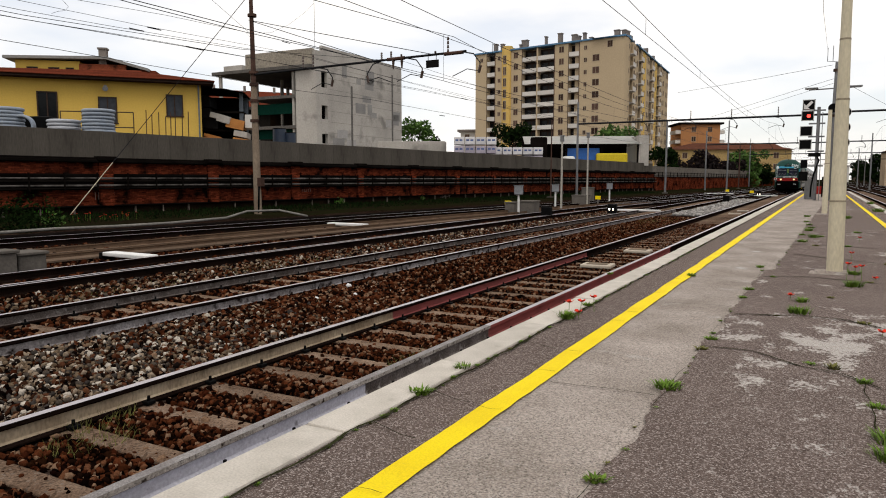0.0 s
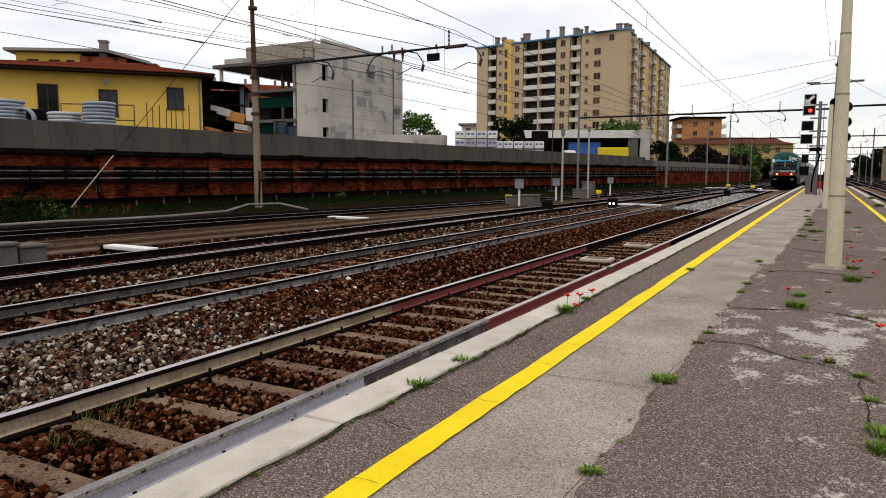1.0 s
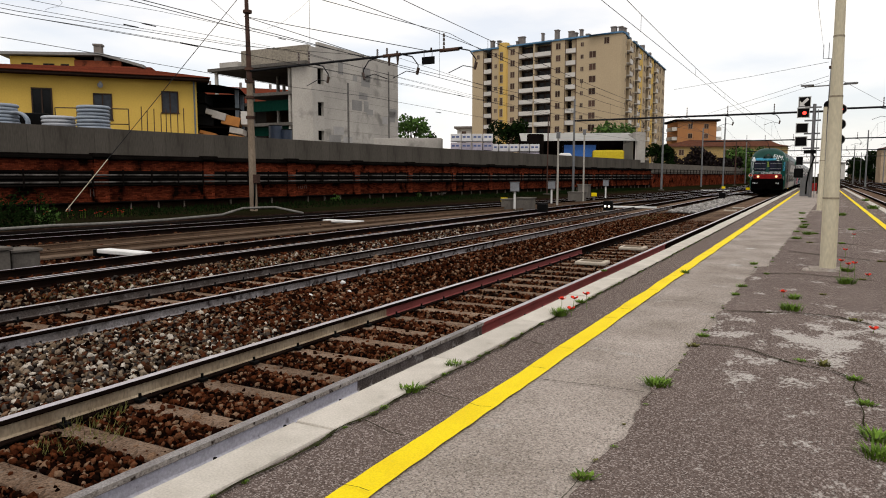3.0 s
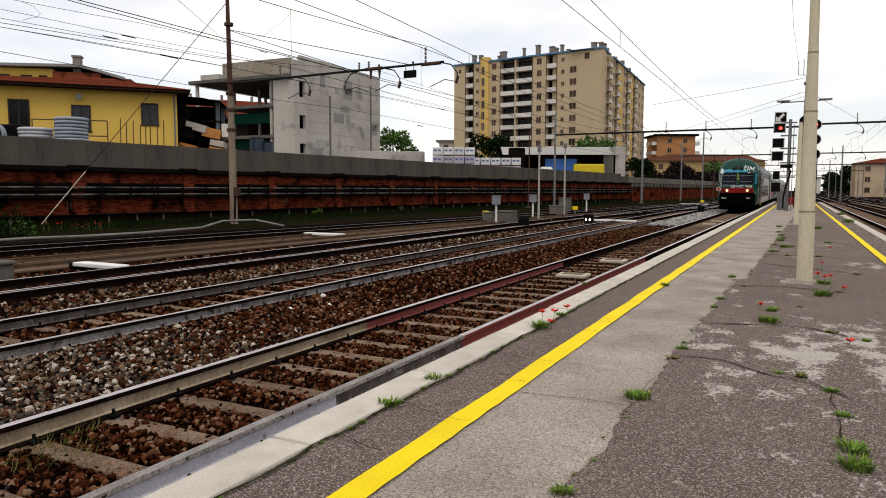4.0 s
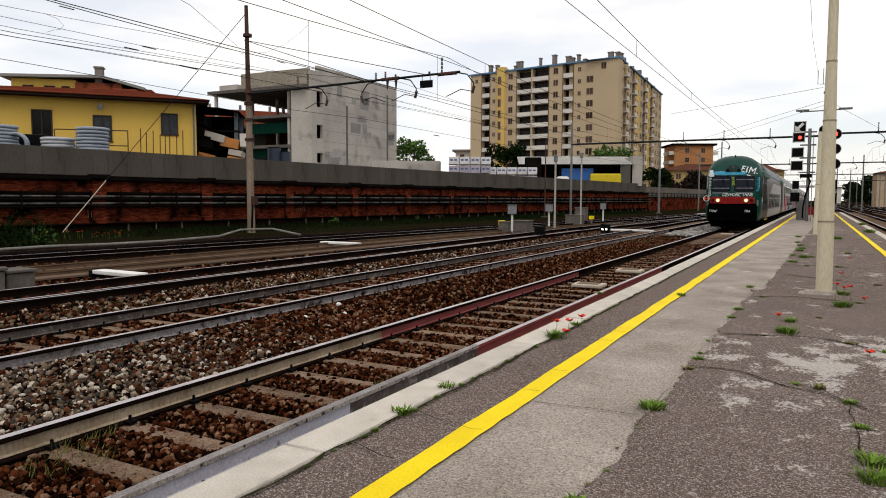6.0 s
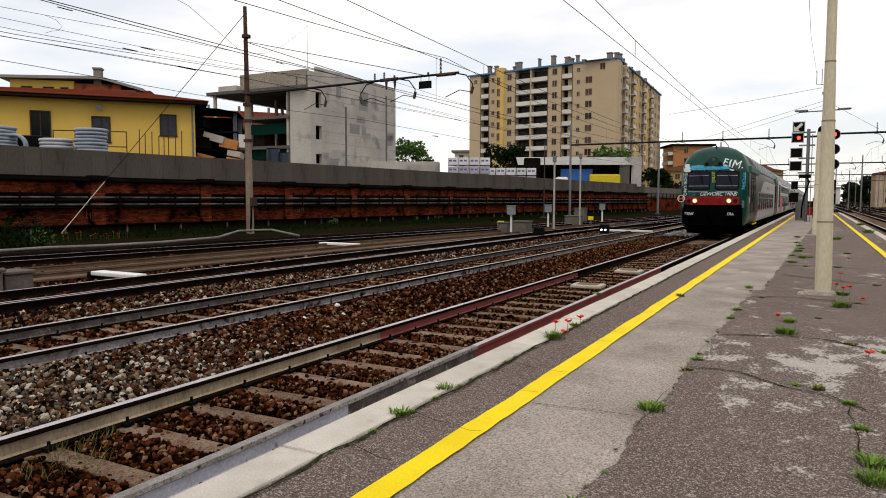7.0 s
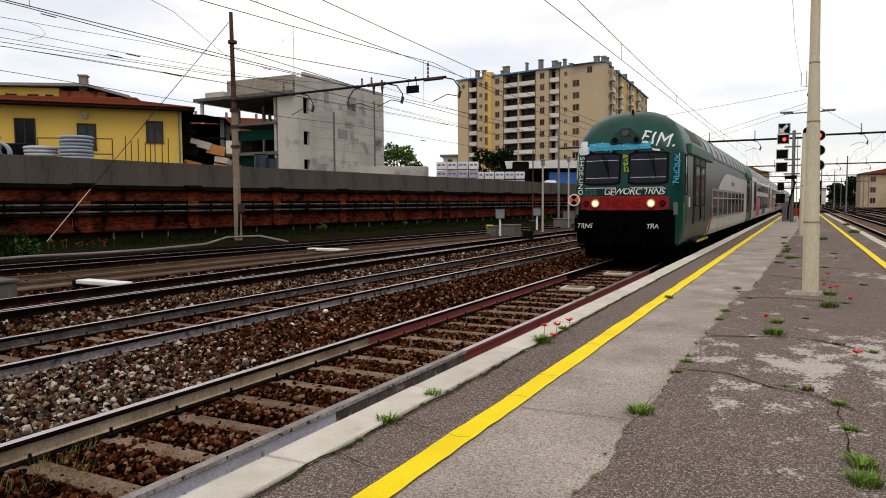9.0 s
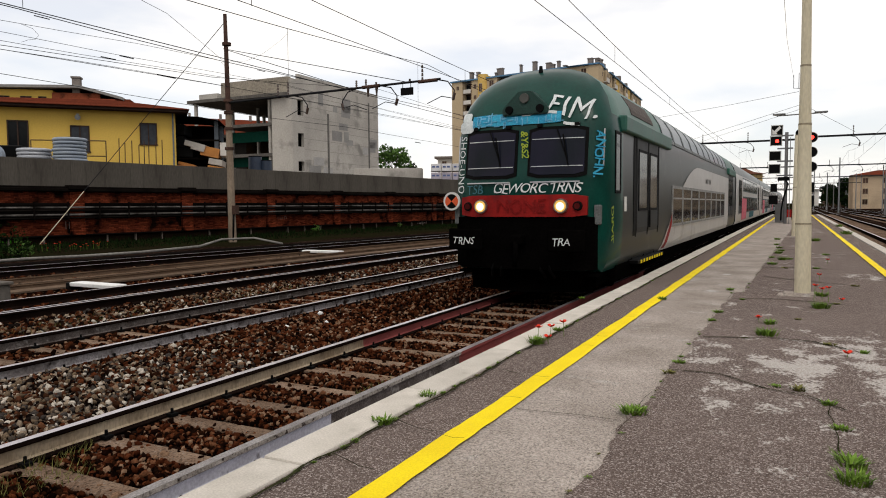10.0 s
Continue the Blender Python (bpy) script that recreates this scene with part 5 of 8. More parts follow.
def build_house():
    h = thing("yellow_house", "low yellow plastered house with a red tiled hip roof", "house")
    m = pose(-44.03, 24.72, 0, 0, 0, 49.3)
    part("wall", box(B(), -8, 11.46, 0, 9, 3.2, 7.55), YHOUSE, h, m=m)
    part("eave", box(B(), -8.8, 12.2, -0.9, 9.8, 7.50, 7.66), material("dark_timber_eave", (0.035, 0.022, 0.018), rough=0.8), h, m=m)
    tile_roof(h, m, -8.9, 12.3, -1.0, 9.9, 7.66, 8.75, 15.0, 4.6)
    BLIND = material("bluish_window_glass", (0.045, 0.05, 0.06), rough=0.4, spec=0.12, amount=0.4, grain=0.05, bump=0)
    house_window(h, m, 1.95, 2.95, 4.3, 6.65, DARKGLASS)
    house_window(h, m, 5.35, 6.3, 4.9, 6.45, BLIND)
    house_window(h, m, 9.35, 10.25, 5.45, 6.75, BLIND)
    house_window(h, m, -4.4, -3.2, 5.3, 6.7, BLIND)
    bm = B()
    rod(bm, (5.75, -0.05, 7.0), (5.75, -0.28, 7.0), 0.12, 0.17, 14)
    box(bm, 5.68, 5.82, -0.2, 0.02, 7.08, 7.24)
    part("wall_lamp", bm, material("grey_lamp_metal", (0.2, 0.2, 0.2), rough=0.4, metal=0.6), h, m=m)
    rod_bm = B()
    rod(rod_bm, (11.3, -0.06, 3.2), (11.3, -0.06, 7.5), 0.05, 0.05, 8)
    part("downpipe", rod_bm, material("grey_blue_pipe", (0.16, 0.19, 0.22), rough=0.6), h, m=m)
    # second house further off
    h2 = thing("far_house", "distant ochre and brick house with a grey roof and chimney", "house")
    m2 = pose(-79.2, 46.2, -0.5, 0, 0, 40)
    part("wall", box(B(), 0, 6.6, 0, 12, 3.2, 15.0), YHOUSE, h2, m=m2)
    part("brick_wing", box(B(), 6.6, 11.5, -0.3, 12, 3.2, 14.7), BRICK, h2, m=m2)
    bm = B()
    v = [bm.verts.new(p) for p in ((-0.9, -1, 15.3), (9.5, -1, 15.5), (14.0, -1, 14.3), (14.0, 12, 14.3), (9.5, 12, 16.0), (-0.9, 12, 15.3))]
    lo = [bm.verts.new(q.co - Vector((0, 0, 0.3))) for q in v]
    bm.faces.new(v)
    bm.faces.new(lo[::-1])
    for k in range(6):
        bm.faces.new((v[k], v[(k + 1) % 6], lo[(k + 1) % 6], lo[k]))
    part("roof", bm, material("grey_roof_sheet", (0.26, 0.25, 0.24), rough=0.8), h2, m=m2)
    part("brick_wing", box(B(), 11.5, 14.6, 0, 12, 3.2, 14.2), TILE, h2, m=m2)
    for u0, u1 in ((1.2, 2.2), (3.4, 4.4), (5.2, 5.9)):
        house_window(h2, m2, u0, u1, 12.6, 14.2, DARKGLASS)
    bm = B()
    box(bm, 8.6, 9.4, 0, 0.9, 14.5, 16.4)
    box(bm, 8.5, 9.5, -0.1, 1.0, 16.4, 16.6)
    part("chimney", bm, CHIMNEY, h2, m=m2)
    # long brown roof behind
    h3 = thing("long_roof_building", "long building with a brown tiled roof", "building")
    m3 = pose(-72.88, 61.08, 0, 0, 0, 52)
    # near-black wall stands for the dark inside of the unfinished building before it
    part("wall", box(B(), -8, 20, 0.5, 9, 3.2, 10.4), material("dark_shade_wall", (0.02, 0.018, 0.016), rough=0.9), h3, m=m3)
    bm = B()
    v = [bm.verts.new(p) for p in ((-9, -0.5, 10.3), (21, -0.5, 10.3), (21, 5, 13.4), (-9, 5, 13.4), (21, 10, 10.3), (-9, 10, 10.3))]
    for f in ((0, 1, 2, 3), (3, 2, 4, 5), (0, 3, 5), (1, 4, 2)):
        bm.faces.new([v[k] for k in f])
    part("roof", bm, TILE, h3, m=m3)
    for k in range(6):
        part("roof_vent", box(B(), -6 + 4 * k, -5.7 + 4 * k, 4.6, 5.0, 13.2, 14.0), CHIMNEY, h3, m=m3)


build_house()

PIPEBLUE = material("blue_grey_plastic_pipe", (0.20, 0.24, 0.30), (0.26, 0.29, 0.33), rough=0.5, scale=3, fine=20, grain=0.1, bump=0.02)
PIPEWHITE = material("pale_plastic_pipe", (0.46, 0.47, 0.50), (0.36, 0.38, 0.42), rough=0.5, scale=3, fine=20, grain=0.1, bump=0.02)


def torus_ring(bm, c, R, r, seg=28, tubes=8):
    rings = []
    for k in range(seg):
        a = 2 * math.pi * k / seg
        rings.append([bm.verts.new((c[0] + (R + r * math.cos(b)) * math.cos(a), c[1] + (R + r * math.cos(b)) * math.sin(a), c[2] + r * math.sin(b))) for b in (2 * math.pi * j / tubes for j in range(tubes))])
    for k in range(seg):
        p, q = rings[k], rings[(k + 1) % seg]
        for j in range(tubes):
            bm.faces.new((p[j], p[(j + 1) % tubes], q[(j + 1) % tubes], q[j])).smooth = True


def pipe_coils(x, y, z, R, n, r, mat, label):
    t = thing("pipe_coil_stack", label, "pipe coils", pose(x, y, z))
    rnd = random.Random(int(x * 7))
    for k in range(n):
        bm = B()
        torus_ring(bm, (rnd.uniform(-0.05, 0.05), rnd.uniform(-0.05, 0.05), r + 2 * r * k), R - rnd.uniform(0, 0.05), r)
        torus_ring(bm, (0, 0, r + 2 * r * k), R - 0.22, r * 0.95)
        part("pipe_coil", bm, mat, t)


pipe_coils(-32.03, 22.63, 3.25, 0.70, 9, 0.085, PIPEBLUE, "tall stack of blue-grey plastic pipe coils")
pipe_coils(-33.53, 21.81, 3.25, 0.72, 6, 0.085, PIPEWHITE, "low stack of pale plastic pipe coils")
pipe_coils(-35.09, 19.81, 3.25, 0.80, 9, 0.085, PIPEBLUE, "stack of blue-grey plastic pipe coils")
t = thing("upright_pipe_coil", "blue pipe coil standing on its edge", "pipe coil", pose(-34.31, 20.23, 3.25 + 0.62, 90, 0, 40))
bm = B()
for k in range(3):
    torus_ring(bm, (0, 0, 0.14 * k), 0.5, 0.07)
part("pipe_coil", bm, PIPEBLUE, t)
tagged(part("black_water_tank", box(B(), -0.65, 0.65, -0.5, 0.5, 0, 1.25, 0.06), BLACK, m=pose(-35.51, 21.87, 3.25, 0, 0, 40)), "black plastic crate beside the pipe coils", "crate")


def scaffold(x, y, w, h, turn):
    t = thing("scaffold_frame", "rusty scaffold frame leaning in the yard", "scaffold", pose(x, y, 3.25, 0, 0, turn), group="scaffold frames")
    RS = material("rusty_scaffold_tube", (0.10, 0.07, 0.045), rough=0.8)
    for a, b in (((0, 0, 0), (0, 0, h)), ((w, 0, 0), (w, 0, h)), ((0, 0, h), (w, 0, h)), ((0, 0, h * 0.5), (w, 0, h * 0.5))):
        part("tube", rod(B(), a, b, 0.03, 0.03, 6), RS, t)


scaffold(-35.60, 22.97, 1.2, 1.65, 40)
scaffold(-34.60, 23.52, 1.3, 1.7, 40)
scaffold(-33.17, 24.30, 1.0, 1.6, 45)
for x, y, hh in ((-34.21, 27.17, 1.6), (-33.93, 27.33, 1.4), (-33.58, 27.51, 1.5), (-33.24, 27.70, 1.3), (-32.98, 27.84, 1.5), (-32.76, 27.97, 1.7), (-33.22, 28.86, 1.5), (-32.90, 29.03, 1.6)):
    tagged(part("steel_rod", rod(B(), (x, y, 3.2), (x + 0.03, y, 3.25 + hh * 1.25), 0.025, 0.025, 6), MASTM), "thin rusty steel rod standing in the yard", "steel rod", "steel rods in the yard")


def rack():
    """Open storage rack with boards and planks on its shelves."""
    t = thing("storage_rack", "dark open storage rack loaded with timber and boxes", "storage rack", pose(-37.97, 34.29, 3.25, 0, 0, 38))
    for x in (0, 2.95):
        for y in (0, 3.0):
            part("post", box(B(), x - 0.13, x + 0.13, y - 0.08, y + 0.08, 0, 4.1), material("grey_rack_post", (0.13, 0.15, 0.17), rough=0.7), t)
    for z in (0.0, 1.35, 2.6):
        part("shelf", box(B(), -0.2, 3.1, -0.15, 3.2, z, z + 0.12), COPING, t)
    bm = B()
    v = [bm.verts.new(p) for p in ((-0.3, -1.2, 4.2), (2.0, -1.2, 4.12), (3.3, -1.1, 3.9), (3.3, 3.8, 3.9), (2.0, 3.8, 4.12), (-0.3, 3.8, 4.2))]
    bm.faces.new((v[0], v[1], v[4], v[5]))
    bm.faces.new((v[1], v[2], v[3], v[4]))
    bmesh.ops.solidify(bm, geom=bm.faces[:], thickness=0.1)
    part("rack_roof", bm, COPING, t)
    part("back_panel", box(B(), -0.2, 3.1, 3.3, 3.4, 0, 4.0), COPING, t)
    ORG = material("orange_timber", (0.46, 0.20, 0.055), (0.36, 0.15, 0.045), rough=0.7, scale=2, fine=20, grain=0.15, per_object=0.15)
    rnd = random.Random(5)
    for x0, x1, y0, z0, z1, mt, tilt in ((0.2, 2.5, -0.5, 0.12, 0.50, ORG, 9), (0.0, 1.5, -0.9, 0.55, 0.85, ORG, 3), (0.5, 1.6, -0.7, 0.9, 1.1, ORG, 14), (2.3, 3.6, -0.7, 0.12, 0.85, ORG, 10), (1.9, 3.1, -0.5, 1.55, 2.2, ORG, 12),
                                         (0.9, 1.7, -0.6, 2.2, 2.55, PALECONC, 14), (1.3, 2.2, -0.55, 1.95, 2.45, PALECONC, 16), (2.4, 3.3, -0.4, 0.95, 1.35, PALECONC, 10), (3.2, 3.9, -0.3, 1.5, 2.4, PARAPET, 0), (0.0, 1.4, -0.3, 1.47, 2.25, BLACK, 4), (-0.3, 0.9, -0.5, 2.2, 2.9, BLACK, 6), (0.2, 0.9, -0.2, 2.9, 3.6, BLACK, 0)):
        part("timber_block", box(B(), 0, x1 - x0, 0, 2.4, 0, z1 - z0, 0.02), mt, t, "bundled board", m=pose(x0, y0, z0 + 0.1, 0, tilt, rnd.uniform(-4, 4)))


rack()
for k, (x, y, r, h) in enumerate(((-38.05, 42.6, 0.55, 2.0), (-37.5, 43.2, 0.5, 1.7))):
    t = thing("blue_drum", "dark blue wrapped drum standing in the yard", "drum", pose(x, y, 3.25), group="blue drums")
    part("body", rod(B(), (0, 0, 0), (0, 0, h), r, r * 0.93, 20), material("dark_blue_wrap", (0.012, 0.022, 0.045), (0.02, 0.03, 0.05), rough=0.5, scale=3, fine=20), t)
    part("rim", rod(B(), (0, 0, h), (0, 0, h + 0.06), r * 0.96, r * 0.96, 20), BLACK, t)


def pallet_stack(x, y, w, d, h, turn, top):
    t = thing("wrapped_pallet_stack", "pallets of pale wrapped building blocks stacked in the yard", "pallet stack", pose(x, y, 3.25, 0, 0, turn), group="wrapped pallets")
    WR = material("pale_violet_wrap", (0.40, 0.36, 0.42), (0.30, 0.27, 0.33), rough=0.45, scale=1.4, fine=8, grain=0.15, bump=0.1, per_object=0.15)
    WW = material("white_wrap", (0.62, 0.61, 0.62), (0.5, 0.49, 0.5), rough=0.45, scale=1.4, fine=8, grain=0.1, bump=0.1, per_object=0.1)
    nx, nz = int(w / 1.3), int(h / 1.05)
    for i in range(nx):
        for k in range(nz):
            z = k * 1.05
            blk = part("pallet", box(B(), 0.06, 1.24, 0, d, 0.12, 1.02, 0.05), WW if k == nz - 1 else WR, t, m=pose(i * 1.3, 0.0, z))
            for j in range(2):
                part("label_bar", box(B(), 0.2 + 0.5 * j, 0.55 + 0.5 * j, -0.015, 0.02, 0.55, 0.75), material("blue_print", (0.10, 0.14, 0.30), rough=0.6), blk)


pallet_stack(-39.45, 74.78, 5.3, 2.4, 3.3, 28, 0)
pallet_stack(-38.25, 80.03, 8.0, 2.4, 2.3, 28, 0)
tagged(part("block_stack", box(B(), 0, 7.0, 0, 2, 0, 1.95, 0.05), PALECONC, m=pose(-40.74, 60.31, 3.25, 0, 0, 24)), "long low stack of grey concrete blocks", "block stack")
tagged(part("dark_machine", box(B(), 0, 2.2, 0, 2, 0, 3.6, 0.2), COPING, m=pose(-34.35, 86.75, 3.25, 0, 0, 20)), "dark steel frame beside the shed", "machine")


def shed():
    t = thing("open_shed", "open yard shed with a pale roof and dark inside", "shed", pose(-37.20, 94.37, 3.25, 0, 0, 24))
    SR = material("pale_sheet_roof", (0.62, 0.61, 0.58), (0.5, 0.49, 0.46), rough=0.7, scale=0.6, fine=8, grain=0.08)
    bm = B()
    v = [bm.verts.new(p) for p in ((-1, -0.6, 3.05), (15.4, -0.6, 3.05), (16.0, 9, 4.7), (-1, 9, 4.7))]
    bm.faces.new(v)
    bmesh.ops.solidify(bm, geom=bm.faces[:], thickness=0.25)
    part("roof", bm, SR, t)
    # near-black back wall puts the shade inside the shed into colour
    part("back_wall", box(B(), -1, 16, 10, 10.3, 0, 4.3), COPING, t)
    for x in (0, 5, 10, 15):
        part("post", box(B(), x - 0.12, x + 0.12, 0, 0.24, 0, 3.0), COPING, t)
    part("gable_wall", box(B(), 15.2, 16.6, 0.4, 10.0, 0, 4.3), PALECONC, t)
    part("gable_wall", box(B(), 15.0, 15.25, 0.2, 9.0, 0, 3.0), PARAPET, t)
    tagged(part("blue_container", box(B(), 0, 4.6, 0, 2.4, 0, 2.5, 0.05), material("blue_container_paint", (0.02, 0.12, 0.42), rough=0.5), m=pose(-32.71, 96.83, 3.25, 0, 0, 24)), "bright blue steel container in the shed", "container")
    tagged(part("yellow_tank", box(B(), 0, 4.4, 0, 1.6, 0, 1.75, 0.25), material("yellow_tarpaulin", (0.62, 0.48, 0.03), (0.5, 0.38, 0.02), rough=0.6), m=pose(-28.71, 97.87, 3.25, 0, 0, 24)), "stack under a yellow tarpaulin in the shed", "stack")
    tagged(part("white_sack_pile", box(B(), 0, 1.8, 0, 1.4, 0, 1.3, 0.35), WHITEP, m=pose(-32.61, 94.59, 3.25, 0, 0, 24)), "white sacks heaped in the yard", "sacks")


shed()


# ---------- distant houses ----------
def far_block(x, y, turn, w, d, z0, z1, mat, roof_mat, label, windows, roof_h=0.0, balconies=False, name="house"):
    h = thing(name, label, "house", pose(x, y, 0, 0, 0, turn))
    part("wall", box(B(), 0, w, 0, d, z0, z1), mat, h)
    if roof_h:
        bm = B()
        v = [bm.verts.new(p) for p in ((-0.8, -0.8, z1), (w + 0.8, -0.8, z1), (w + 0.8, d + 0.8, z1), (-0.8, d + 0.8, z1), (w * 0.25, d / 2, z1 + roof_h), (w * 0.75, d / 2, z1 + roof_h))]
        for f in ((0, 1, 5, 4), (1, 2, 5), (2, 3, 4, 5), (3, 0, 4), (3, 2, 1, 0)):
            bm.faces.new([v[k] for k in f])
        part("roof", bm, roof_mat, h)
    else:
        part("roof", box(B(), -0.9, w + 0.9, -0.9, d + 0.9, z1, z1 + 0.6), roof_mat, h)
    for u in windows:
        z = z1 - 2.3
        while z > z0 + 1:
            put_window(h, WIN_M, pose(u, -0.02, z))
            z -= 3.0
    if balconies:
        for u in (-1.6, w - 0.2):
            z = z1 - 2.9
            while z > z0 + 2:
                part("balcony", box(B(), u, u + 1.8, 0.3, 7, z, z + 1.1), PARAPET, h)
                z -= 3.0
    return h


FAROCHRE = material("dull_ochre_render", (0.40, 0.28, 0.12), (0.33, 0.23, 0.10), rough=0.9, scale=0.3, fine=4)
BROWNROOF = material("brown_tile_roof", (0.12, 0.05, 0.032), (0.085, 0.038, 0.026), rough=0.9, scale=0.6, fine=5)
ORANGE = material("orange_brick_render", (0.42, 0.20, 0.085), (0.36, 0.17, 0.075), rough=0.9, scale=0.2, fine=3, grain=0.06, bump=0.05)
far_block(-40.96, 232.29, 26, 12.2, 12, -1, 18.6, ORANGE, COPING, "orange brick apartment house with balconies at its corners", (4, 9), 0, True, "apartment_house")
far_block(-38.44, 196.95, 24, 33, 10, -1, 9.3, FAROCHRE, BROWNROOF, "low ochre house with a long tiled roof", (5, 11, 17, 23, 29), 2.0)
far_block(-17.65, 219.80, 24, 9.2, 12, -1, 9.0, FAROCHRE, BROWNROOF, "ochre two-storey house with a tiled hip roof", (2.2, 6.6), 2.8)
far_block(14.4, 230, 2, 26, 12, -1, 9.0, material("tan_far_render", (0.50, 0.38, 0.26), rough=0.9, scale=0.3, fine=4), TILE, "tan house across the tracks", (3, 8, 13, 18, 23), 1.5)
far_block(-96.82, 187.94, 20, 7, 10, -1, 15.5, PARAPET, CHIMNEY, "pale distant house beyond the yard", (2, 5), 0)
far_block(5.45, 484.84, 12, 7, 14, -1, 9.0, PARAPET, CHIMNEY, "pale distant block at the end of the line", (4, 10, 16, 22), 0)
# ---------- masts, arms and wires ----------
INSUL = material("brown_insulator", (0.06, 0.035, 0.025), rough=0.35, amount=0.3, grain=0, bump=0)
GALV = material("galvanised_steel", (0.22, 0.22, 0.22), (0.15, 0.15, 0.155), rough=0.55, metal=0.5, scale=3, fine=30, grain=0.1, bump=0.05)


def registration(parent, x, y, z, s):
    """Bent registration arm with its insulator, hanging under a beam at (x, y, z)."""
    bm = B()
    tube(bm, [(x, y, z), (x + s * 0.5, y, z - 0.12), (x + s * 0.8, y, z - 0.5), (x + s * 0.78, y, z - 0.85)], 0.028)
    tube(bm, [(x + s * 0.78, y, z - 0.85), (x + s * 0.2, y, z - 0.72), (x - s * 0.5, y, z - 0.98)], 0.018)
    reg = part("registration_arm", bm, WIREM, parent)
    bm = B()
    rod(bm, (x + s * 0.82, y, z - 0.62), (x + s * 0.74, y, z - 0.92), 0.07, 0.06, 8)
    part("insulator", bm, INSUL, reg)


def stand_insulator(parent, x, y, z, h=0.45):
    bm = B()
    for k in range(4):
        rod(bm, (x, y, z + h * k / 4), (x, y, z + h * (k + 0.8) / 4), 0.055, 0.035, 8)
    part("insulator", bm, INSUL, parent)


def mast_with_arm():
    t = thing("catenary_mast", "tall weathered catenary mast with a long bracket arm", "catenary mast", pose(-25.5, 26.8, 0))
    bm = B()
    rod(bm, (0, 0, -0.6), (-0.06, 0, 6.0), 0.20, 0.15, 16)
    part("lower_shaft", bm, material("tan_mast_paint", (0.27, 0.215, 0.16), (0.18, 0.135, 0.10), rough=0.8, scale=2, fine=25, grain=0.2, bump=0.1, stretch=(1, 1, 0.3)), t, "pale tubular lower shaft")
    bm = B()
    rod(bm, (-0.06, 0, 5.98), (-0.12, 0, 10.95), 0.13, 0.09, 14)
    part("upper_shaft", bm, MASTM, t, "rusty brown upper shaft")
    for z in (4.2, 5.2, 6.0, 6.6, 9.4):
        part("collar", rod(B(), (-0.06, 0, z), (-0.06, 0, z + 0.14), 0.22, 0.22, 14), MASTM, t)
    part("junction_box", box(B(), 0.13, 0.36, -0.15, 0.15, 0.95, 1.40, 0.02), MASTM, t)
    bm = B()
    tube(bm, [(0.12, -0.1, -0.4), (0.2, -0.12, 0.5), (0.2, -0.1, 1.0)], 0.05)
    part("cable", bm, BLACK, t)
    bm = B()
    rod(bm, (-0.1, 0, 6.57), (11.95, 0.0, 6.70), 0.062, 0.050, 10)
    part("arm", bm, WIREM, t)
    for x in (8.0, 10.9):
        part("arm_sleeve", rod(B(), (x, 0, 6.66), (x + 0.9, 0, 6.67), 0.08, 0.08, 10), MASTM, t)
    for x in (7.3, 10.4):
        part("stay", rod(B(), (-0.3, 0, 9.27), (x, 0, 6.68), 0.016, 0.016, 6), WIREM, t)
    for x, h in ((3.15, 0.6), (3.77, 0.62), (7.68, 0.33), (8.19, 0.33), (8.73, 0.15), (10.46, 0.12), (11.08, 0.68)):
        stand_insulator(t, x, 0, 6.60 + 0.011 * x, h)
    for x, s in ((4.1, 1), (7.7, -1), (9.0, 1), (11.8, 1)):
        registration(t, x, 0, 6.55 + 0.011 * x, s)
    for x in (8.3, 8.75):
        part("hanging_insulator", rod(B(), (x, 0, 6.64), (x, 0, 6.22), 0.075, 0.03, 8), INSUL, t)
    bm = B()
    box(bm, 10.0, 10.62, -0.03, 0.03, 6.14, 6.46, 0.01)
    for x in (10.1, 10.5):
        rod(bm, (x, 0, 6.44), (x, 0, 6.66), 0.015, 0.015, 6)
    part("hanging_plate", bm, BLACK, t, "dark hanging plate")
    g = thing("guy_wire", "slanting guy wire with a pale protective sleeve", "guy wire")
    a, b = Vector((-29.48, 19.24, -0.25)), Vector((-25.6, 26.8, 10.6))
    part("wire", rod(B(), a, b, 0.016, 0.016, 6), WIREM, g)
    part("sleeve", rod(B(), a, a + (b - a) * 0.215, 0.018, 0.018, 8), POLE, g)


mast_with_arm()


def wire(name, pts, r, label):
    bm = B()
    tube(bm, pts, r, 5)
    return tagged(part(name, bm, WIREM), label, "wire", "overhead wires")


SUP = [-73.2, -23.2, 26.8, 76.8, 126.8, 176.8, 226.8, 300.0, 380.0]
SUP_NEAR = [-82.0, -6.0, 70.0, 119.5, 170.0, 225.0, 290.0, 380.0]


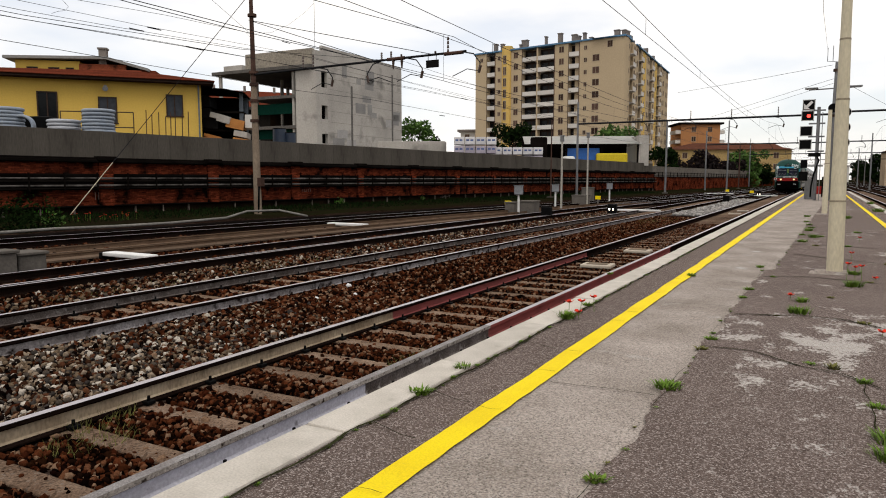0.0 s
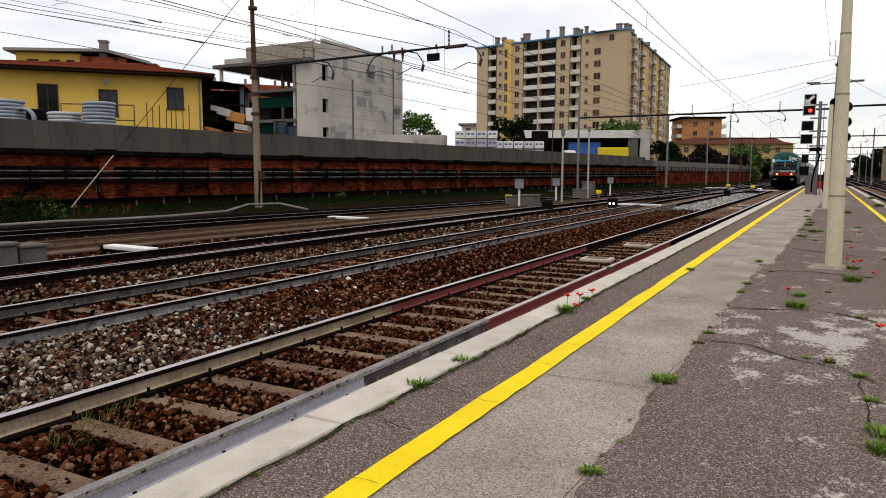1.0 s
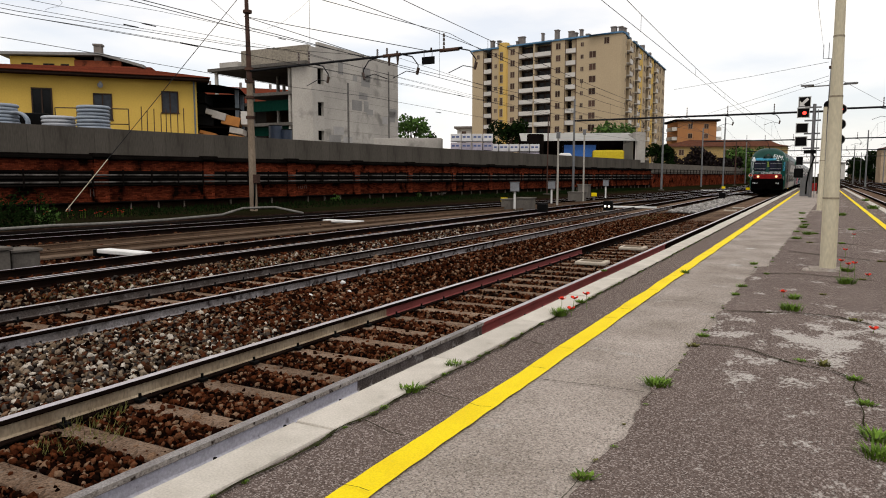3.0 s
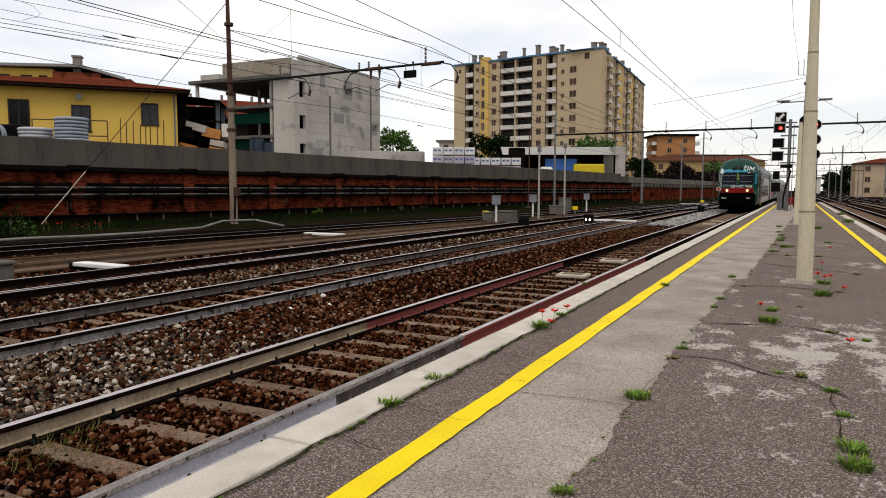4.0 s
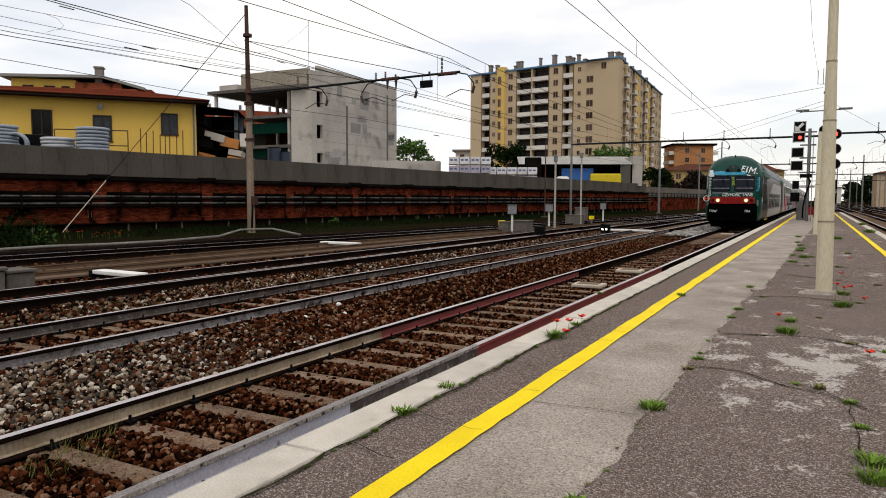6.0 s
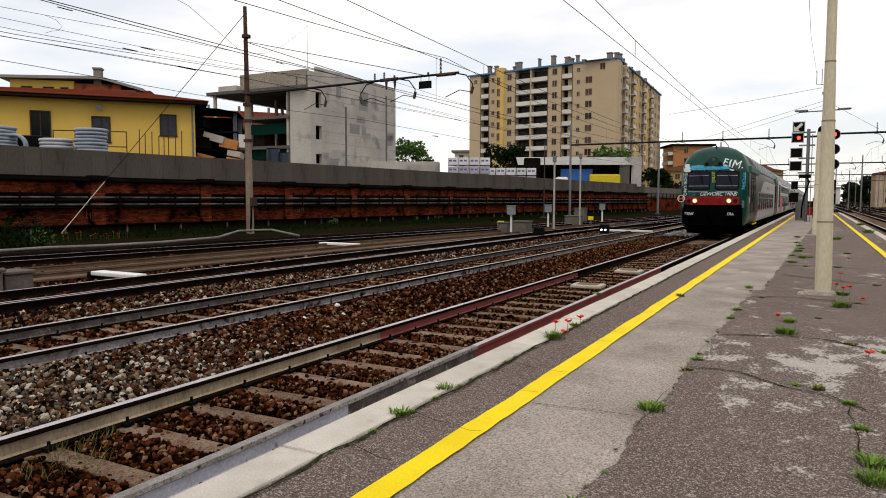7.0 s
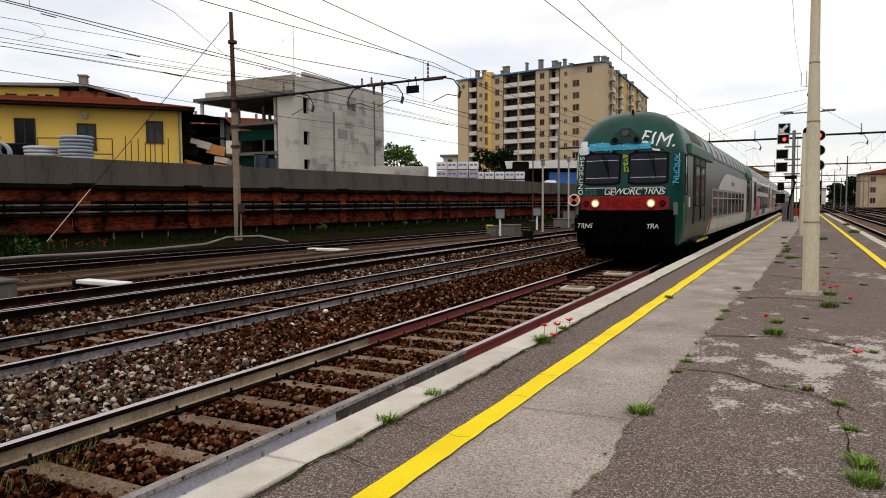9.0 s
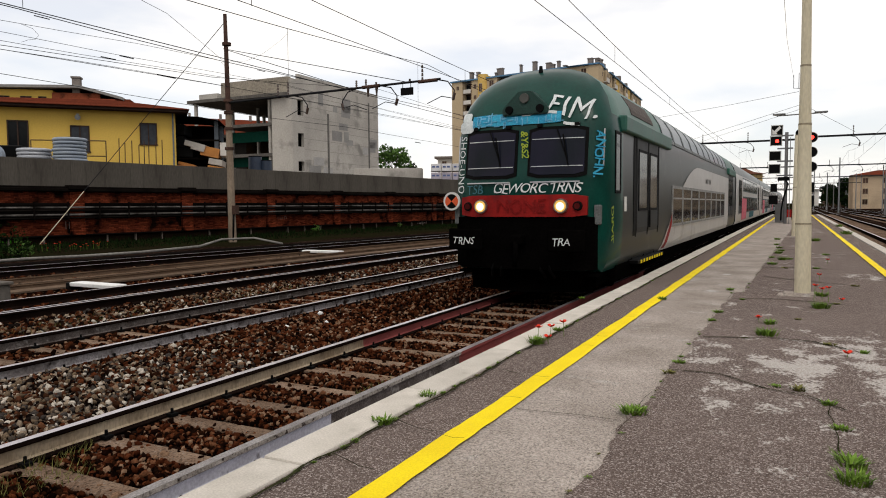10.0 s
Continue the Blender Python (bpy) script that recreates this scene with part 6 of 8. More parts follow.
def catenary(xf, zc=4.85, hi=1.35, low=0.55, y0=-20.0, y1=380.0, droppers=True, r=0.008, zig=0.2, sup=None):
    """A contact wire with its sagging messenger and droppers over one track."""
    line = thing("overhead_line", "dark contact wire and messenger wire over a track", "overhead line", group="overhead lines")
    sup = sup or SUP
    pts, top = [], []
    y = y0
    while y <= y1:
        pts.append((xf(y) + zig * (1 if int((y + 23.2) // 50) % 2 else -1) * math.cos((y + 23.2) / 50 * math.pi), y, zc))
        y += 12.5
    part("contact_wire", tube(B(), pts, r * 0.9, 5), WIREM, line)

    def zm(y):
        k = max(i for i in range(len(sup)) if sup[i] <= y)
        a, b = sup[k], sup[min(k + 1, len(sup) - 1)]
        u = (y - a) / max(b - a, 1)
        return zc + low + (hi - low) * (2 * u - 1) ** 2
    y = y0
    while y <= y1:
        top.append((xf(y), y, zm(y)))
        y += 3.125 if y < 130 else 12.5
    part("messenger_wire", tube(B(), top, r, 5), WIREM, line)
    if droppers:
        y = y0 + 4
        while y < 130:
            part("dropper", rod(B(), (xf(y), y, zc), (xf(y), y, zm(y)), 0.006, 0.006, 4), WIREM, line)
            y += 8.4


catenary(lambda y: T1, 4.82, 1.45, 0.22, zig=0.0, sup=SUP_NEAR)
catenary(lambda y: -8.1, 4.66, 1.2, 0.2, zig=0.08, sup=SUP_NEAR)
catenary(lambda y: -14.2 + 0.02 * max(0.0, y - 30), 5.42, 1.95, 1.1, y1=130, r=0.012, zig=0.1)
for c in (T6, T7):
    catenary(lambda y, c=c: c, 4.9, 1.3, 0.6, y0=5)
# contact wires, messengers and feeders over the sidings
wire("contact_wire", [(-15.5, -20, 4.5), (-15.5, 9.2, 4.79), (-15.5, 15.7, 4.98), (-15.5, 26.8, 5.18), (-15.5, 60, 5.2), (-13.5, 120, 5.1)], 0.008, "contact wire over the siding")
wire("messenger_wire", [(-15.5, -20, 4.7), (-15.5, 9.3, 4.88), (-15.5, 15.7, 5.18), (-16.6, 26.8, 6.5), (-15.5, 40, 5.75), (-14.5, 60, 5.6)], 0.0075, "messenger wire over the siding")
wire("contact_wire", [(-19.2, -20, 4.97), (-19.2, 12, 4.97), (-19.2, 22, 4.93), (-18.6, 27, 4.98), (-18.2, 40, 4.85), (-15, 90, 4.9)], 0.009, "contact wire over the outer siding")
wire("feeder_wire", [(-22, -20, 6.4), (-22.00, 13.12, 6.79), (-22.00, 17.45, 6.86), (-22.00, 22.52, 7.04), (-22.00, 26.14, 7.13), (-21.0, 55, 6.7), (-17, 100, 6.7)], 0.008, "feeder wire over the sidings")
wire("feeder_wire", [(-21.7, -20, 6.2), (-21.70, 12.93, 6.44), (-21.70, 15.89, 6.53), (-21.70, 16.88, 6.57), (-21.70, 22.21, 6.80), (-21.7, 26.8, 7.1), (-20.5, 55, 6.3), (-17, 100, 6.4)], 0.008, "feeder wire over the sidings")
wire("feeder_wire", [(-20.3, -20, 5.2), (-20.30, 12.09, 5.86), (-20.30, 14.71, 5.97), (-20.30, 17.06, 6.04), (-20.30, 20.47, 6.12), (-18.0, 60, 6.1)], 0.0075, "feeder wire over the sidings")
wire("feeder_wire", [(-25.3, -20, 8.6), (-25.30, 16.13, 8.57), (-25.30, 19.71, 8.51), (-25.30, 25.90, 8.50), (-25.30, 33.02, 8.63), (-23.0, 60, 8.4), (-17, 120, 8.3)], 0.017, "thick insulated feeder cable on the masts")
wire("feeder_wire", [(-25.3, -20, 6.5), (-25.30, 15.10, 8.00), (-25.30, 17.88, 8.15), (-25.30, 21.28, 8.36), (-25.30, 25.90, 8.50)], 0.009, "feeder wire running up to the mast")
wire("cross_wire", [(-25.7, 26.8, 8.6), (-17.50, 15.88, 7.34), (-9.0, -4.0, 6.6)], 0.0075, "slack wire running out from the mast")
wire("jumper_wire", [(-22.00, 14.10, 7.17), (-22.00, 14.47, 7.11), (-22.00, 14.67, 6.94), (-22.00, 14.55, 6.79), (-22.00, 14.29, 6.71), (-22.00, 14.08, 6.60)], 0.006, "small slack jumper loop between two feeders")
wire("jumper_wire", [(-22.62, 28.00, 9.96), (-23.17, 28.00, 9.60), (-24.27, 28.00, 9.10), (-25.41, 28.00, 8.84), (-27.16, 28.00, 8.95), (-25.62, 26.85, 8.35)], 0.006, "slack looped jumper wire beside the mast")
for xa, ya, za in ((-22.0, 10.6, 6.62), (-22.0, 18.0, 6.85), (-25.3, 17.0, 8.47), (-21.7, 17.0, 6.60), (-15.5, 14.0, 4.93), (-25.3, 29.0, 8.5), (-15.5, 30.5, 5.18), (-19.2, 35.0, 4.90)):
    tagged(part("wire_clamp", rod(B(), (xa, ya - 0.3, za), (xa, ya + 0.3, za), 0.022, 0.022, 6), WIREM), "dark clamp on an overhead wire", "wire clamp", "wire clamps")
wire("span_wire", [(-0.25, 50.5, 9.3), (-0.30, 25.00, 6.46), (-0.27, 18.00, 5.90), (-0.22, 10.00, 4.63)], 0.006, "thin wire running back from the lamp mast's antenna")


wire("span_wire", [(-11.41, 62.59, 8.67), (-4.79, 55.89, 8.51), (0.07, 50.52, 8.41)], 0.012, "span wire to the platform lamp mast")
wire("span_wire", [(-11.06, 80.00, 7.96), (0.13, 50.55, 7.56)], 0.012, "span wire to the platform lamp mast")
wire("span_wire", [(-10.78, 83.59, 7.91), (0.13, 50.55, 7.28)], 0.010, "span wire to the platform lamp mast")
wire("span_wire", [(0.38, 50.69, 7.56), (4.54, 71.32, 7.50)], 0.012, "span wire from the lamp mast across the tracks")
# beams across the tracks
def gantry(y, x0, x1, z, regs, sag=0.0):
    t = thing("catenary_gantry", "steel gantry beam across the tracks on thin masts", "gantry", pose(0, y, 0), group="gantries")
    part("beam", rod(B(), (x0, 0, z), (x1, 0, z), 0.09, 0.09, 8), WIREM, t)
    for x in (x0, x1):
        part("mast", rod(B(), (x, 0, -0.5), (x, 0, z + 2.2), 0.13, 0.10, 10), GALV, t)
    for x in regs:
        stand_insulator(t, x, 0, z + 0.08, 0.8)
        registration(t, x - 0.3, 0, z - 0.05, 1)


gantry(70, -22.54, 0.4, 6.95, (-16, -11.5, -7.9, -4.0))
gantry(71, 0.42, 18.0, 7.2, (4.4, 8.2))
gantry(119, -17.0, 0.4, 6.8, (-10.5, -7.9, -4.0))
gantry(120, 0.44, 20.0, 6.9, (4.4, 8.2, 12))
gantry(170, -15.0, 16.0, 6.8, (-7.9, -4.0, 4.4, 8.2))
gantry(225, -14.0, 16.0, 6.8, (-7.9, -4.0, 4.4, 8.2))
gantry(290, -14.0, 16.0, 6.8, (-7.9, -4.0, 4.4, 8.2))


def thin_mast(x, y, top, r, label, mat):
    t = thing("yard_mast", label, "mast", pose(x, y, 0), group="yard masts")
    part("shaft", rod(B(), (0, 0, -0.5), (0.03, 0, top), r, r * 0.7, 10), mat, t)
    part("top_cap", rod(B(), (0.03, 0, top), (0.03, 0, top + 0.08), r * 0.9, r * 0.5, 10), mat, t)
    part("base_block", box(B(), -0.3, 0.3, -0.3, 0.3, -0.6, -0.32, 0.03), GREYCONC, t)
    return t


RMAST = "thin rusty catenary mast in the yard"
thin_mast(-22.90, 63.19, 6.79, 0.07, RMAST, MASTM)
thin_mast(-17.80, 91.22, 8.61, 0.14, "pale thin catenary mast in the yard", GALV)
thin_mast(-13.08, 113.31, 10.02, 0.13, "pale thin catenary mast in the yard", GALV)
thin_mast(-14.25, 141.35, 7.88, 0.12, RMAST, MASTM)
for px_x, px_y, h in ((3.0, 150, 8), (6.2, 130, 8.5), (10.2, 105, 8.2), (14.5, 140, 8), (6.2, 180, 8), (12.5, 190, 8), (18, 165, 8), (2.2, 210, 8), (9.8, 235, 8)):
    thin_mast(px_x, px_y, h, 0.13, "pale catenary mast beyond the platform", GALV)


def flood_post(x, y, top):
    t = thing("yard_lamp_post", "white painted lamp post with a small floodlight", "lamp post", pose(x, y, 0), group="yard lamp posts")
    part("shaft", rod(B(), (0, 0, -0.5), (0, 0, top), 0.065, 0.05, 12), material("cream_white_post", (0.44, 0.41, 0.36), rough=0.6), t)
    bm = B()
    box(bm, -0.10, 0.10, -0.09, 0.09, top, top + 0.30, 0.03)
    box(bm, -0.14, 0.14, -0.12, 0.12, top + 0.30, top + 0.36, 0.02)
    part("floodlight", bm, GALV, t)


flood_post(-13.25, 38.35, 3.45)
flood_post(-14.2, 46.4, 4.1)


# ---------- platform poles, lamps and signals ----------
def platform_pole(x, y, lean, secs):
    """A cream pole of stepped tube lengths; secs gives (height, radius) from the foot up."""
    t = thing("platform_pole", "cream painted steel pole standing on the platform", "pole", pose(x, y, 0.0), group="platform poles")
    for (z0, a), (z1, b) in zip(secs[:-1], secs[1:]):
        part("shaft", rod(B(), (lean * z0, 0, z0), (lean * z1, 0, z1), a, b * 1.04, 24), POLE, t)
        part("weld_rim", rod(B(), (lean * z1, 0, z1 - 0.012), (lean * z1, 0, z1 + 0.012), b * 1.07, b * 1.07, 24), POLEDIRT, t)
    bm = B()
    box(bm, -0.24, 0.17, -0.16, 0.18, 0.0, 0.05, 0.02)
    box(bm, -0.30, 0.10, -0.24, 0.05, 0.0, 0.035, 0.015)
    for v in bm.verts:
        v.co += 0.035 * noise.noise_vector(v.co * 7 + Vector((x, 0, 0))) * Vector((1, 1, 0.2))
    part("footing", bm, CONCRETE, t, "broken concrete footing")
    return t


POLEDIRT = material("dirty_cream_rim", (0.34, 0.29, 0.21), rough=0.7)
platform_pole(0.172, 11.05, -0.0075, [(0.0, 0.104), (1.02, 0.098), (2.40, 0.080), (3.2, 0.066), (6.4, 0.045)])
platform_pole(0.025, 29.6, 0.003, [(0.0, 0.098), (1.9, 0.086), (3.85, 0.062)])

lm = thing("platform_lamp_mast", "grey mast with two lamp arms and a loudspeaker", "lamp mast", pose(0.16, 50.57, 0))
part("shaft", rod(B(), (0, 0, 0), (0.12, 0, 8.6), 0.14, 0.08, 12), GALV, lm)
part("arm", rod(B(), (-1.35, 0, 6.95), (1.5, 0, 7.0), 0.04, 0.04, 8), GALV, lm)
for s in (-1, 1):
    bm = B()
    box(bm, s * 1.2 - 0.38, s * 1.2 + 0.38, -0.15, 0.15, 6.99, 7.09, 0.04)
    lamp = part("lamp_head", bm, GALV, lm)
    part("diffuser", box(B(), s * 1.2 - 0.28, s * 1.2 + 0.28, -0.11, 0.11, 6.965, 6.995, 0.01), WHITEP, lamp)
part("loudspeaker", rod(B(), (0.05, -0.12, 5.75), (0.05, -0.5, 5.72), 0.12, 0.28, 18), BLACK, lm)
part("antenna", tube(B(), [(0.1, 0, 8.6), (-0.4, 0, 8.65), (-0.4, 0, 9.5)], 0.02), GALV, lm)
part("antenna", rod(B(), (-0.1, 0, 8.6), (-0.1, 0, 9.6), 0.02, 0.02, 6), GALV, lm)
for z in (5.2, 8.0):
    part("collar", rod(B(), (0.1, 0, z), (0.1, 0, z + 0.16), 0.16, 0.16, 12), MASTM, lm)

REDLED = material("red_signal_light", (1.0, 0.03, 0.02), rough=0.4, amount=0, grain=0, bump=0, emit=5.0)
SIGW = material("white_signal_rim", (0.62, 0.62, 0.60), rough=0.6)


def square_signal():
    t = thing("railway_signal", "signal post with square black heads, red lit, and a white arrow", "railway signal", pose(-0.77, 49.26, 0))
    part("post", rod(B(), (0.22, 0, 0), (0.22, 0, 5.75), 0.10, 0.10, 12), GALV, t)
    part("ladder", box(B(), 0.42, 0.46, -0.2, 0.2, 0.0, 5.4), GALV, t)
    for z in (5.5, 4.7, 3.9, 3.0, 2.1):
        part("bracket", box(B(), -0.3, 0.6, -0.06, 0.06, z, z + 0.09), GALV, t)
    c = -0.38
    for z0, z1, w, dx in ((5.56, 6.22, 0.62, 0.04), (4.92, 5.54, 0.62, 0.0), (3.98, 4.60, 0.62, -0.04), (3.16, 3.78, 0.62, -0.06), (2.0, 2.55, 0.38, -0.08), (1.2, 1.82, 0.52, -0.10)):
        bm = B()
        box(bm, c + dx - w / 2, c + dx + w / 2, -0.10, 0.18, z0 + 0.02, z1 - 0.02, 0.02)
        head = part("signal_head", bm, BLACK, t)
        if z0 > 3:
            bm = B()
            for a in ((c + dx - w / 2 - 0.04, c + dx + w / 2 + 0.04, z1 - 0.04, z1), (c + dx - w / 2 - 0.04, c + dx + w / 2 + 0.04, z0, z0 + 0.04), (c + dx - w / 2 - 0.04, c + dx - w / 2, z0, z1), (c + dx + w / 2, c + dx + w / 2 + 0.04, z0, z1)):
                box(bm, a[0], a[1], -0.11, 0.0, a[2], a[3])
            part("rim", bm, SIGW, head)
        if 4.8 < z0 < 5:
            part("lit_lens", rod(B(), (c + 0.06, -0.14, 5.21), (c + 0.06, -0.16, 5.21), 0.105, 0.105, 16), REDLED, head, "red lit signal lens")
        if z0 > 5.5:
            bm = B()
            pts = [(-0.34, -0.30), (-0.34, 0.10), (-0.20, -0.04), (0.16, 0.30), (0.30, 0.16), (-0.06, -0.18), (0.06, -0.30)]
            fr = [bm.verts.new((c + dx + x * 0.8, -0.125, 5.89 + z * 0.85)) for x, z in pts]
            bm.faces.new(fr)
            r = bmesh.ops.extrude_face_region(bm, geom=bm.faces[:])
            for v in [g for g in r["geom"] if isinstance(g, bmesh.types.BMVert)]:
                v.co.y += 0.02
            part("arrow", bm, WHITEP, head, "white arrow plate")
    part("cable", tube(B(), [(0.1, -0.1, 2.9), (0.36, -0.15, 2.5), (0.1, -0.14, 1.6), (0.0, -0.12, 0.9), (-0.02, -0.1, 0.2)], 0.05), BLACK, t)
    part("relay_box", box(B(), -0.25, 0.45, -0.15, 0.2, 2.72, 2.95, 0.03), BLACK, t)


def round_signal():
    t = thing("railway_signal", "signal post with round black heads, the top one red", "railway signal", pose(0.60, 47.94, 0))
    part("post", rod(B(), (-0.1, 0.1, 0), (-0.1, 0.1, 5.6), 0.10, 0.10, 12), GALV, t)
    for z in (5.25, 4.37, 3.48):
        bm = B()
        rod(bm, (0.24, -0.05, z), (0.24, 0.1, z), 0.31, 0.31, 28)
        head = part("signal_head", bm, BLACK, t)
        part("bracket", box(B(), -0.1, 0.2, 0.02, 0.1, z - 0.05, z + 0.05), GALV, head)
        part("rim", tube(B(), [(0.24 + 0.31 * math.cos(a), -0.06, z + 0.31 * math.sin(a)) for a in np.linspace(0, 6.28, 25)], 0.016, 5), SIGW, head)
        if z > 5:
            part("lit_lens", rod(B(), (0.22, -0.06, z), (0.22, -0.08, z), 0.13, 0.13, 16), REDLED, head, "red lit signal lens")
    for z0, z1 in ((1.95, 2.55), (1.1, 1.75)):
        part("signal_head", box(B(), -0.02, 0.42, -0.1, 0.18, z0, z1, 0.02), BLACK, t)
    for z in (2.95, 1.85):
        part("bracket", box(B(), -0.1, 0.35, -0.04, 0.06, z - 0.04, z + 0.04), GALV, t)
    part("cable", tube(B(), [(-0.1, -0.05, 3.0), (0.05, -0.1, 2.4), (-0.12, -0.1, 1.2), (-0.1, -0.05, 0.3)], 0.05), BLACK, t)


square_signal()
round_signal()
tagged(part("relay_cabinet", box(B(), -0.35, 0.35, -0.3, 0.3, 0, 1.35, 0.03), GALV, m=pose(-0.85, 52.31, 0.0)), "grey relay cabinet on the platform", "cabinet")
tagged(part("relay_cabinet", box(B(), -0.4, 0.4, -0.3, 0.3, 0, 1.5, 0.03), COPING, m=pose(0.16, 59.74, 0.0)), "dark relay cabinet at the platform's far end", "cabinet")
tagged(part("red_barrier", box(B(), -0.6, 0.6, -0.05, 0.05, 0.0, 0.7, 0.02), TRED, m=pose(-0.65, 70.77, 0.0)), "red and white barrier board at the platform's end", "barrier")


# ---------- small yard equipment ----------
def box_on_post(x, y):
    t = thing("signal_box_on_post", "grey signal cable box on a white post", "cable box", pose(x, y, -0.45), group="cable boxes")
    part("post", rod(B(), (0, 0, 0), (0, 0, 1.05), 0.06, 0.055, 10), WHITEP, t)
    part("box", box(B(), -0.20, 0.20, -0.13, 0.13, 1.0, 1.45, 0.03), material("pale_grey_box", (0.26, 0.27, 0.29), rough=0.6), t)
    part("lid", box(B(), -0.22, 0.22, -0.15, 0.15, 1.45, 1.48, 0.005), GALV, t)
    part("base_block", box(B(), -0.25, 0.25, -0.25, 0.25, -0.1, 0.08, 0.02), GREYCONC, t)


box_on_post(-13.5, 32.6)
box_on_post(-14.4, 40.6)
box_on_post(-14.6, 53.5)
PALEBIN = material("pale_concrete_pit", (0.15, 0.135, 0.12), rough=0.9, scale=2, fine=20, grain=0.15)


def pit(x, y, w, h):
    t = thing("cable_pit", "pale concrete cable pit beside the track", "cable pit", pose(x, y, -0.5), group="cable pits")
    part("body", box(B(), -w / 2, w / 2, -w / 2, w / 2, 0, h - 0.06, 0.03), PALEBIN, t)
    part("cover", box(B(), -w / 2 - 0.04, w / 2 + 0.04, -w / 2 - 0.04, w / 2 + 0.04, h - 0.06, h, 0.015), PALEBIN, t)


pit(-14.72, 34.56, 0.55, 0.62)
pit(-13.44, 33.85, 0.85, 0.72)
pit(-14.74, 46.77, 1.0, 0.75)
pit(-16.10, 52.81, 0.8, 1.2)
pit(-13.67, 7.93, 0.55, 0.42)
pit(-13.50, 7.38, 0.4, 0.5)


def marker(x, y, h=0.45):
    t = thing("yellow_marker", "small yellow marker plate on a short post", "marker", pose(x, y, -0.5), group="yellow markers")
    part("plate", box(B(), -0.19, 0.19, -0.03, 0.03, h - 0.05, h + 0.2, 0.01), YELLOW, t)
    part("post", box(B(), -0.06, 0.06, -0.02, 0.06, 0, h, 0.01), PALEBIN, t)


for x, y in ((-15.14, 35.07), (-14.02, 48.40), (-9.76, 85.43), (-6.59, 78.23)):
    marker(x, y)

WBOARD = material("bright_white_cover", (0.78, 0.77, 0.76), (0.66, 0.65, 0.63), rough=0.7, scale=1.5, fine=20, grain=0.06, bump=0.08)


def white_board(x, y, length, turn=0.0):
    t = thing("switch_rod_cover", "white painted cover over a switch rod", "switch cover", pose(x, y, RAIL - 0.07, 0, 0, turn), group="white switch covers")
    part("cover", box(B(), -length / 2, length / 2, -0.16, 0.16, 0, 0.09, 0.02), WBOARD, t)
    part("end_block", box(B(), -length / 2 - 0.12, -length / 2, -0.17, 0.17, -0.14, 0.08, 0.02), BLACK, t)


white_board(-13.3, 10.0, 1.5, -2)
white_board(-15.4, 20.8, 1.7, -2)
white_board(-8.87, 37.79, 2.6, -4)
white_board(-10.86, 86.96, 3.2, -6)
white_board(-5.22, 77.45, 2.2, -3)


def dwarf_signal(x, y, lit):
    t = thing("dwarf_signal", "low black dwarf signal, lit white" if lit else "low black dwarf signal seen from behind", "dwarf signal", pose(x, y, -0.5, 0, 0, -8) @ Matrix.Scale(0.7, 4))
    part("housing", box(B(), -0.34, 0.34, -0.16, 0.2, 0.12, 0.8, 0.05), BLACK, t)
    part("foot", box(B(), -0.2, 0.2, -0.1, 0.15, 0, 0.14, 0.02), GALV, t)
    if lit:
        for s in (-1, 1):
            part("lit_lens", rod(B(), (s * 0.15, -0.17, 0.42), (s * 0.15, -0.19, 0.42), 0.07, 0.07, 14), material("white_signal_light", (1.0, 0.9, 0.75), rough=0.4, amount=0, grain=0, bump=0, emit=4.0), t, "white lit lens")


dwarf_signal(-9.49, 35.34, True)
dwarf_signal(-11.15, 30.27, False)
dwarf_signal(-6.68, 57.96, False)
dwarf_signal(-5.93, 78.59, True)

SLAB = material("pale_concrete_slab", (0.52, 0.46, 0.38), (0.42, 0.36, 0.29), rough=0.9, scale=4, fine=60, grain=0.15, bump=0.2)
for x, y, w in ((-4.0, 13.9, 0.62), (-3.95, 17.2, 0.62), (-4.0, 38.5, 0.6), (-3.95, 42.0, 0.6)):
    t = thing("track_balise", "pale concrete slab lying between the rails", "slab", pose(x, y, -0.47, 0, 0, 2), group="slabs between the rails")
    part("slab", box(B(), -w / 2, w / 2, -0.24, 0.24, 0, 0.07, 0.02), SLAB, t)
    part("recess", box(B(), -w / 2 + 0.1, w / 2 - 0.1, -0.16, 0.16, 0.07, 0.078), material("brown_slab_recess", (0.2, 0.16, 0.12), rough=0.9), t)

# grey conduit along the siding
bm = B()
path = [(-27.5, -6, -0.38), (-22.80, 12.50, -0.36), (-22.94, 14.44, -0.36), (-22.27, 16.11, -0.36), (-21.82, 18.19, -0.34), (-22.02, 21.24, -0.30), (-24.1, 24.6, -0.20), (-22.9, 25.5, -0.16), (-21.3, 25.6, -0.40)]
tube(bm, path, 0.052, 10)
for p in path:
    bmesh.ops.create_icosphere(bm, subdivisions=1, radius=0.053, matrix=Matrix.Translation(p))
tagged(part("cable_conduit", bm, material("pale_grey_conduit", (0.24, 0.23, 0.21), (0.14, 0.13, 0.12), rough=0.8, scale=1, fine=12, grain=0.2)), "pale grey cable conduit lying along the siding", "conduit")
bm = B()
for k in range(3):
    tube(bm, [(t5_x(y) - 3.0 + 0.25 * k + 0.15 * math.sin(y * 0.5 + k), y, -0.43) for y in range(-4, 45, 3)], 0.05, 6)
tagged(part("cable_run", bm, COPING), "dark cables lying beside the outer siding", "cables", kind="stuff")
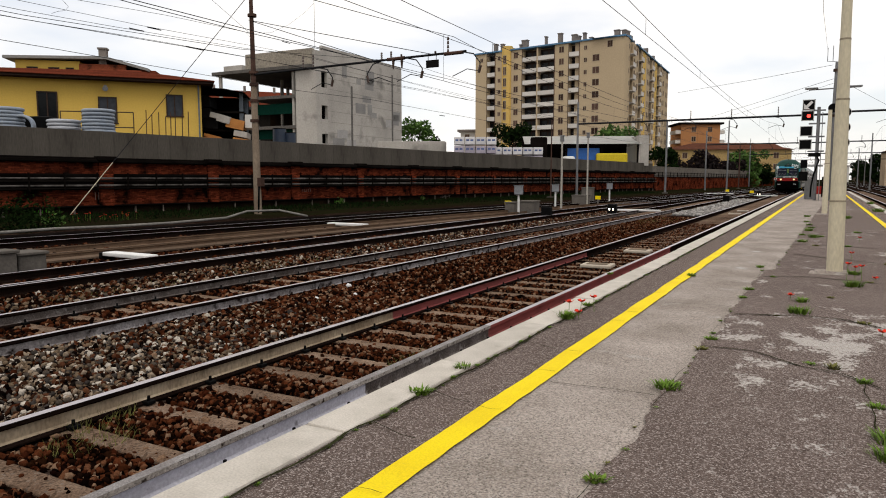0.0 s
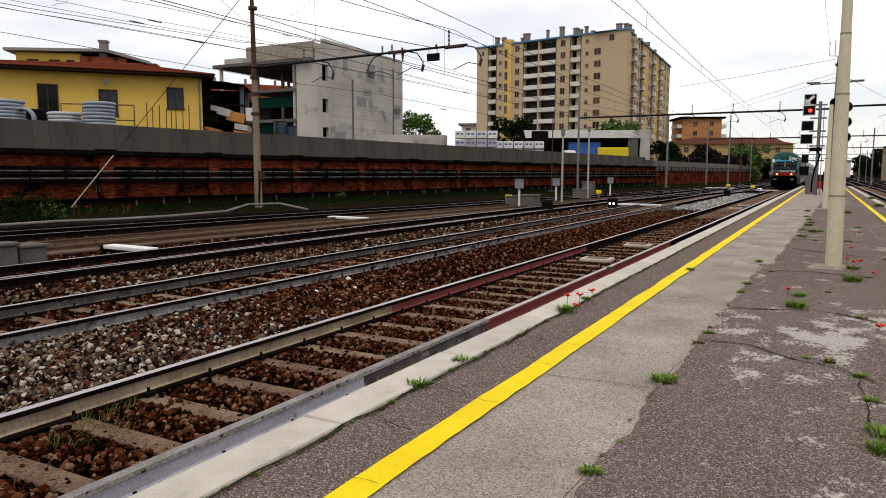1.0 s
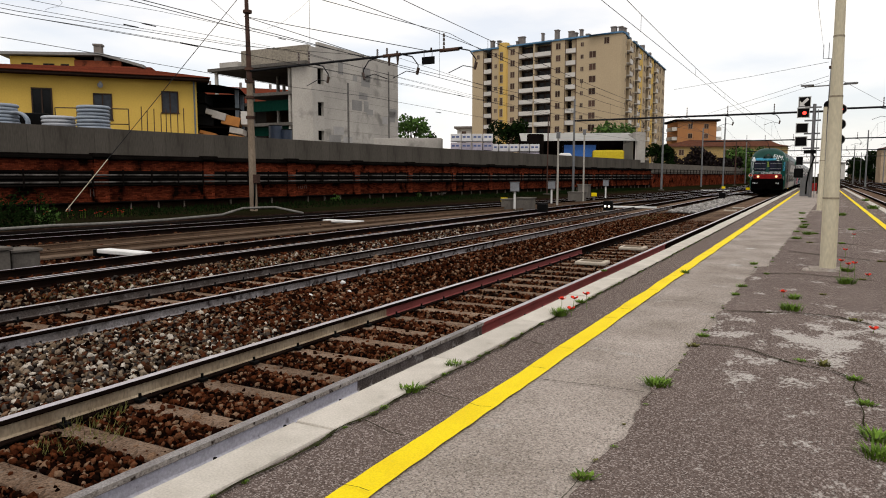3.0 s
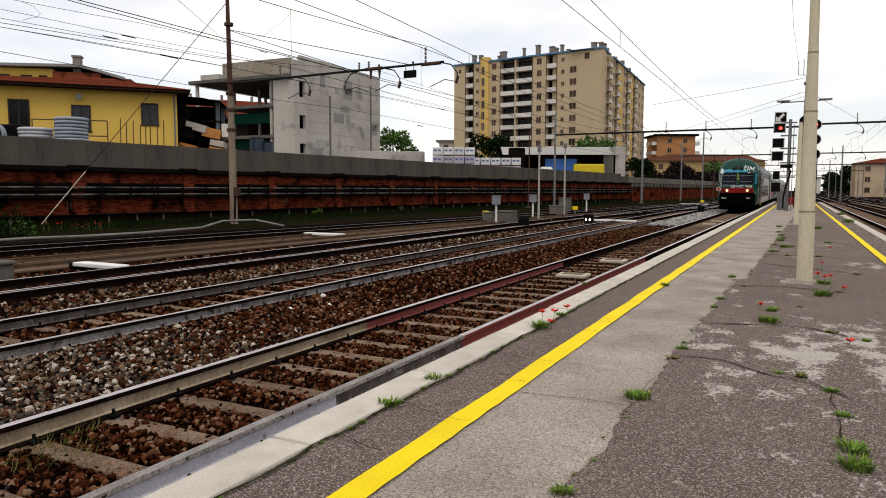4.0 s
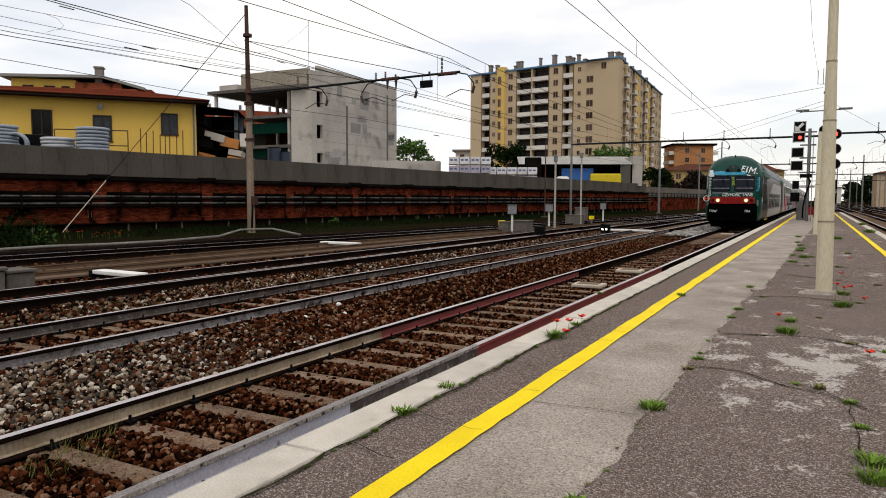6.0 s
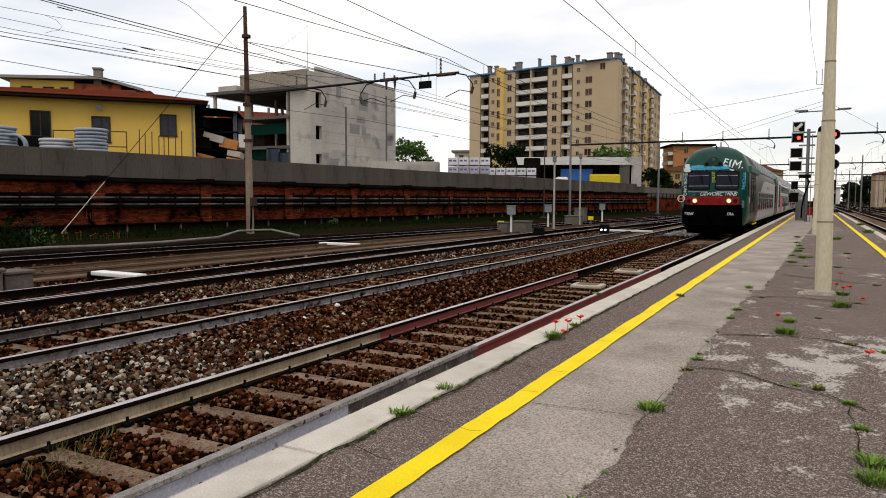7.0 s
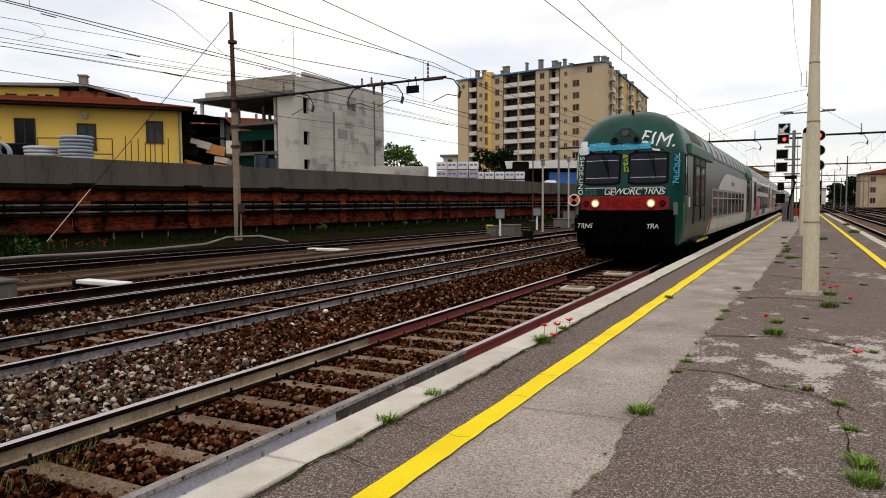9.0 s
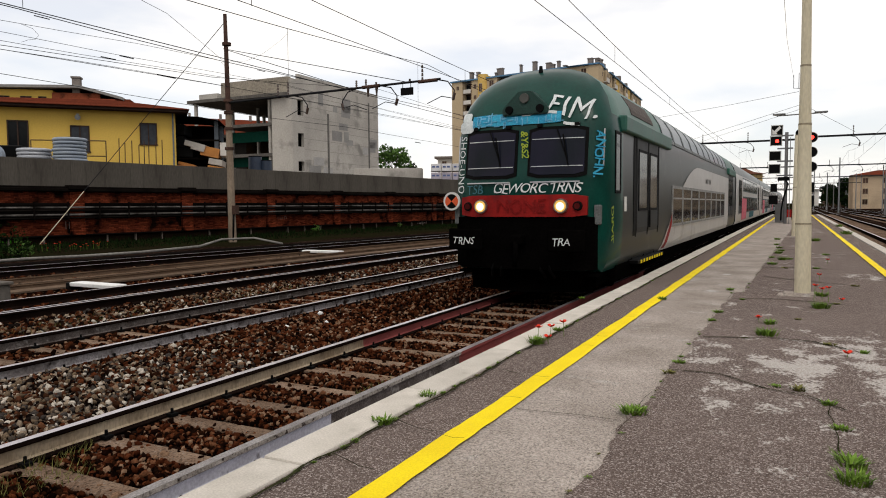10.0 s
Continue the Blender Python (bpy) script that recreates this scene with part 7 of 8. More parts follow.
# timber walkway strips of the siding
PLK = material("grey_brown_plank", (0.15, 0.105, 0.076), (0.10, 0.07, 0.05), rough=0.9, scale=2, fine=30, grain=0.25, bump=0.3, per_object=0.2)
pl_bm = B()
box(pl_bm, -0.20, 0.20, 0.01, 2.39, 0, 0.05, 0.01)
pl_me = finish(pl_bm, "plank", PLK)
walkway = thing("board_walkway", "row of grey-brown timber boards along the siding", "walkway", kind="structure")
for k in range(14):
    y = -2 + 2.4 * k
    shared("plank", pl_me, walkway, pose(t4_x(y + 1.2) + 1.15, y, -0.44, 0, 0, -2.2))
    shared("plank", pl_me, walkway, pose(t4_x(y + 1.2), y, -0.44, 0, 0, -2.2))
tagged(part("rubble_heap", box(B(), -0.9, 0.9, -0.5, 0.5, 0, 0.16, 0.07), PALEBIN, m=pose(-44.40, 118.24, -0.5, 0, 0, 12)), "low heap of pale rubble by the wall", "rubble")
# ---------- plants ----------
LEAF = material("green_leaves", (0.075, 0.145, 0.028), (0.045, 0.09, 0.018), rough=0.7, scale=0.6, fine=6, grain=0.2, bump=0, island=0.35)
DARKLEAF = material("dark_leaves", (0.009, 0.019, 0.005), (0.005, 0.009, 0.003), rough=0.85, scale=0.6, fine=6, grain=0.2, bump=0, island=0.35)
PURPLELEAF = material("purple_brown_leaves", (0.010, 0.005, 0.005), (0.006, 0.003, 0.003), rough=0.75, scale=0.6, fine=6, grain=0.2, bump=0, island=0.35)
BARK = material("grey_brown_bark", (0.07, 0.05, 0.038), rough=0.9, scale=4, fine=30, bump=0.5)
GRASSM = material("fresh_grass_blades", (0.15, 0.24, 0.03), (0.08, 0.15, 0.02), rough=0.6, scale=8, fine=30, grain=0.2, bump=0, island=0.4)
DRYG = material("dry_grass_blades", (0.17, 0.16, 0.05), (0.10, 0.10, 0.03), rough=0.7, scale=8, fine=30, grain=0.2, bump=0, island=0.4)
POPPY = material("red_poppy_petal", (0.72, 0.045, 0.02), (0.55, 0.03, 0.015), rough=0.6, scale=20, fine=60, grain=0.1, bump=0)


def mesh_from(name, vs, fs, mat):
    me = bpy.data.meshes.new(name)
    me.from_pydata(vs, [], fs)
    me.materials.append(mat)
    return me


def crown_mesh(name, clumps, leaves, size, mat, seed):
    rng = np.random.default_rng(seed)
    vs, fs = [], []
    for cx, cy, cz, r in clumps:
        n = int(leaves * r * r)
        d = rng.normal(size=(n, 3))
        d /= np.linalg.norm(d, axis=1)[:, None]
        p = np.array((cx, cy, cz)) + d * (r * (0.55 + 0.5 * rng.random(n)))[:, None] * np.array((1, 1, 0.8))
        a = rng.normal(size=(n, 3))
        a /= np.linalg.norm(a, axis=1)[:, None]
        b = np.cross(a, rng.normal(size=(n, 3)))
        b /= np.linalg.norm(b, axis=1)[:, None]
        s = (size * (0.6 + 0.8 * rng.random(n)))[:, None]
        for q, u, w in zip(p, a * s, b * s * 0.6):
            k = len(vs)
            vs += [tuple(q - u), tuple(q + w), tuple(q + u), tuple(q - w)]
            fs.append((k, k + 1, k + 2, k + 3))
    return mesh_from(name, vs, fs, mat)


def tree(x, y, z, h, r, mat, label, seed, n=12, size=0.28, leaves=110, low=0.3):
    t = thing("tree", label, "tree", pose(x, y, z))
    rnd = random.Random(seed)
    bm = B()
    rod(bm, (0, 0, -0.3), (0.1, 0, h * 0.5), 0.05 * h * 0.5, 0.02 * h * 0.5, 10)
    clumps = []
    for k in range(n):
        a = rnd.uniform(0, 6.28)
        d = r * rnd.uniform(0.15, 0.85)
        zz = h * rnd.uniform(low, 0.92)
        cr = r * rnd.uniform(0.28, 0.5)
        clumps.append((d * math.cos(a), d * math.sin(a), zz, cr))
        rod(bm, (0.05, 0, h * rnd.uniform(0.25, 0.48)), (d * math.cos(a) * 0.8, d * math.sin(a) * 0.8, zz), 0.012 * h, 0.005 * h, 6)
    part("trunk", bm, BARK, t)
    shared("crown", crown_mesh("crown", clumps, leaves, size, mat, seed), t)


tree(-47.80, 79.39, 3.0, 9.01 - 3.0, 2.6, LEAF, "light green tree behind the yard", 1, 14, 0.2, 150)
tree(-48.57, 83.56, 3.0, 7.49 - 3.0, 2.0, DARKLEAF, "small dark green tree behind the yard", 2, 10, 0.2, 150)
tree(-51.60, 120.91, 3.0, 11.35 - 3.0, 3.6, DARKLEAF, "dark cedar tree before the apartment block", 3, 14, 0.3, 60, 0.45)
tree(-29.84, 112.16, 3.0, 9.60 - 3.0, 3.6, LEAF, "green tree behind the shed", 4, 12, 0.3, 70)
tree(-24.25, 118.67, 0.0, 6.85, 2.2, DARKLEAF, "dark green ivy-grown tree at the wall's end", 5, 12, 0.28, 90, 0.1)
tree(-23.25, 124.95, 0.0, 6.70, 2.6, DARKLEAF, "dark green bushy tree by the wall", 6, 12, 0.28, 90, 0.1)
for k, (x, y, h) in enumerate(((-26.71, 157.48, 6.6), (-23.93, 159.00, 7.6), (-21.15, 160.52, 7.2), (-18.62, 164.20, 6.4))):
    tree(x, y, -0.4, h, 3.4, PURPLELEAF, "dark purple-leaved tree beyond the wall", 20 + k, 12, 0.32, 60, 0.15)
for k, (x, y, h) in enumerate(((-17.31, 174.09, 8.2), (-15.03, 175.34, 8.0), (-13.55, 187.63, 6.5), (-27.85, 174.06, 5.0))):
    tree(x, y, -0.4, h, 3.2, LEAF if k < 2 else DARKLEAF, "green tree beside the distant houses", 30 + k, 12, 0.32, 60, 0.15)
for k in range(14):
    y = 275 + 22 * k
    tree(15.5 + 0.004 * y + 1.2 * math.sin(k * 2.1), y, -0.5, 8.5 + 1.6 * math.sin(k * 1.7) + 0.008 * y, 3.6, DARKLEAF, "dark green tree along the far tracks", 50 + k, 12, 0.5, 34, 0.12)
for k in range(9):
    y = 190 + 32 * k
    tree(-13 - 0.03 * y + 3 * math.sin(k * 2.7), y, -0.5, 7.0 + 0.010 * y, 4.5, DARKLEAF, "dark green tree at the end of the yard", 80 + k, 10, 0.45, 28, 0.15)
# shrubs along the foot of the wall
for k, (x, y, r) in enumerate(((-25.10, 14.97, 1.0), (-24.47, 15.32, 0.42), (-24.50, 13.83, 0.9), (-28.92, 38.13, 0.35), (-28.11, 47.72, 0.3))):
    s = thing("shrub", "low bright green weeds at the foot of the wall" if k in (1, 3, 4) else "low dark green shrub at the foot of the wall", "shrub", pose(x, y, -0.25))
    shared("foliage", crown_mesh("foliage", [(0, 0, 0.3 * r, r), (r * 0.6, 0, 0.2 * r, r * 0.7)], 420, 0.06, LEAF if k in (1, 3, 4) else DARKLEAF, 100 + k), s)


def blades(name, n, spread, height, mat, seed, lean=0.5):
    """A tuft of thin bent blades."""
    rnd = random.Random(seed)
    vs, fs = [], []
    for _ in range(n):
        a, d = rnd.uniform(0, 6.28), spread * rnd.random() ** 0.7
        x, y = d * math.cos(a), d * math.sin(a) * 0.8
        h = height * rnd.uniform(0.45, 1.0)
        ln = lean * h * rnd.uniform(0.2, 1.2)
        w = 0.004 + 0.006 * rnd.random()
        ca, sa = math.cos(a + rnd.uniform(-0.6, 0.6)), math.sin(a + rnd.uniform(-0.6, 0.6))
        k = len(vs)
        vs += [(x - sa * w, y + ca * w, 0), (x + sa * w, y - ca * w, 0), (x + ca * ln * 0.4 + sa * w, y + sa * ln * 0.4 - ca * w, h * 0.65), (x + ca * ln * 0.4 - sa * w, y + sa * ln * 0.4 + ca * w, h * 0.65), (x + ca * ln, y + sa * ln, h)]
        fs += [(k, k + 1, k + 2, k + 3), (k + 3, k + 2, k + 4)]
    return mesh_from(name, vs, fs, mat)


TUFTS = [blades("grass_tuft", 90, 0.11, 0.10, GRASSM, 1, 0.9), blades("grass_tuft", 60, 0.07, 0.06, GRASSM, 2, 1.0), blades("grass_tuft", 50, 0.06, 0.05, DRYG, 3, 1.0), blades("grass_tuft", 150, 0.15, 0.16, GRASSM, 4, 0.8)]
trnd = random.Random(11)


def tuft(x, y, kind, s=1.0, z=0.012):
    ob = shared("grass_tuft", TUFTS[kind], None, pose(x, y, z, 0, 0, trnd.uniform(0, 360)) @ Matrix.Diagonal((0.66 * s, 0.66 * s, 0.5 * s, 1)))
    tagged(ob, "dry yellowish grass tuft in a platform crack" if kind == 2 else "green grass tuft growing from a platform crack", "grass tuft", "grass tufts")


for x, y, k, s in ((-0.81, 4.40, 0, 1.1), (-0.79, 4.49, 1, 1.0), (-2.09, 6.26, 3, 0.9), (-2.11, 6.99, 1, 1.1), (-0.76, 5.96, 1, 1.0), (-0.77, 5.57, 2, 1.2), (-0.16, 8.28, 0, 1.1), (-0.16, 7.54, 3, 1.0),
                   (0.37, 9.77, 3, 1.1), (0.40, 11.03, 0, 1.4), (0.33, 3.74, 3, 0.8), (0.34, 3.99, 0, 1.1), (0.11, 8.71, 2, 1.0), (0.11, 5.45, 2, 1.5), (0.28, 5.13, 1, 1.0), (0.33, 4.59, 1, 1.0), (-0.03, 5.46, 1, 0.8),
                   (-2.12, 3.58, 0, 0.9), (-2.15, 4.21, 0, 0.8), (-0.81, 2.87, 1, 1.0), (-0.84, 2.87, 2, 0.8), (0.36, 7.25, 2, 1.4), (-0.74, 8.91, 1, 1.2), (-0.73, 8.25, 1, 1.0), (-0.79, 11.29, 1, 1.3), (-2.55, 9.48, 1, 1.0),
                   (-0.32, 19.88, 3, 1.0), (-0.17, 17.64, 3, 1.1), (-0.36, 16.27, 0, 1.3), (-0.34, 22.31, 0, 1.3), (-0.05, 17.9, 1, 1.6), (-0.42, 18.3, 1, 1.6), (-0.28, 21.0, 1, 1.8), (-0.45, 24.0, 1, 1.8), (-0.10, 15.4, 2, 1.6), (0.45, 15.5, 1, 1.5), (0.75, 19.6, 1, 1.7), (0.9, 12.5, 2, 1.5), (-0.5, 27.5, 0, 1.6), (0.35, 24.6, 1, 1.8), (0.62, 7.0, 1, 1.0), (0.55, 10.2, 2, 1.2), (-0.55, 10.2, 1, 0.9), (-0.35, 7.3, 2, 0.8), (0.68, 26.72, 3, 1.5), (1.93, 32.84, 3, 2.2), (2.13, 42.98, 3, 2.0), (-1.53, 9.85, 1, 1.4)):
    tuft(x, y, k, s)
# ragged weeds along the kerb joint and the edge of the concrete
for k in range(120):
    y = 1.6 + 0.14 * k + trnd.uniform(-0.06, 0.06)
    if trnd.random() < 0.85:
        tuft(-2.10 + trnd.uniform(-0.012, 0.012), y, trnd.choice((1, 1, 2)), trnd.uniform(0.25, 0.6), 0.004)
for k in range(46):
    y = 2.8 + 0.28 * k + trnd.uniform(-0.1, 0.1)
    if trnd.random() < 0.45:
        tuft(conc_edge(y) + trnd.uniform(-0.03, 0.03), y, trnd.choice((1, 2)), trnd.uniform(0.25, 0.6))


def poppy(x, y, h, z=0.0):
    t = thing("poppy", "red poppy flower on a thin green stem", "flower", pose(x, y, z, 0, 0, trnd.uniform(0, 360)), group="poppies")
    part("stem", rod(B(), (0, 0, 0), (0.012, 0, h), 0.003, 0.0025, 5), GRASSM, t)
    for k in range(4):
        bm = B()
        a = k * math.pi / 2
        c, s = math.cos(a), math.sin(a)
        vs = [bm.verts.new((0.012 + c * d - s * w, s * d + c * w, h + zz)) for d, w, zz in ((0.0, 0.0, 0.0), (0.022, -0.022, 0.012), (0.040, -0.014, 0.028), (0.040, 0.014, 0.028), (0.022, 0.022, 0.012))]
        bm.faces.new(vs)
        part("petal", bm, POPPY, t)


for x, y, h in ((-2.12, 6.42, 0.13), (-2.05, 6.55, 0.12), (-1.97, 6.75, 0.14), (-1.99, 6.33, 0.06), (-0.26, 8.30, 0.07), (0.30, 10.37, 0.22), (0.47, 10.35, 0.2), (0.63, 10.55, 0.03), (0.40, 10.54, 0.16), (0.47, 6.73, 0.05), (0.13, 12.18, 0.1), (0.68, 16.83, 0.1), (0.44, 13.03, 0.12)):
    poppy(x, y, h)
# red flowers at the wall
for k in range(26):
    x, y = (-26.32, 17.30) if k < 11 else (-25.89, 19.02)
    poppy(x + trnd.uniform(-0.8, 0.8), y + trnd.uniform(-0.8, 0.8), trnd.uniform(0.12, 0.32), -0.36)
# grass along the foot of the wall
rnd = random.Random(31)
vs, fs = [], []
for k in range(14000):
    y = rnd.uniform(-4, 95)
    d = rnd.uniform(0.2, 4.6)
    x = wall_x(y) + d
    z = ground_height(x, y) - 0.02
    h = rnd.uniform(0.08, 0.28) * (1.0 if d < 3.4 else 0.6)
    a = rnd.uniform(0, 6.28)
    w = 0.03
    i = len(vs)
    vs += [(x - w * math.sin(a), y + w * math.cos(a), z), (x + w * math.sin(a), y - w * math.cos(a), z), (x + rnd.uniform(-0.12, 0.12), y + rnd.uniform(-0.12, 0.12), z + h)]
    fs.append((i, i + 1, i + 2))
tagged(new("wall_grass", mesh_from("wall_grass", vs, fs, DARKLEAF)), "dark grass and weeds at the foot of the wall", "grass", kind="stuff")
vs, fs = [], []
for cx, cy, rx, ry, n in ((-6.3, 30.8, 0.7, 2.6, 900), (-9.9, 7.3, 0.5, 1.3, 260), (-9.9, 11.0, 0.5, 1.5, 260), (-4.35, 2.9, 0.25, 0.35, 160), (-3.5, 5.9, 0.2, 0.5, 120), (-4.7, 3.2, 0.2, 0.3, 120), (-10.0, 3.5, 0.4, 1.0, 120)):
    for _ in range(n):
        a, d = rnd.uniform(0, 6.28), rnd.random() ** 0.5
        x, y, h, w = cx + rx * d * math.cos(a), cy + ry * d * math.sin(a), rnd.uniform(0.02, 0.055), 0.005
        i = len(vs)
        vs += [(x - w, y, -0.49), (x + w, y, -0.49), (x + rnd.uniform(-0.06, 0.06), y + rnd.uniform(-0.06, 0.06), -0.46 + h)]
        fs.append((i, i + 1, i + 2))
tagged(new("track_weeds", mesh_from("track_weeds", vs, fs, DRYG)), "sparse yellow-green weeds between the tracks", "weeds", kind="stuff")

# ---------- cracks, joints and pale patches of the platform ----------
CRACK = material("dark_soil_crack", (0.018, 0.015, 0.011), (0.034, 0.038, 0.016), rough=0.95, scale=6, fine=60, grain=0.3, bump=0.3)


def crack(pts, w, z, seed):
    bm = B()
    rows = []
    P = [Vector((*p, 0)) for p in pts]
    for a, b in zip(P[:-1], P[1:]):
        n = max(3, int((b - a).length / 0.05))
        for k in range(n):
            q = a.lerp(b, k / n)
            d = (b - a).normalized()
            s = Vector((-d.y, d.x, 0))
            q = q + s * 0.035 * noise.noise(q * 4 + Vector((0, 0, seed)))
            ww = w * (0.45 + 0.9 * abs(noise.noise(q * 9 + Vector((3, 0, seed)))))
            rows.append((bm.verts.new((*(q - s * ww).xy, z)), bm.verts.new((*(q + s * ww).xy, z))))
    for r0, r1 in zip(rows[:-1], rows[1:]):
        bm.faces.new((r0[0], r0[1], r1[1], r1[0]))
    part("crack", bm, CRACK, platform)


for k, (pts, w) in enumerate((
        ([(-0.79, 5.66), (-0.43, 5.66), (-0.08, 5.35), (0.16, 5.27), (0.39, 4.95)], 0.012),
        ([(-0.71, 7.17), (-0.13, 7.39), (0.24, 7.33), (0.52, 7.05)], 0.012),
        ([(-0.68, 10.19), (-0.17, 10.41), (0.31, 10.27), (0.72, 10.06)], 0.014),
        ([(-0.59, 15.44), (0.15, 15.58), (0.98, 15.28)], 0.018),
        ([(-0.42, 13.52), (0.14, 13.04), (0.82, 12.56)], 0.016),
        ([(-0.19, 19.52), (0.54, 19.72), (1.32, 19.35)], 0.018),
        ([(0.28, 5.13), (0.31, 4.50), (0.30, 3.89)], 0.005))):
    crack(pts, w * (1.0 if k in (0, 6) else 1.7), 0.0265, k)
for k, y in enumerate((2.9, 3.55, 5.05, 6.85, 9.4, 12.2, 15.5, 19, 24, 30)):
    crack([(-2.06, y + 0.10), (-1.85, y), (-1.70, y - 0.01)], 0.006, 0.0255, 20 + k)
for k, y in enumerate((4.2, 7.6, 11.0, 14.6, 19.0, 25.0)):
    crack([(-1.5, y), (-1.1, y + 0.04), (conc_edge(y), y + 0.02)], 0.006, 0.0135, 40 + k)
for k, y in enumerate((2.30, 3.52, 4.38, 5.02, 6.30, 6.83, 8.1, 9.38, 12.2)):
    crack([(-1.70, y), (-1.61, y + 0.02 * (-1) ** k), (-1.52, y + 0.01)], 0.0035, 0.0262, 90 + k)
crack([(-2.10, 1.0), (-2.085, 5), (-2.10, 12), (-2.08, 25), (-2.09, 60)], 0.015, 0.0135, 60)
ed = [(conc_edge(y) - 0.01, y) for y in np.arange(2.0, 30.0, 1.0)]
for k in range(0, 27, 2):
    crack(ed[k:k + 2], 0.0025, 0.0245, 62 + k)

# ---------- ballast ----------
def stone_material(name, tones):
    m = bpy.data.materials.new(name)
    m.use_nodes = True
    n, l = m.node_tree.nodes, m.node_tree.links
    bsdf = n["Principled BSDF"]
    bsdf.inputs["Roughness"].default_value = 0.9
    bsdf.inputs["Specular IOR Level"].default_value = 0.0
    geo = n.new("ShaderNodeNewGeometry")
    ramp = n.new("ShaderNodeValToRGB")
    ramp.color_ramp.interpolation = "CONSTANT"
    els = ramp.color_ramp.elements
    els[0].color = (*tones[0], 1)
    els[1].position, els[1].color = 1 / len(tones), (*tones[1], 1)
    for k in range(2, len(tones)):
        els.new(k / len(tones)).color = (*tones[k], 1)
    l.new(geo.outputs["Random Per Island"], ramp.inputs[0])
    co = n.new("ShaderNodeTexCoord")
    no = n.new("ShaderNodeTexNoise")
    no.inputs["Scale"].default_value = 60
    l.new(co.outputs["Object"], no.inputs["Vector"])
    mr = n.new("ShaderNodeMapRange")
    mr.inputs["From Min"].default_value, mr.inputs["From Max"].default_value = 0.3, 0.7
    mr.inputs["To Min"].default_value, mr.inputs["To Max"].default_value = 0.65, 1.3
    l.new(no.outputs["Fac"], mr.inputs["Value"])
    hs = n.new("ShaderNodeHueSaturation")
    l.new(mr.outputs[0], hs.inputs["Value"])
    l.new(ramp.outputs[0], hs.inputs["Color"])
    l.new(hs.outputs[0], bsdf.inputs["Base Color"])
    return m


BROWNST = stone_material("rusty_brown_stones", [(0.034, 0.009, 0.004), (0.080, 0.024, 0.010), (0.006, 0.0022, 0.0015), (0.115, 0.048, 0.024), (0.040, 0.012, 0.005), (0.003, 0.0014, 0.001), (0.19, 0.115, 0.072), (0.058, 0.018, 0.008), (0.008, 0.0035, 0.0022), (0.016, 0.006, 0.003)])
MIXEDST = stone_material("mixed_grey_stones", [(0.070, 0.056, 0.045), (0.24, 0.185, 0.135), (0.035, 0.015, 0.008), (0.13, 0.092, 0.060), (0.010, 0.007, 0.006), (0.44, 0.39, 0.33), (0.075, 0.030, 0.016), (0.13, 0.092, 0.060), (0.045, 0.038, 0.034), (0.005, 0.003, 0.0025)])
GREYST = stone_material("pale_grey_stones", [(0.30, 0.28, 0.26), (0.22, 0.21, 0.20), (0.38, 0.36, 0.34), (0.16, 0.15, 0.14)])

ico_bm = B()
bmesh.ops.create_icosphere(ico_bm, subdivisions=1, radius=1.0)
ICO_V = np.array([v.co[:] for v in ico_bm.verts])
ICO_F = np.array([[v.index for v in f.verts] for f in ico_bm.faces])
ico_bm.free()


def stones(name, pts, size, mat, seed, label):
    """Many angular stones in one mesh; pts is an array of places."""
    rng = np.random.default_rng(seed)
    n = len(pts)
    nv, nf = len(ICO_V), len(ICO_F)
    shape = ICO_V[None] * (1 + 0.22 * rng.normal(size=(n, nv, 1)).clip(-1.4, 1.4))
    shape = shape * (0.55 + 0.75 * rng.random((n, 1, 3))) * np.array((1, 1, 0.8))
    q = rng.normal(size=(n, 4))
    q /= np.linalg.norm(q, axis=1)[:, None]
    w, x, y, z = q.T
    rot = np.stack([1 - 2 * (y * y + z * z), 2 * (x * y - z * w), 2 * (x * z + y * w), 2 * (x * y + z * w), 1 - 2 * (x * x + z * z), 2 * (y * z - x * w), 2 * (x * z - y * w), 2 * (y * z + x * w), 1 - 2 * (x * x + y * y)], 1).reshape(n, 3, 3)
    s = size * (0.5 + 0.8 * rng.random(n) ** 1.6)
    v = np.einsum("nij,nvj->nvi", rot, shape) * s[:, None, None] + pts[:, None, :]
    f = ICO_F[None] + (np.arange(n) * nv)[:, None, None]
    me = bpy.data.meshes.new(name)
    me.vertices.add(n * nv)
    me.vertices.foreach_set("co", v.reshape(-1).astype(np.float32))
    me.loops.add(n * nf * 3)
    me.loops.foreach_set("vertex_index", f.reshape(-1).astype(np.int32))
    me.polygons.add(n * nf)
    me.polygons.foreach_set("loop_start", np.arange(0, n * nf * 3, 3, dtype=np.int32))
    me.polygons.foreach_set("use_smooth", np.ones(n * nf, dtype=bool))
    me.update(calc_edges=True)
    me.materials.append(mat)
    return tagged(new(name, me), label, "ballast", kind="stuff")


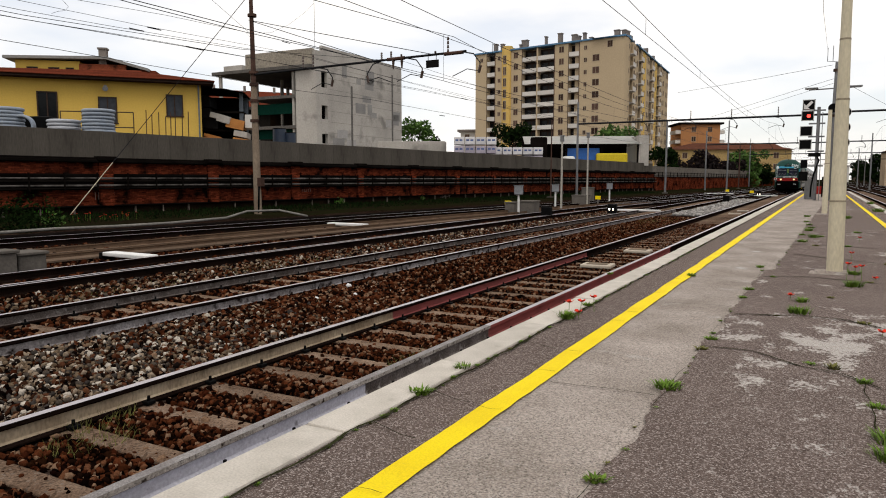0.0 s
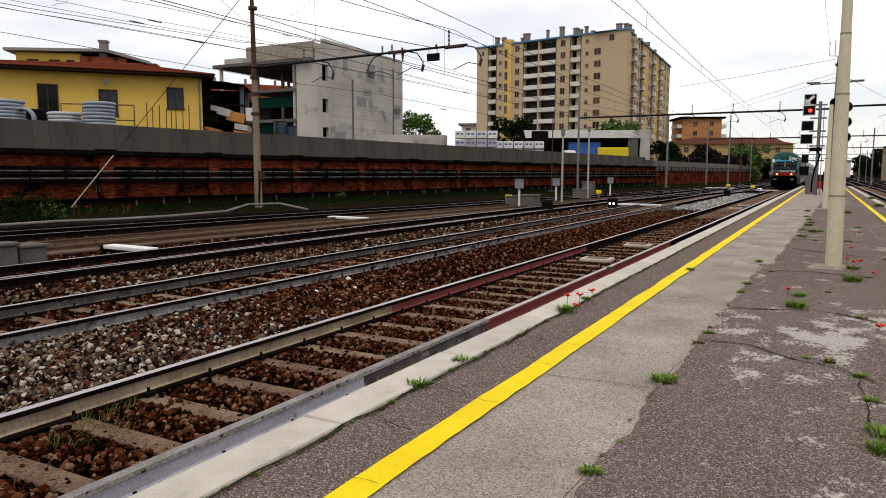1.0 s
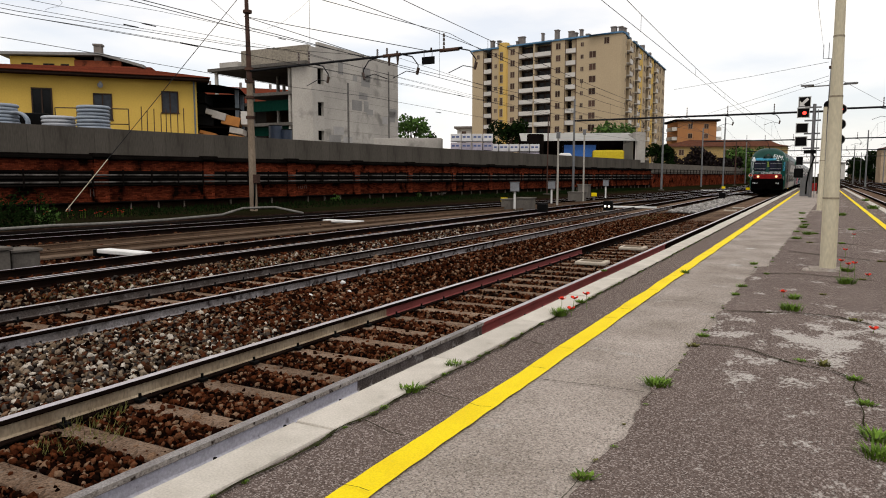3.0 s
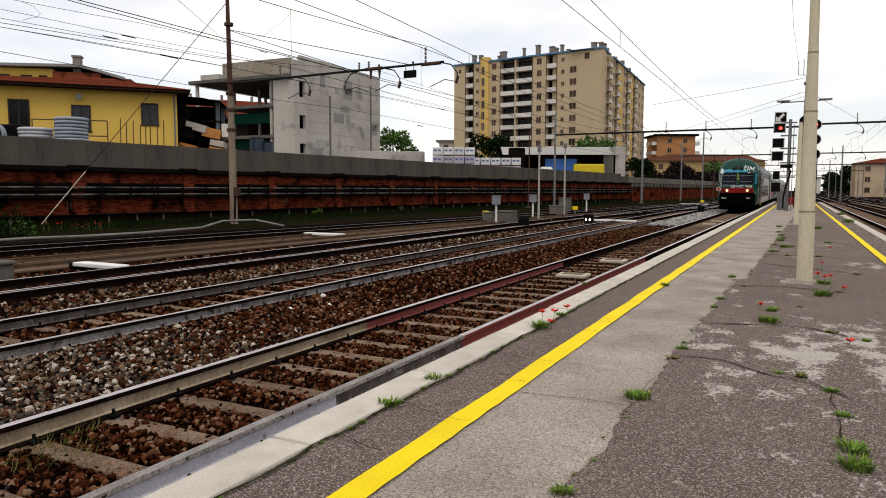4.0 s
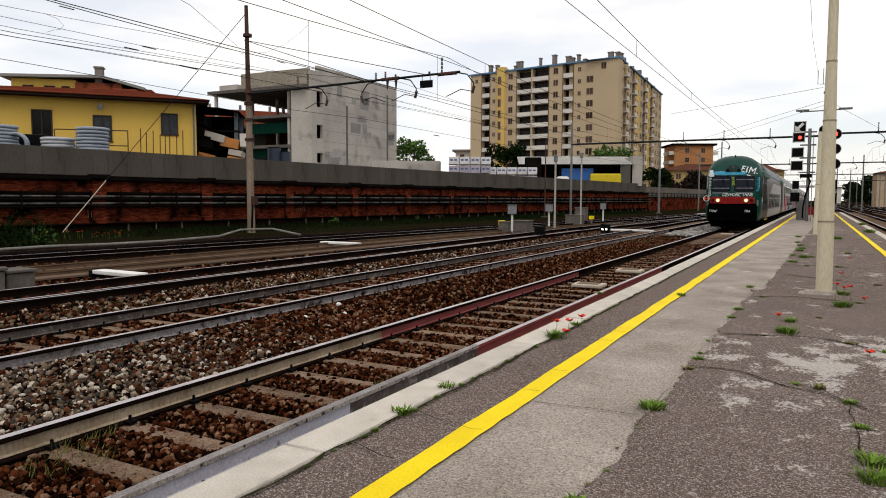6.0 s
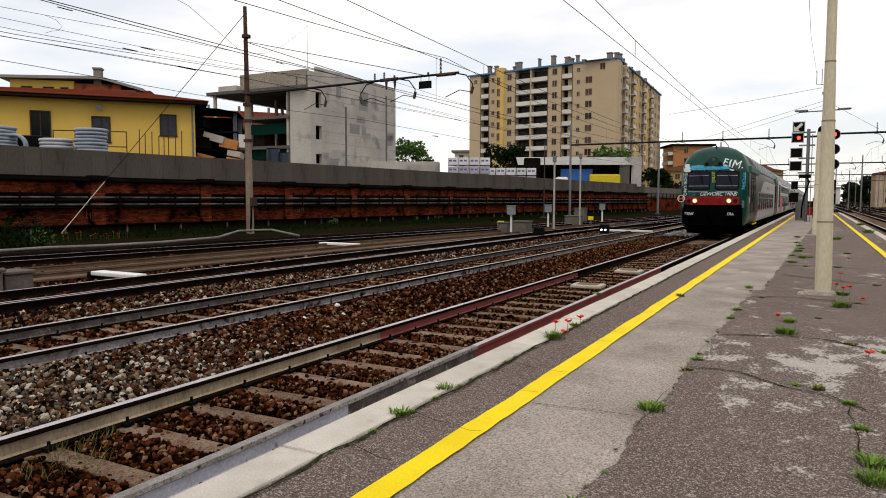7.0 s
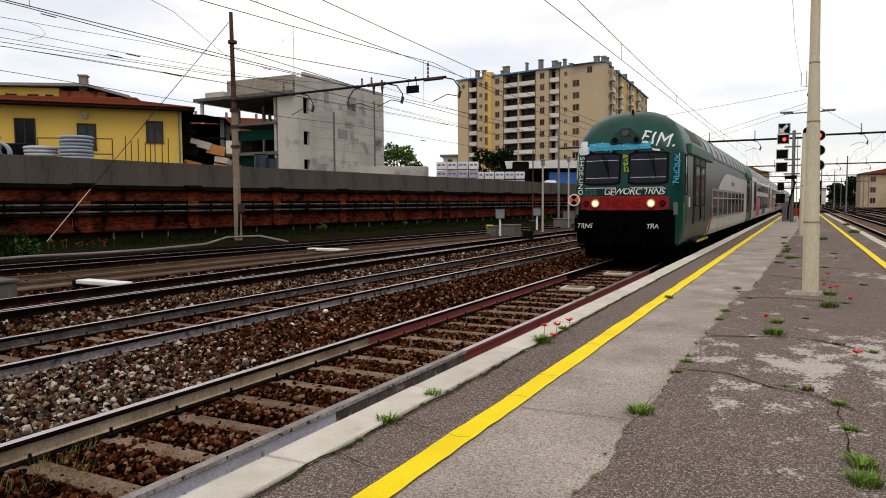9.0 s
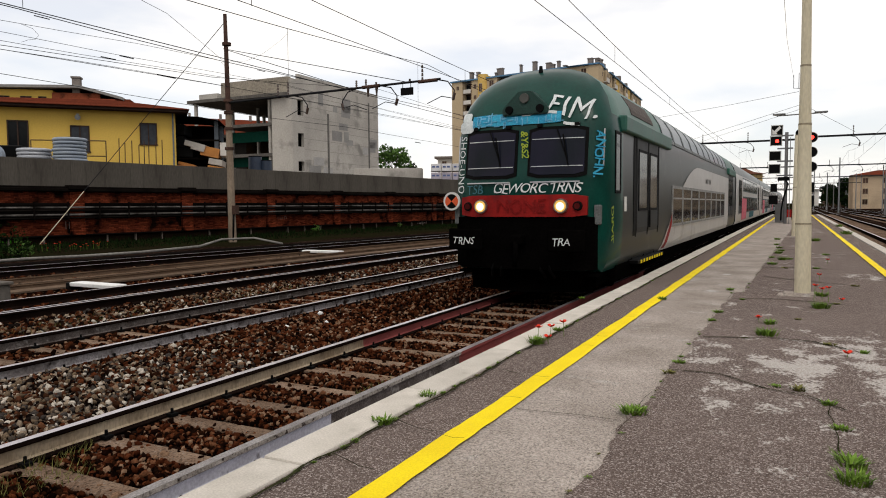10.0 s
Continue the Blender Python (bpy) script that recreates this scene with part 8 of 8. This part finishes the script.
def scatter(x0, x1, y0, y1, per_m2, seed, z=-0.495, jitter=0.02, crib=None, skew=1.0):
    rng = np.random.default_rng(seed)
    n = int((x1 - x0) * (y1 - y0) * per_m2)
    x = x0 + (x1 - x0) * rng.random(n)
    y = y0 + (y1 - y0) * rng.random(n) ** skew
    keep = np.ones(n, bool)
    if crib is not None:
        d = (y - crib + 0.32) % 0.64 - 0.32
        keep &= (np.abs(d) > 0.112) | (rng.random(n) < 0.07)
    for c in (T1, T2, T3):
        for s in (-GAUGE, GAUGE):
            keep &= np.abs(x - c - s) > 0.10
    p = np.stack([x, y, z + jitter * rng.random(n)], 1)[keep]
    return p


TAKE = "loose ballast stones between the tracks"
rng = np.random.default_rng(5)
# between the rails beside the platform
stones("ballast_stones", np.vstack([scatter(-5.2, -2.5, 0.8, 9.5, 1150, 1, -0.50, 0.022, crib=-8.53), scatter(-5.2, -2.5, 9.5, 30, 300, 2, -0.50, 0.025, crib=-8.53)]), 0.027, BROWNST, 1, "dark rusty brown ballast stones between the rails")
# between the first two tracks
near = scatter(-7.1, -4.86, 1.6, 9.5, 1200, 3, -0.50, 0.06)
far_ = scatter(-7.1, -4.86, 9.5, 34, 300, 4, -0.50, 0.06)
gy = rng.random(len(near)) < np.clip(1.15 - (near[:, 1] - 3.6) / 3.4, 0.06, 0.9)
stones("ballast_stones", near[gy], 0.032, MIXEDST, 2, "mixed grey and pale ballast stones between the tracks")
stones("ballast_stones", np.vstack([near[~gy], far_]), 0.034, BROWNST, 3, "rusty brown ballast stones between the tracks")
# second track and the strip beyond it
stones("ballast_stones", np.vstack([scatter(-9.1, -6.9, 3.0, 14, 330, 5, -0.50, 0.02, crib=-4.0), scatter(-9.1, -6.9, 14, 34, 160, 6, -0.50, 0.02, crib=-4.0)]), 0.040, BROWNST, 4, "dark brown ballast stones of the second track")
mid = np.vstack([scatter(-10.85, -8.8, 3.0, 14, 330, 7, -0.50, 0.05), scatter(-10.85, -8.8, 14, 40, 150, 8, -0.50, 0.05)])
gm = rng.random(len(mid)) < 0.45
stones("ballast_stones", mid[gm], 0.040, MIXEDST, 5, "mixed grey ballast stones beyond the second track")
stones("ballast_stones", mid[~gm], 0.040, BROWNST, 6, "brown ballast stones beyond the second track")
stones("ballast_stones", np.vstack([scatter(-14.6, -10.9, 5, 20, 110, 9, -0.50, 0.03), scatter(-14.2, -10.9, 20, 40, 60, 10, -0.50, 0.03), scatter(-21, -14.6, 8, 24, 40, 11, -0.50, 0.03)]), 0.05, BROWNST, 7, "dark ballast stones among the siding tracks")
# fresh pale gravel further along
stones("ballast_stones", scatter(-6.7, -5.2, 36, 66, 60, 12, -0.49, 0.06), 0.09, GREYST, 8, "fresh pale gravel between the tracks")
# a few pale loose bits
for x, y, s in ((-6.81, 9.2, 0.09), (-6.2, 8.55, 0.05), (-6.5, 8.0, 0.04), (-6.98, 33.10, 0.06)):
    p = np.array([[x, y, -0.43]])
    ob = stones("white_stone", p, s, WBOARD, int(y * 10), "single white stone on the ballast")
    ob["kind"], ob["category"] = "", "stone"
p = scatter(-2.62, -2.42, 1.2, 9, 28, 31, -0.40, 0.05)
stones("ballast_stones", p, 0.03, MIXEDST, 9, "loose stones under the platform edge")
stones("ballast_stones", scatter(-2.95, -2.74, 1.0, 7.2, 16, 33, -0.435, 0.01), 0.045, BROWNST, 11, "dark loose stones on the whitewashed strip")
# whitewashed foot beside the rail under the platform edge
bm = B()
box(bm, -3.15, -2.72, -8, 7.0, -0.52, -0.445, 0.01)
tagged(part("whitewashed_strip", bm, LILAC), "pale lilac whitewashed strip beside the rail foot", "strip", kind="structure")
bm = B()
box(bm, -3.17, -2.75, 7.0, 17.5, -0.52, -0.44, 0.01)
tagged(part("red_painted_strip", bm, REDRAIL), "faded red painted strip beside the rail foot", "strip", kind="structure")


# ---------- what moves ----------
def motions():
    times = [0.5 * k for k in range(21)]
    walk(control_car, [(t, pose(T1, train_y(t), RAIL)) for t in times])
    for k, coach in enumerate(coaches):
        walk(coach, [(t, pose(T1, train_y(t) + (CAR + 0.65) * (k + 1), RAIL)) for t in times])


motions()
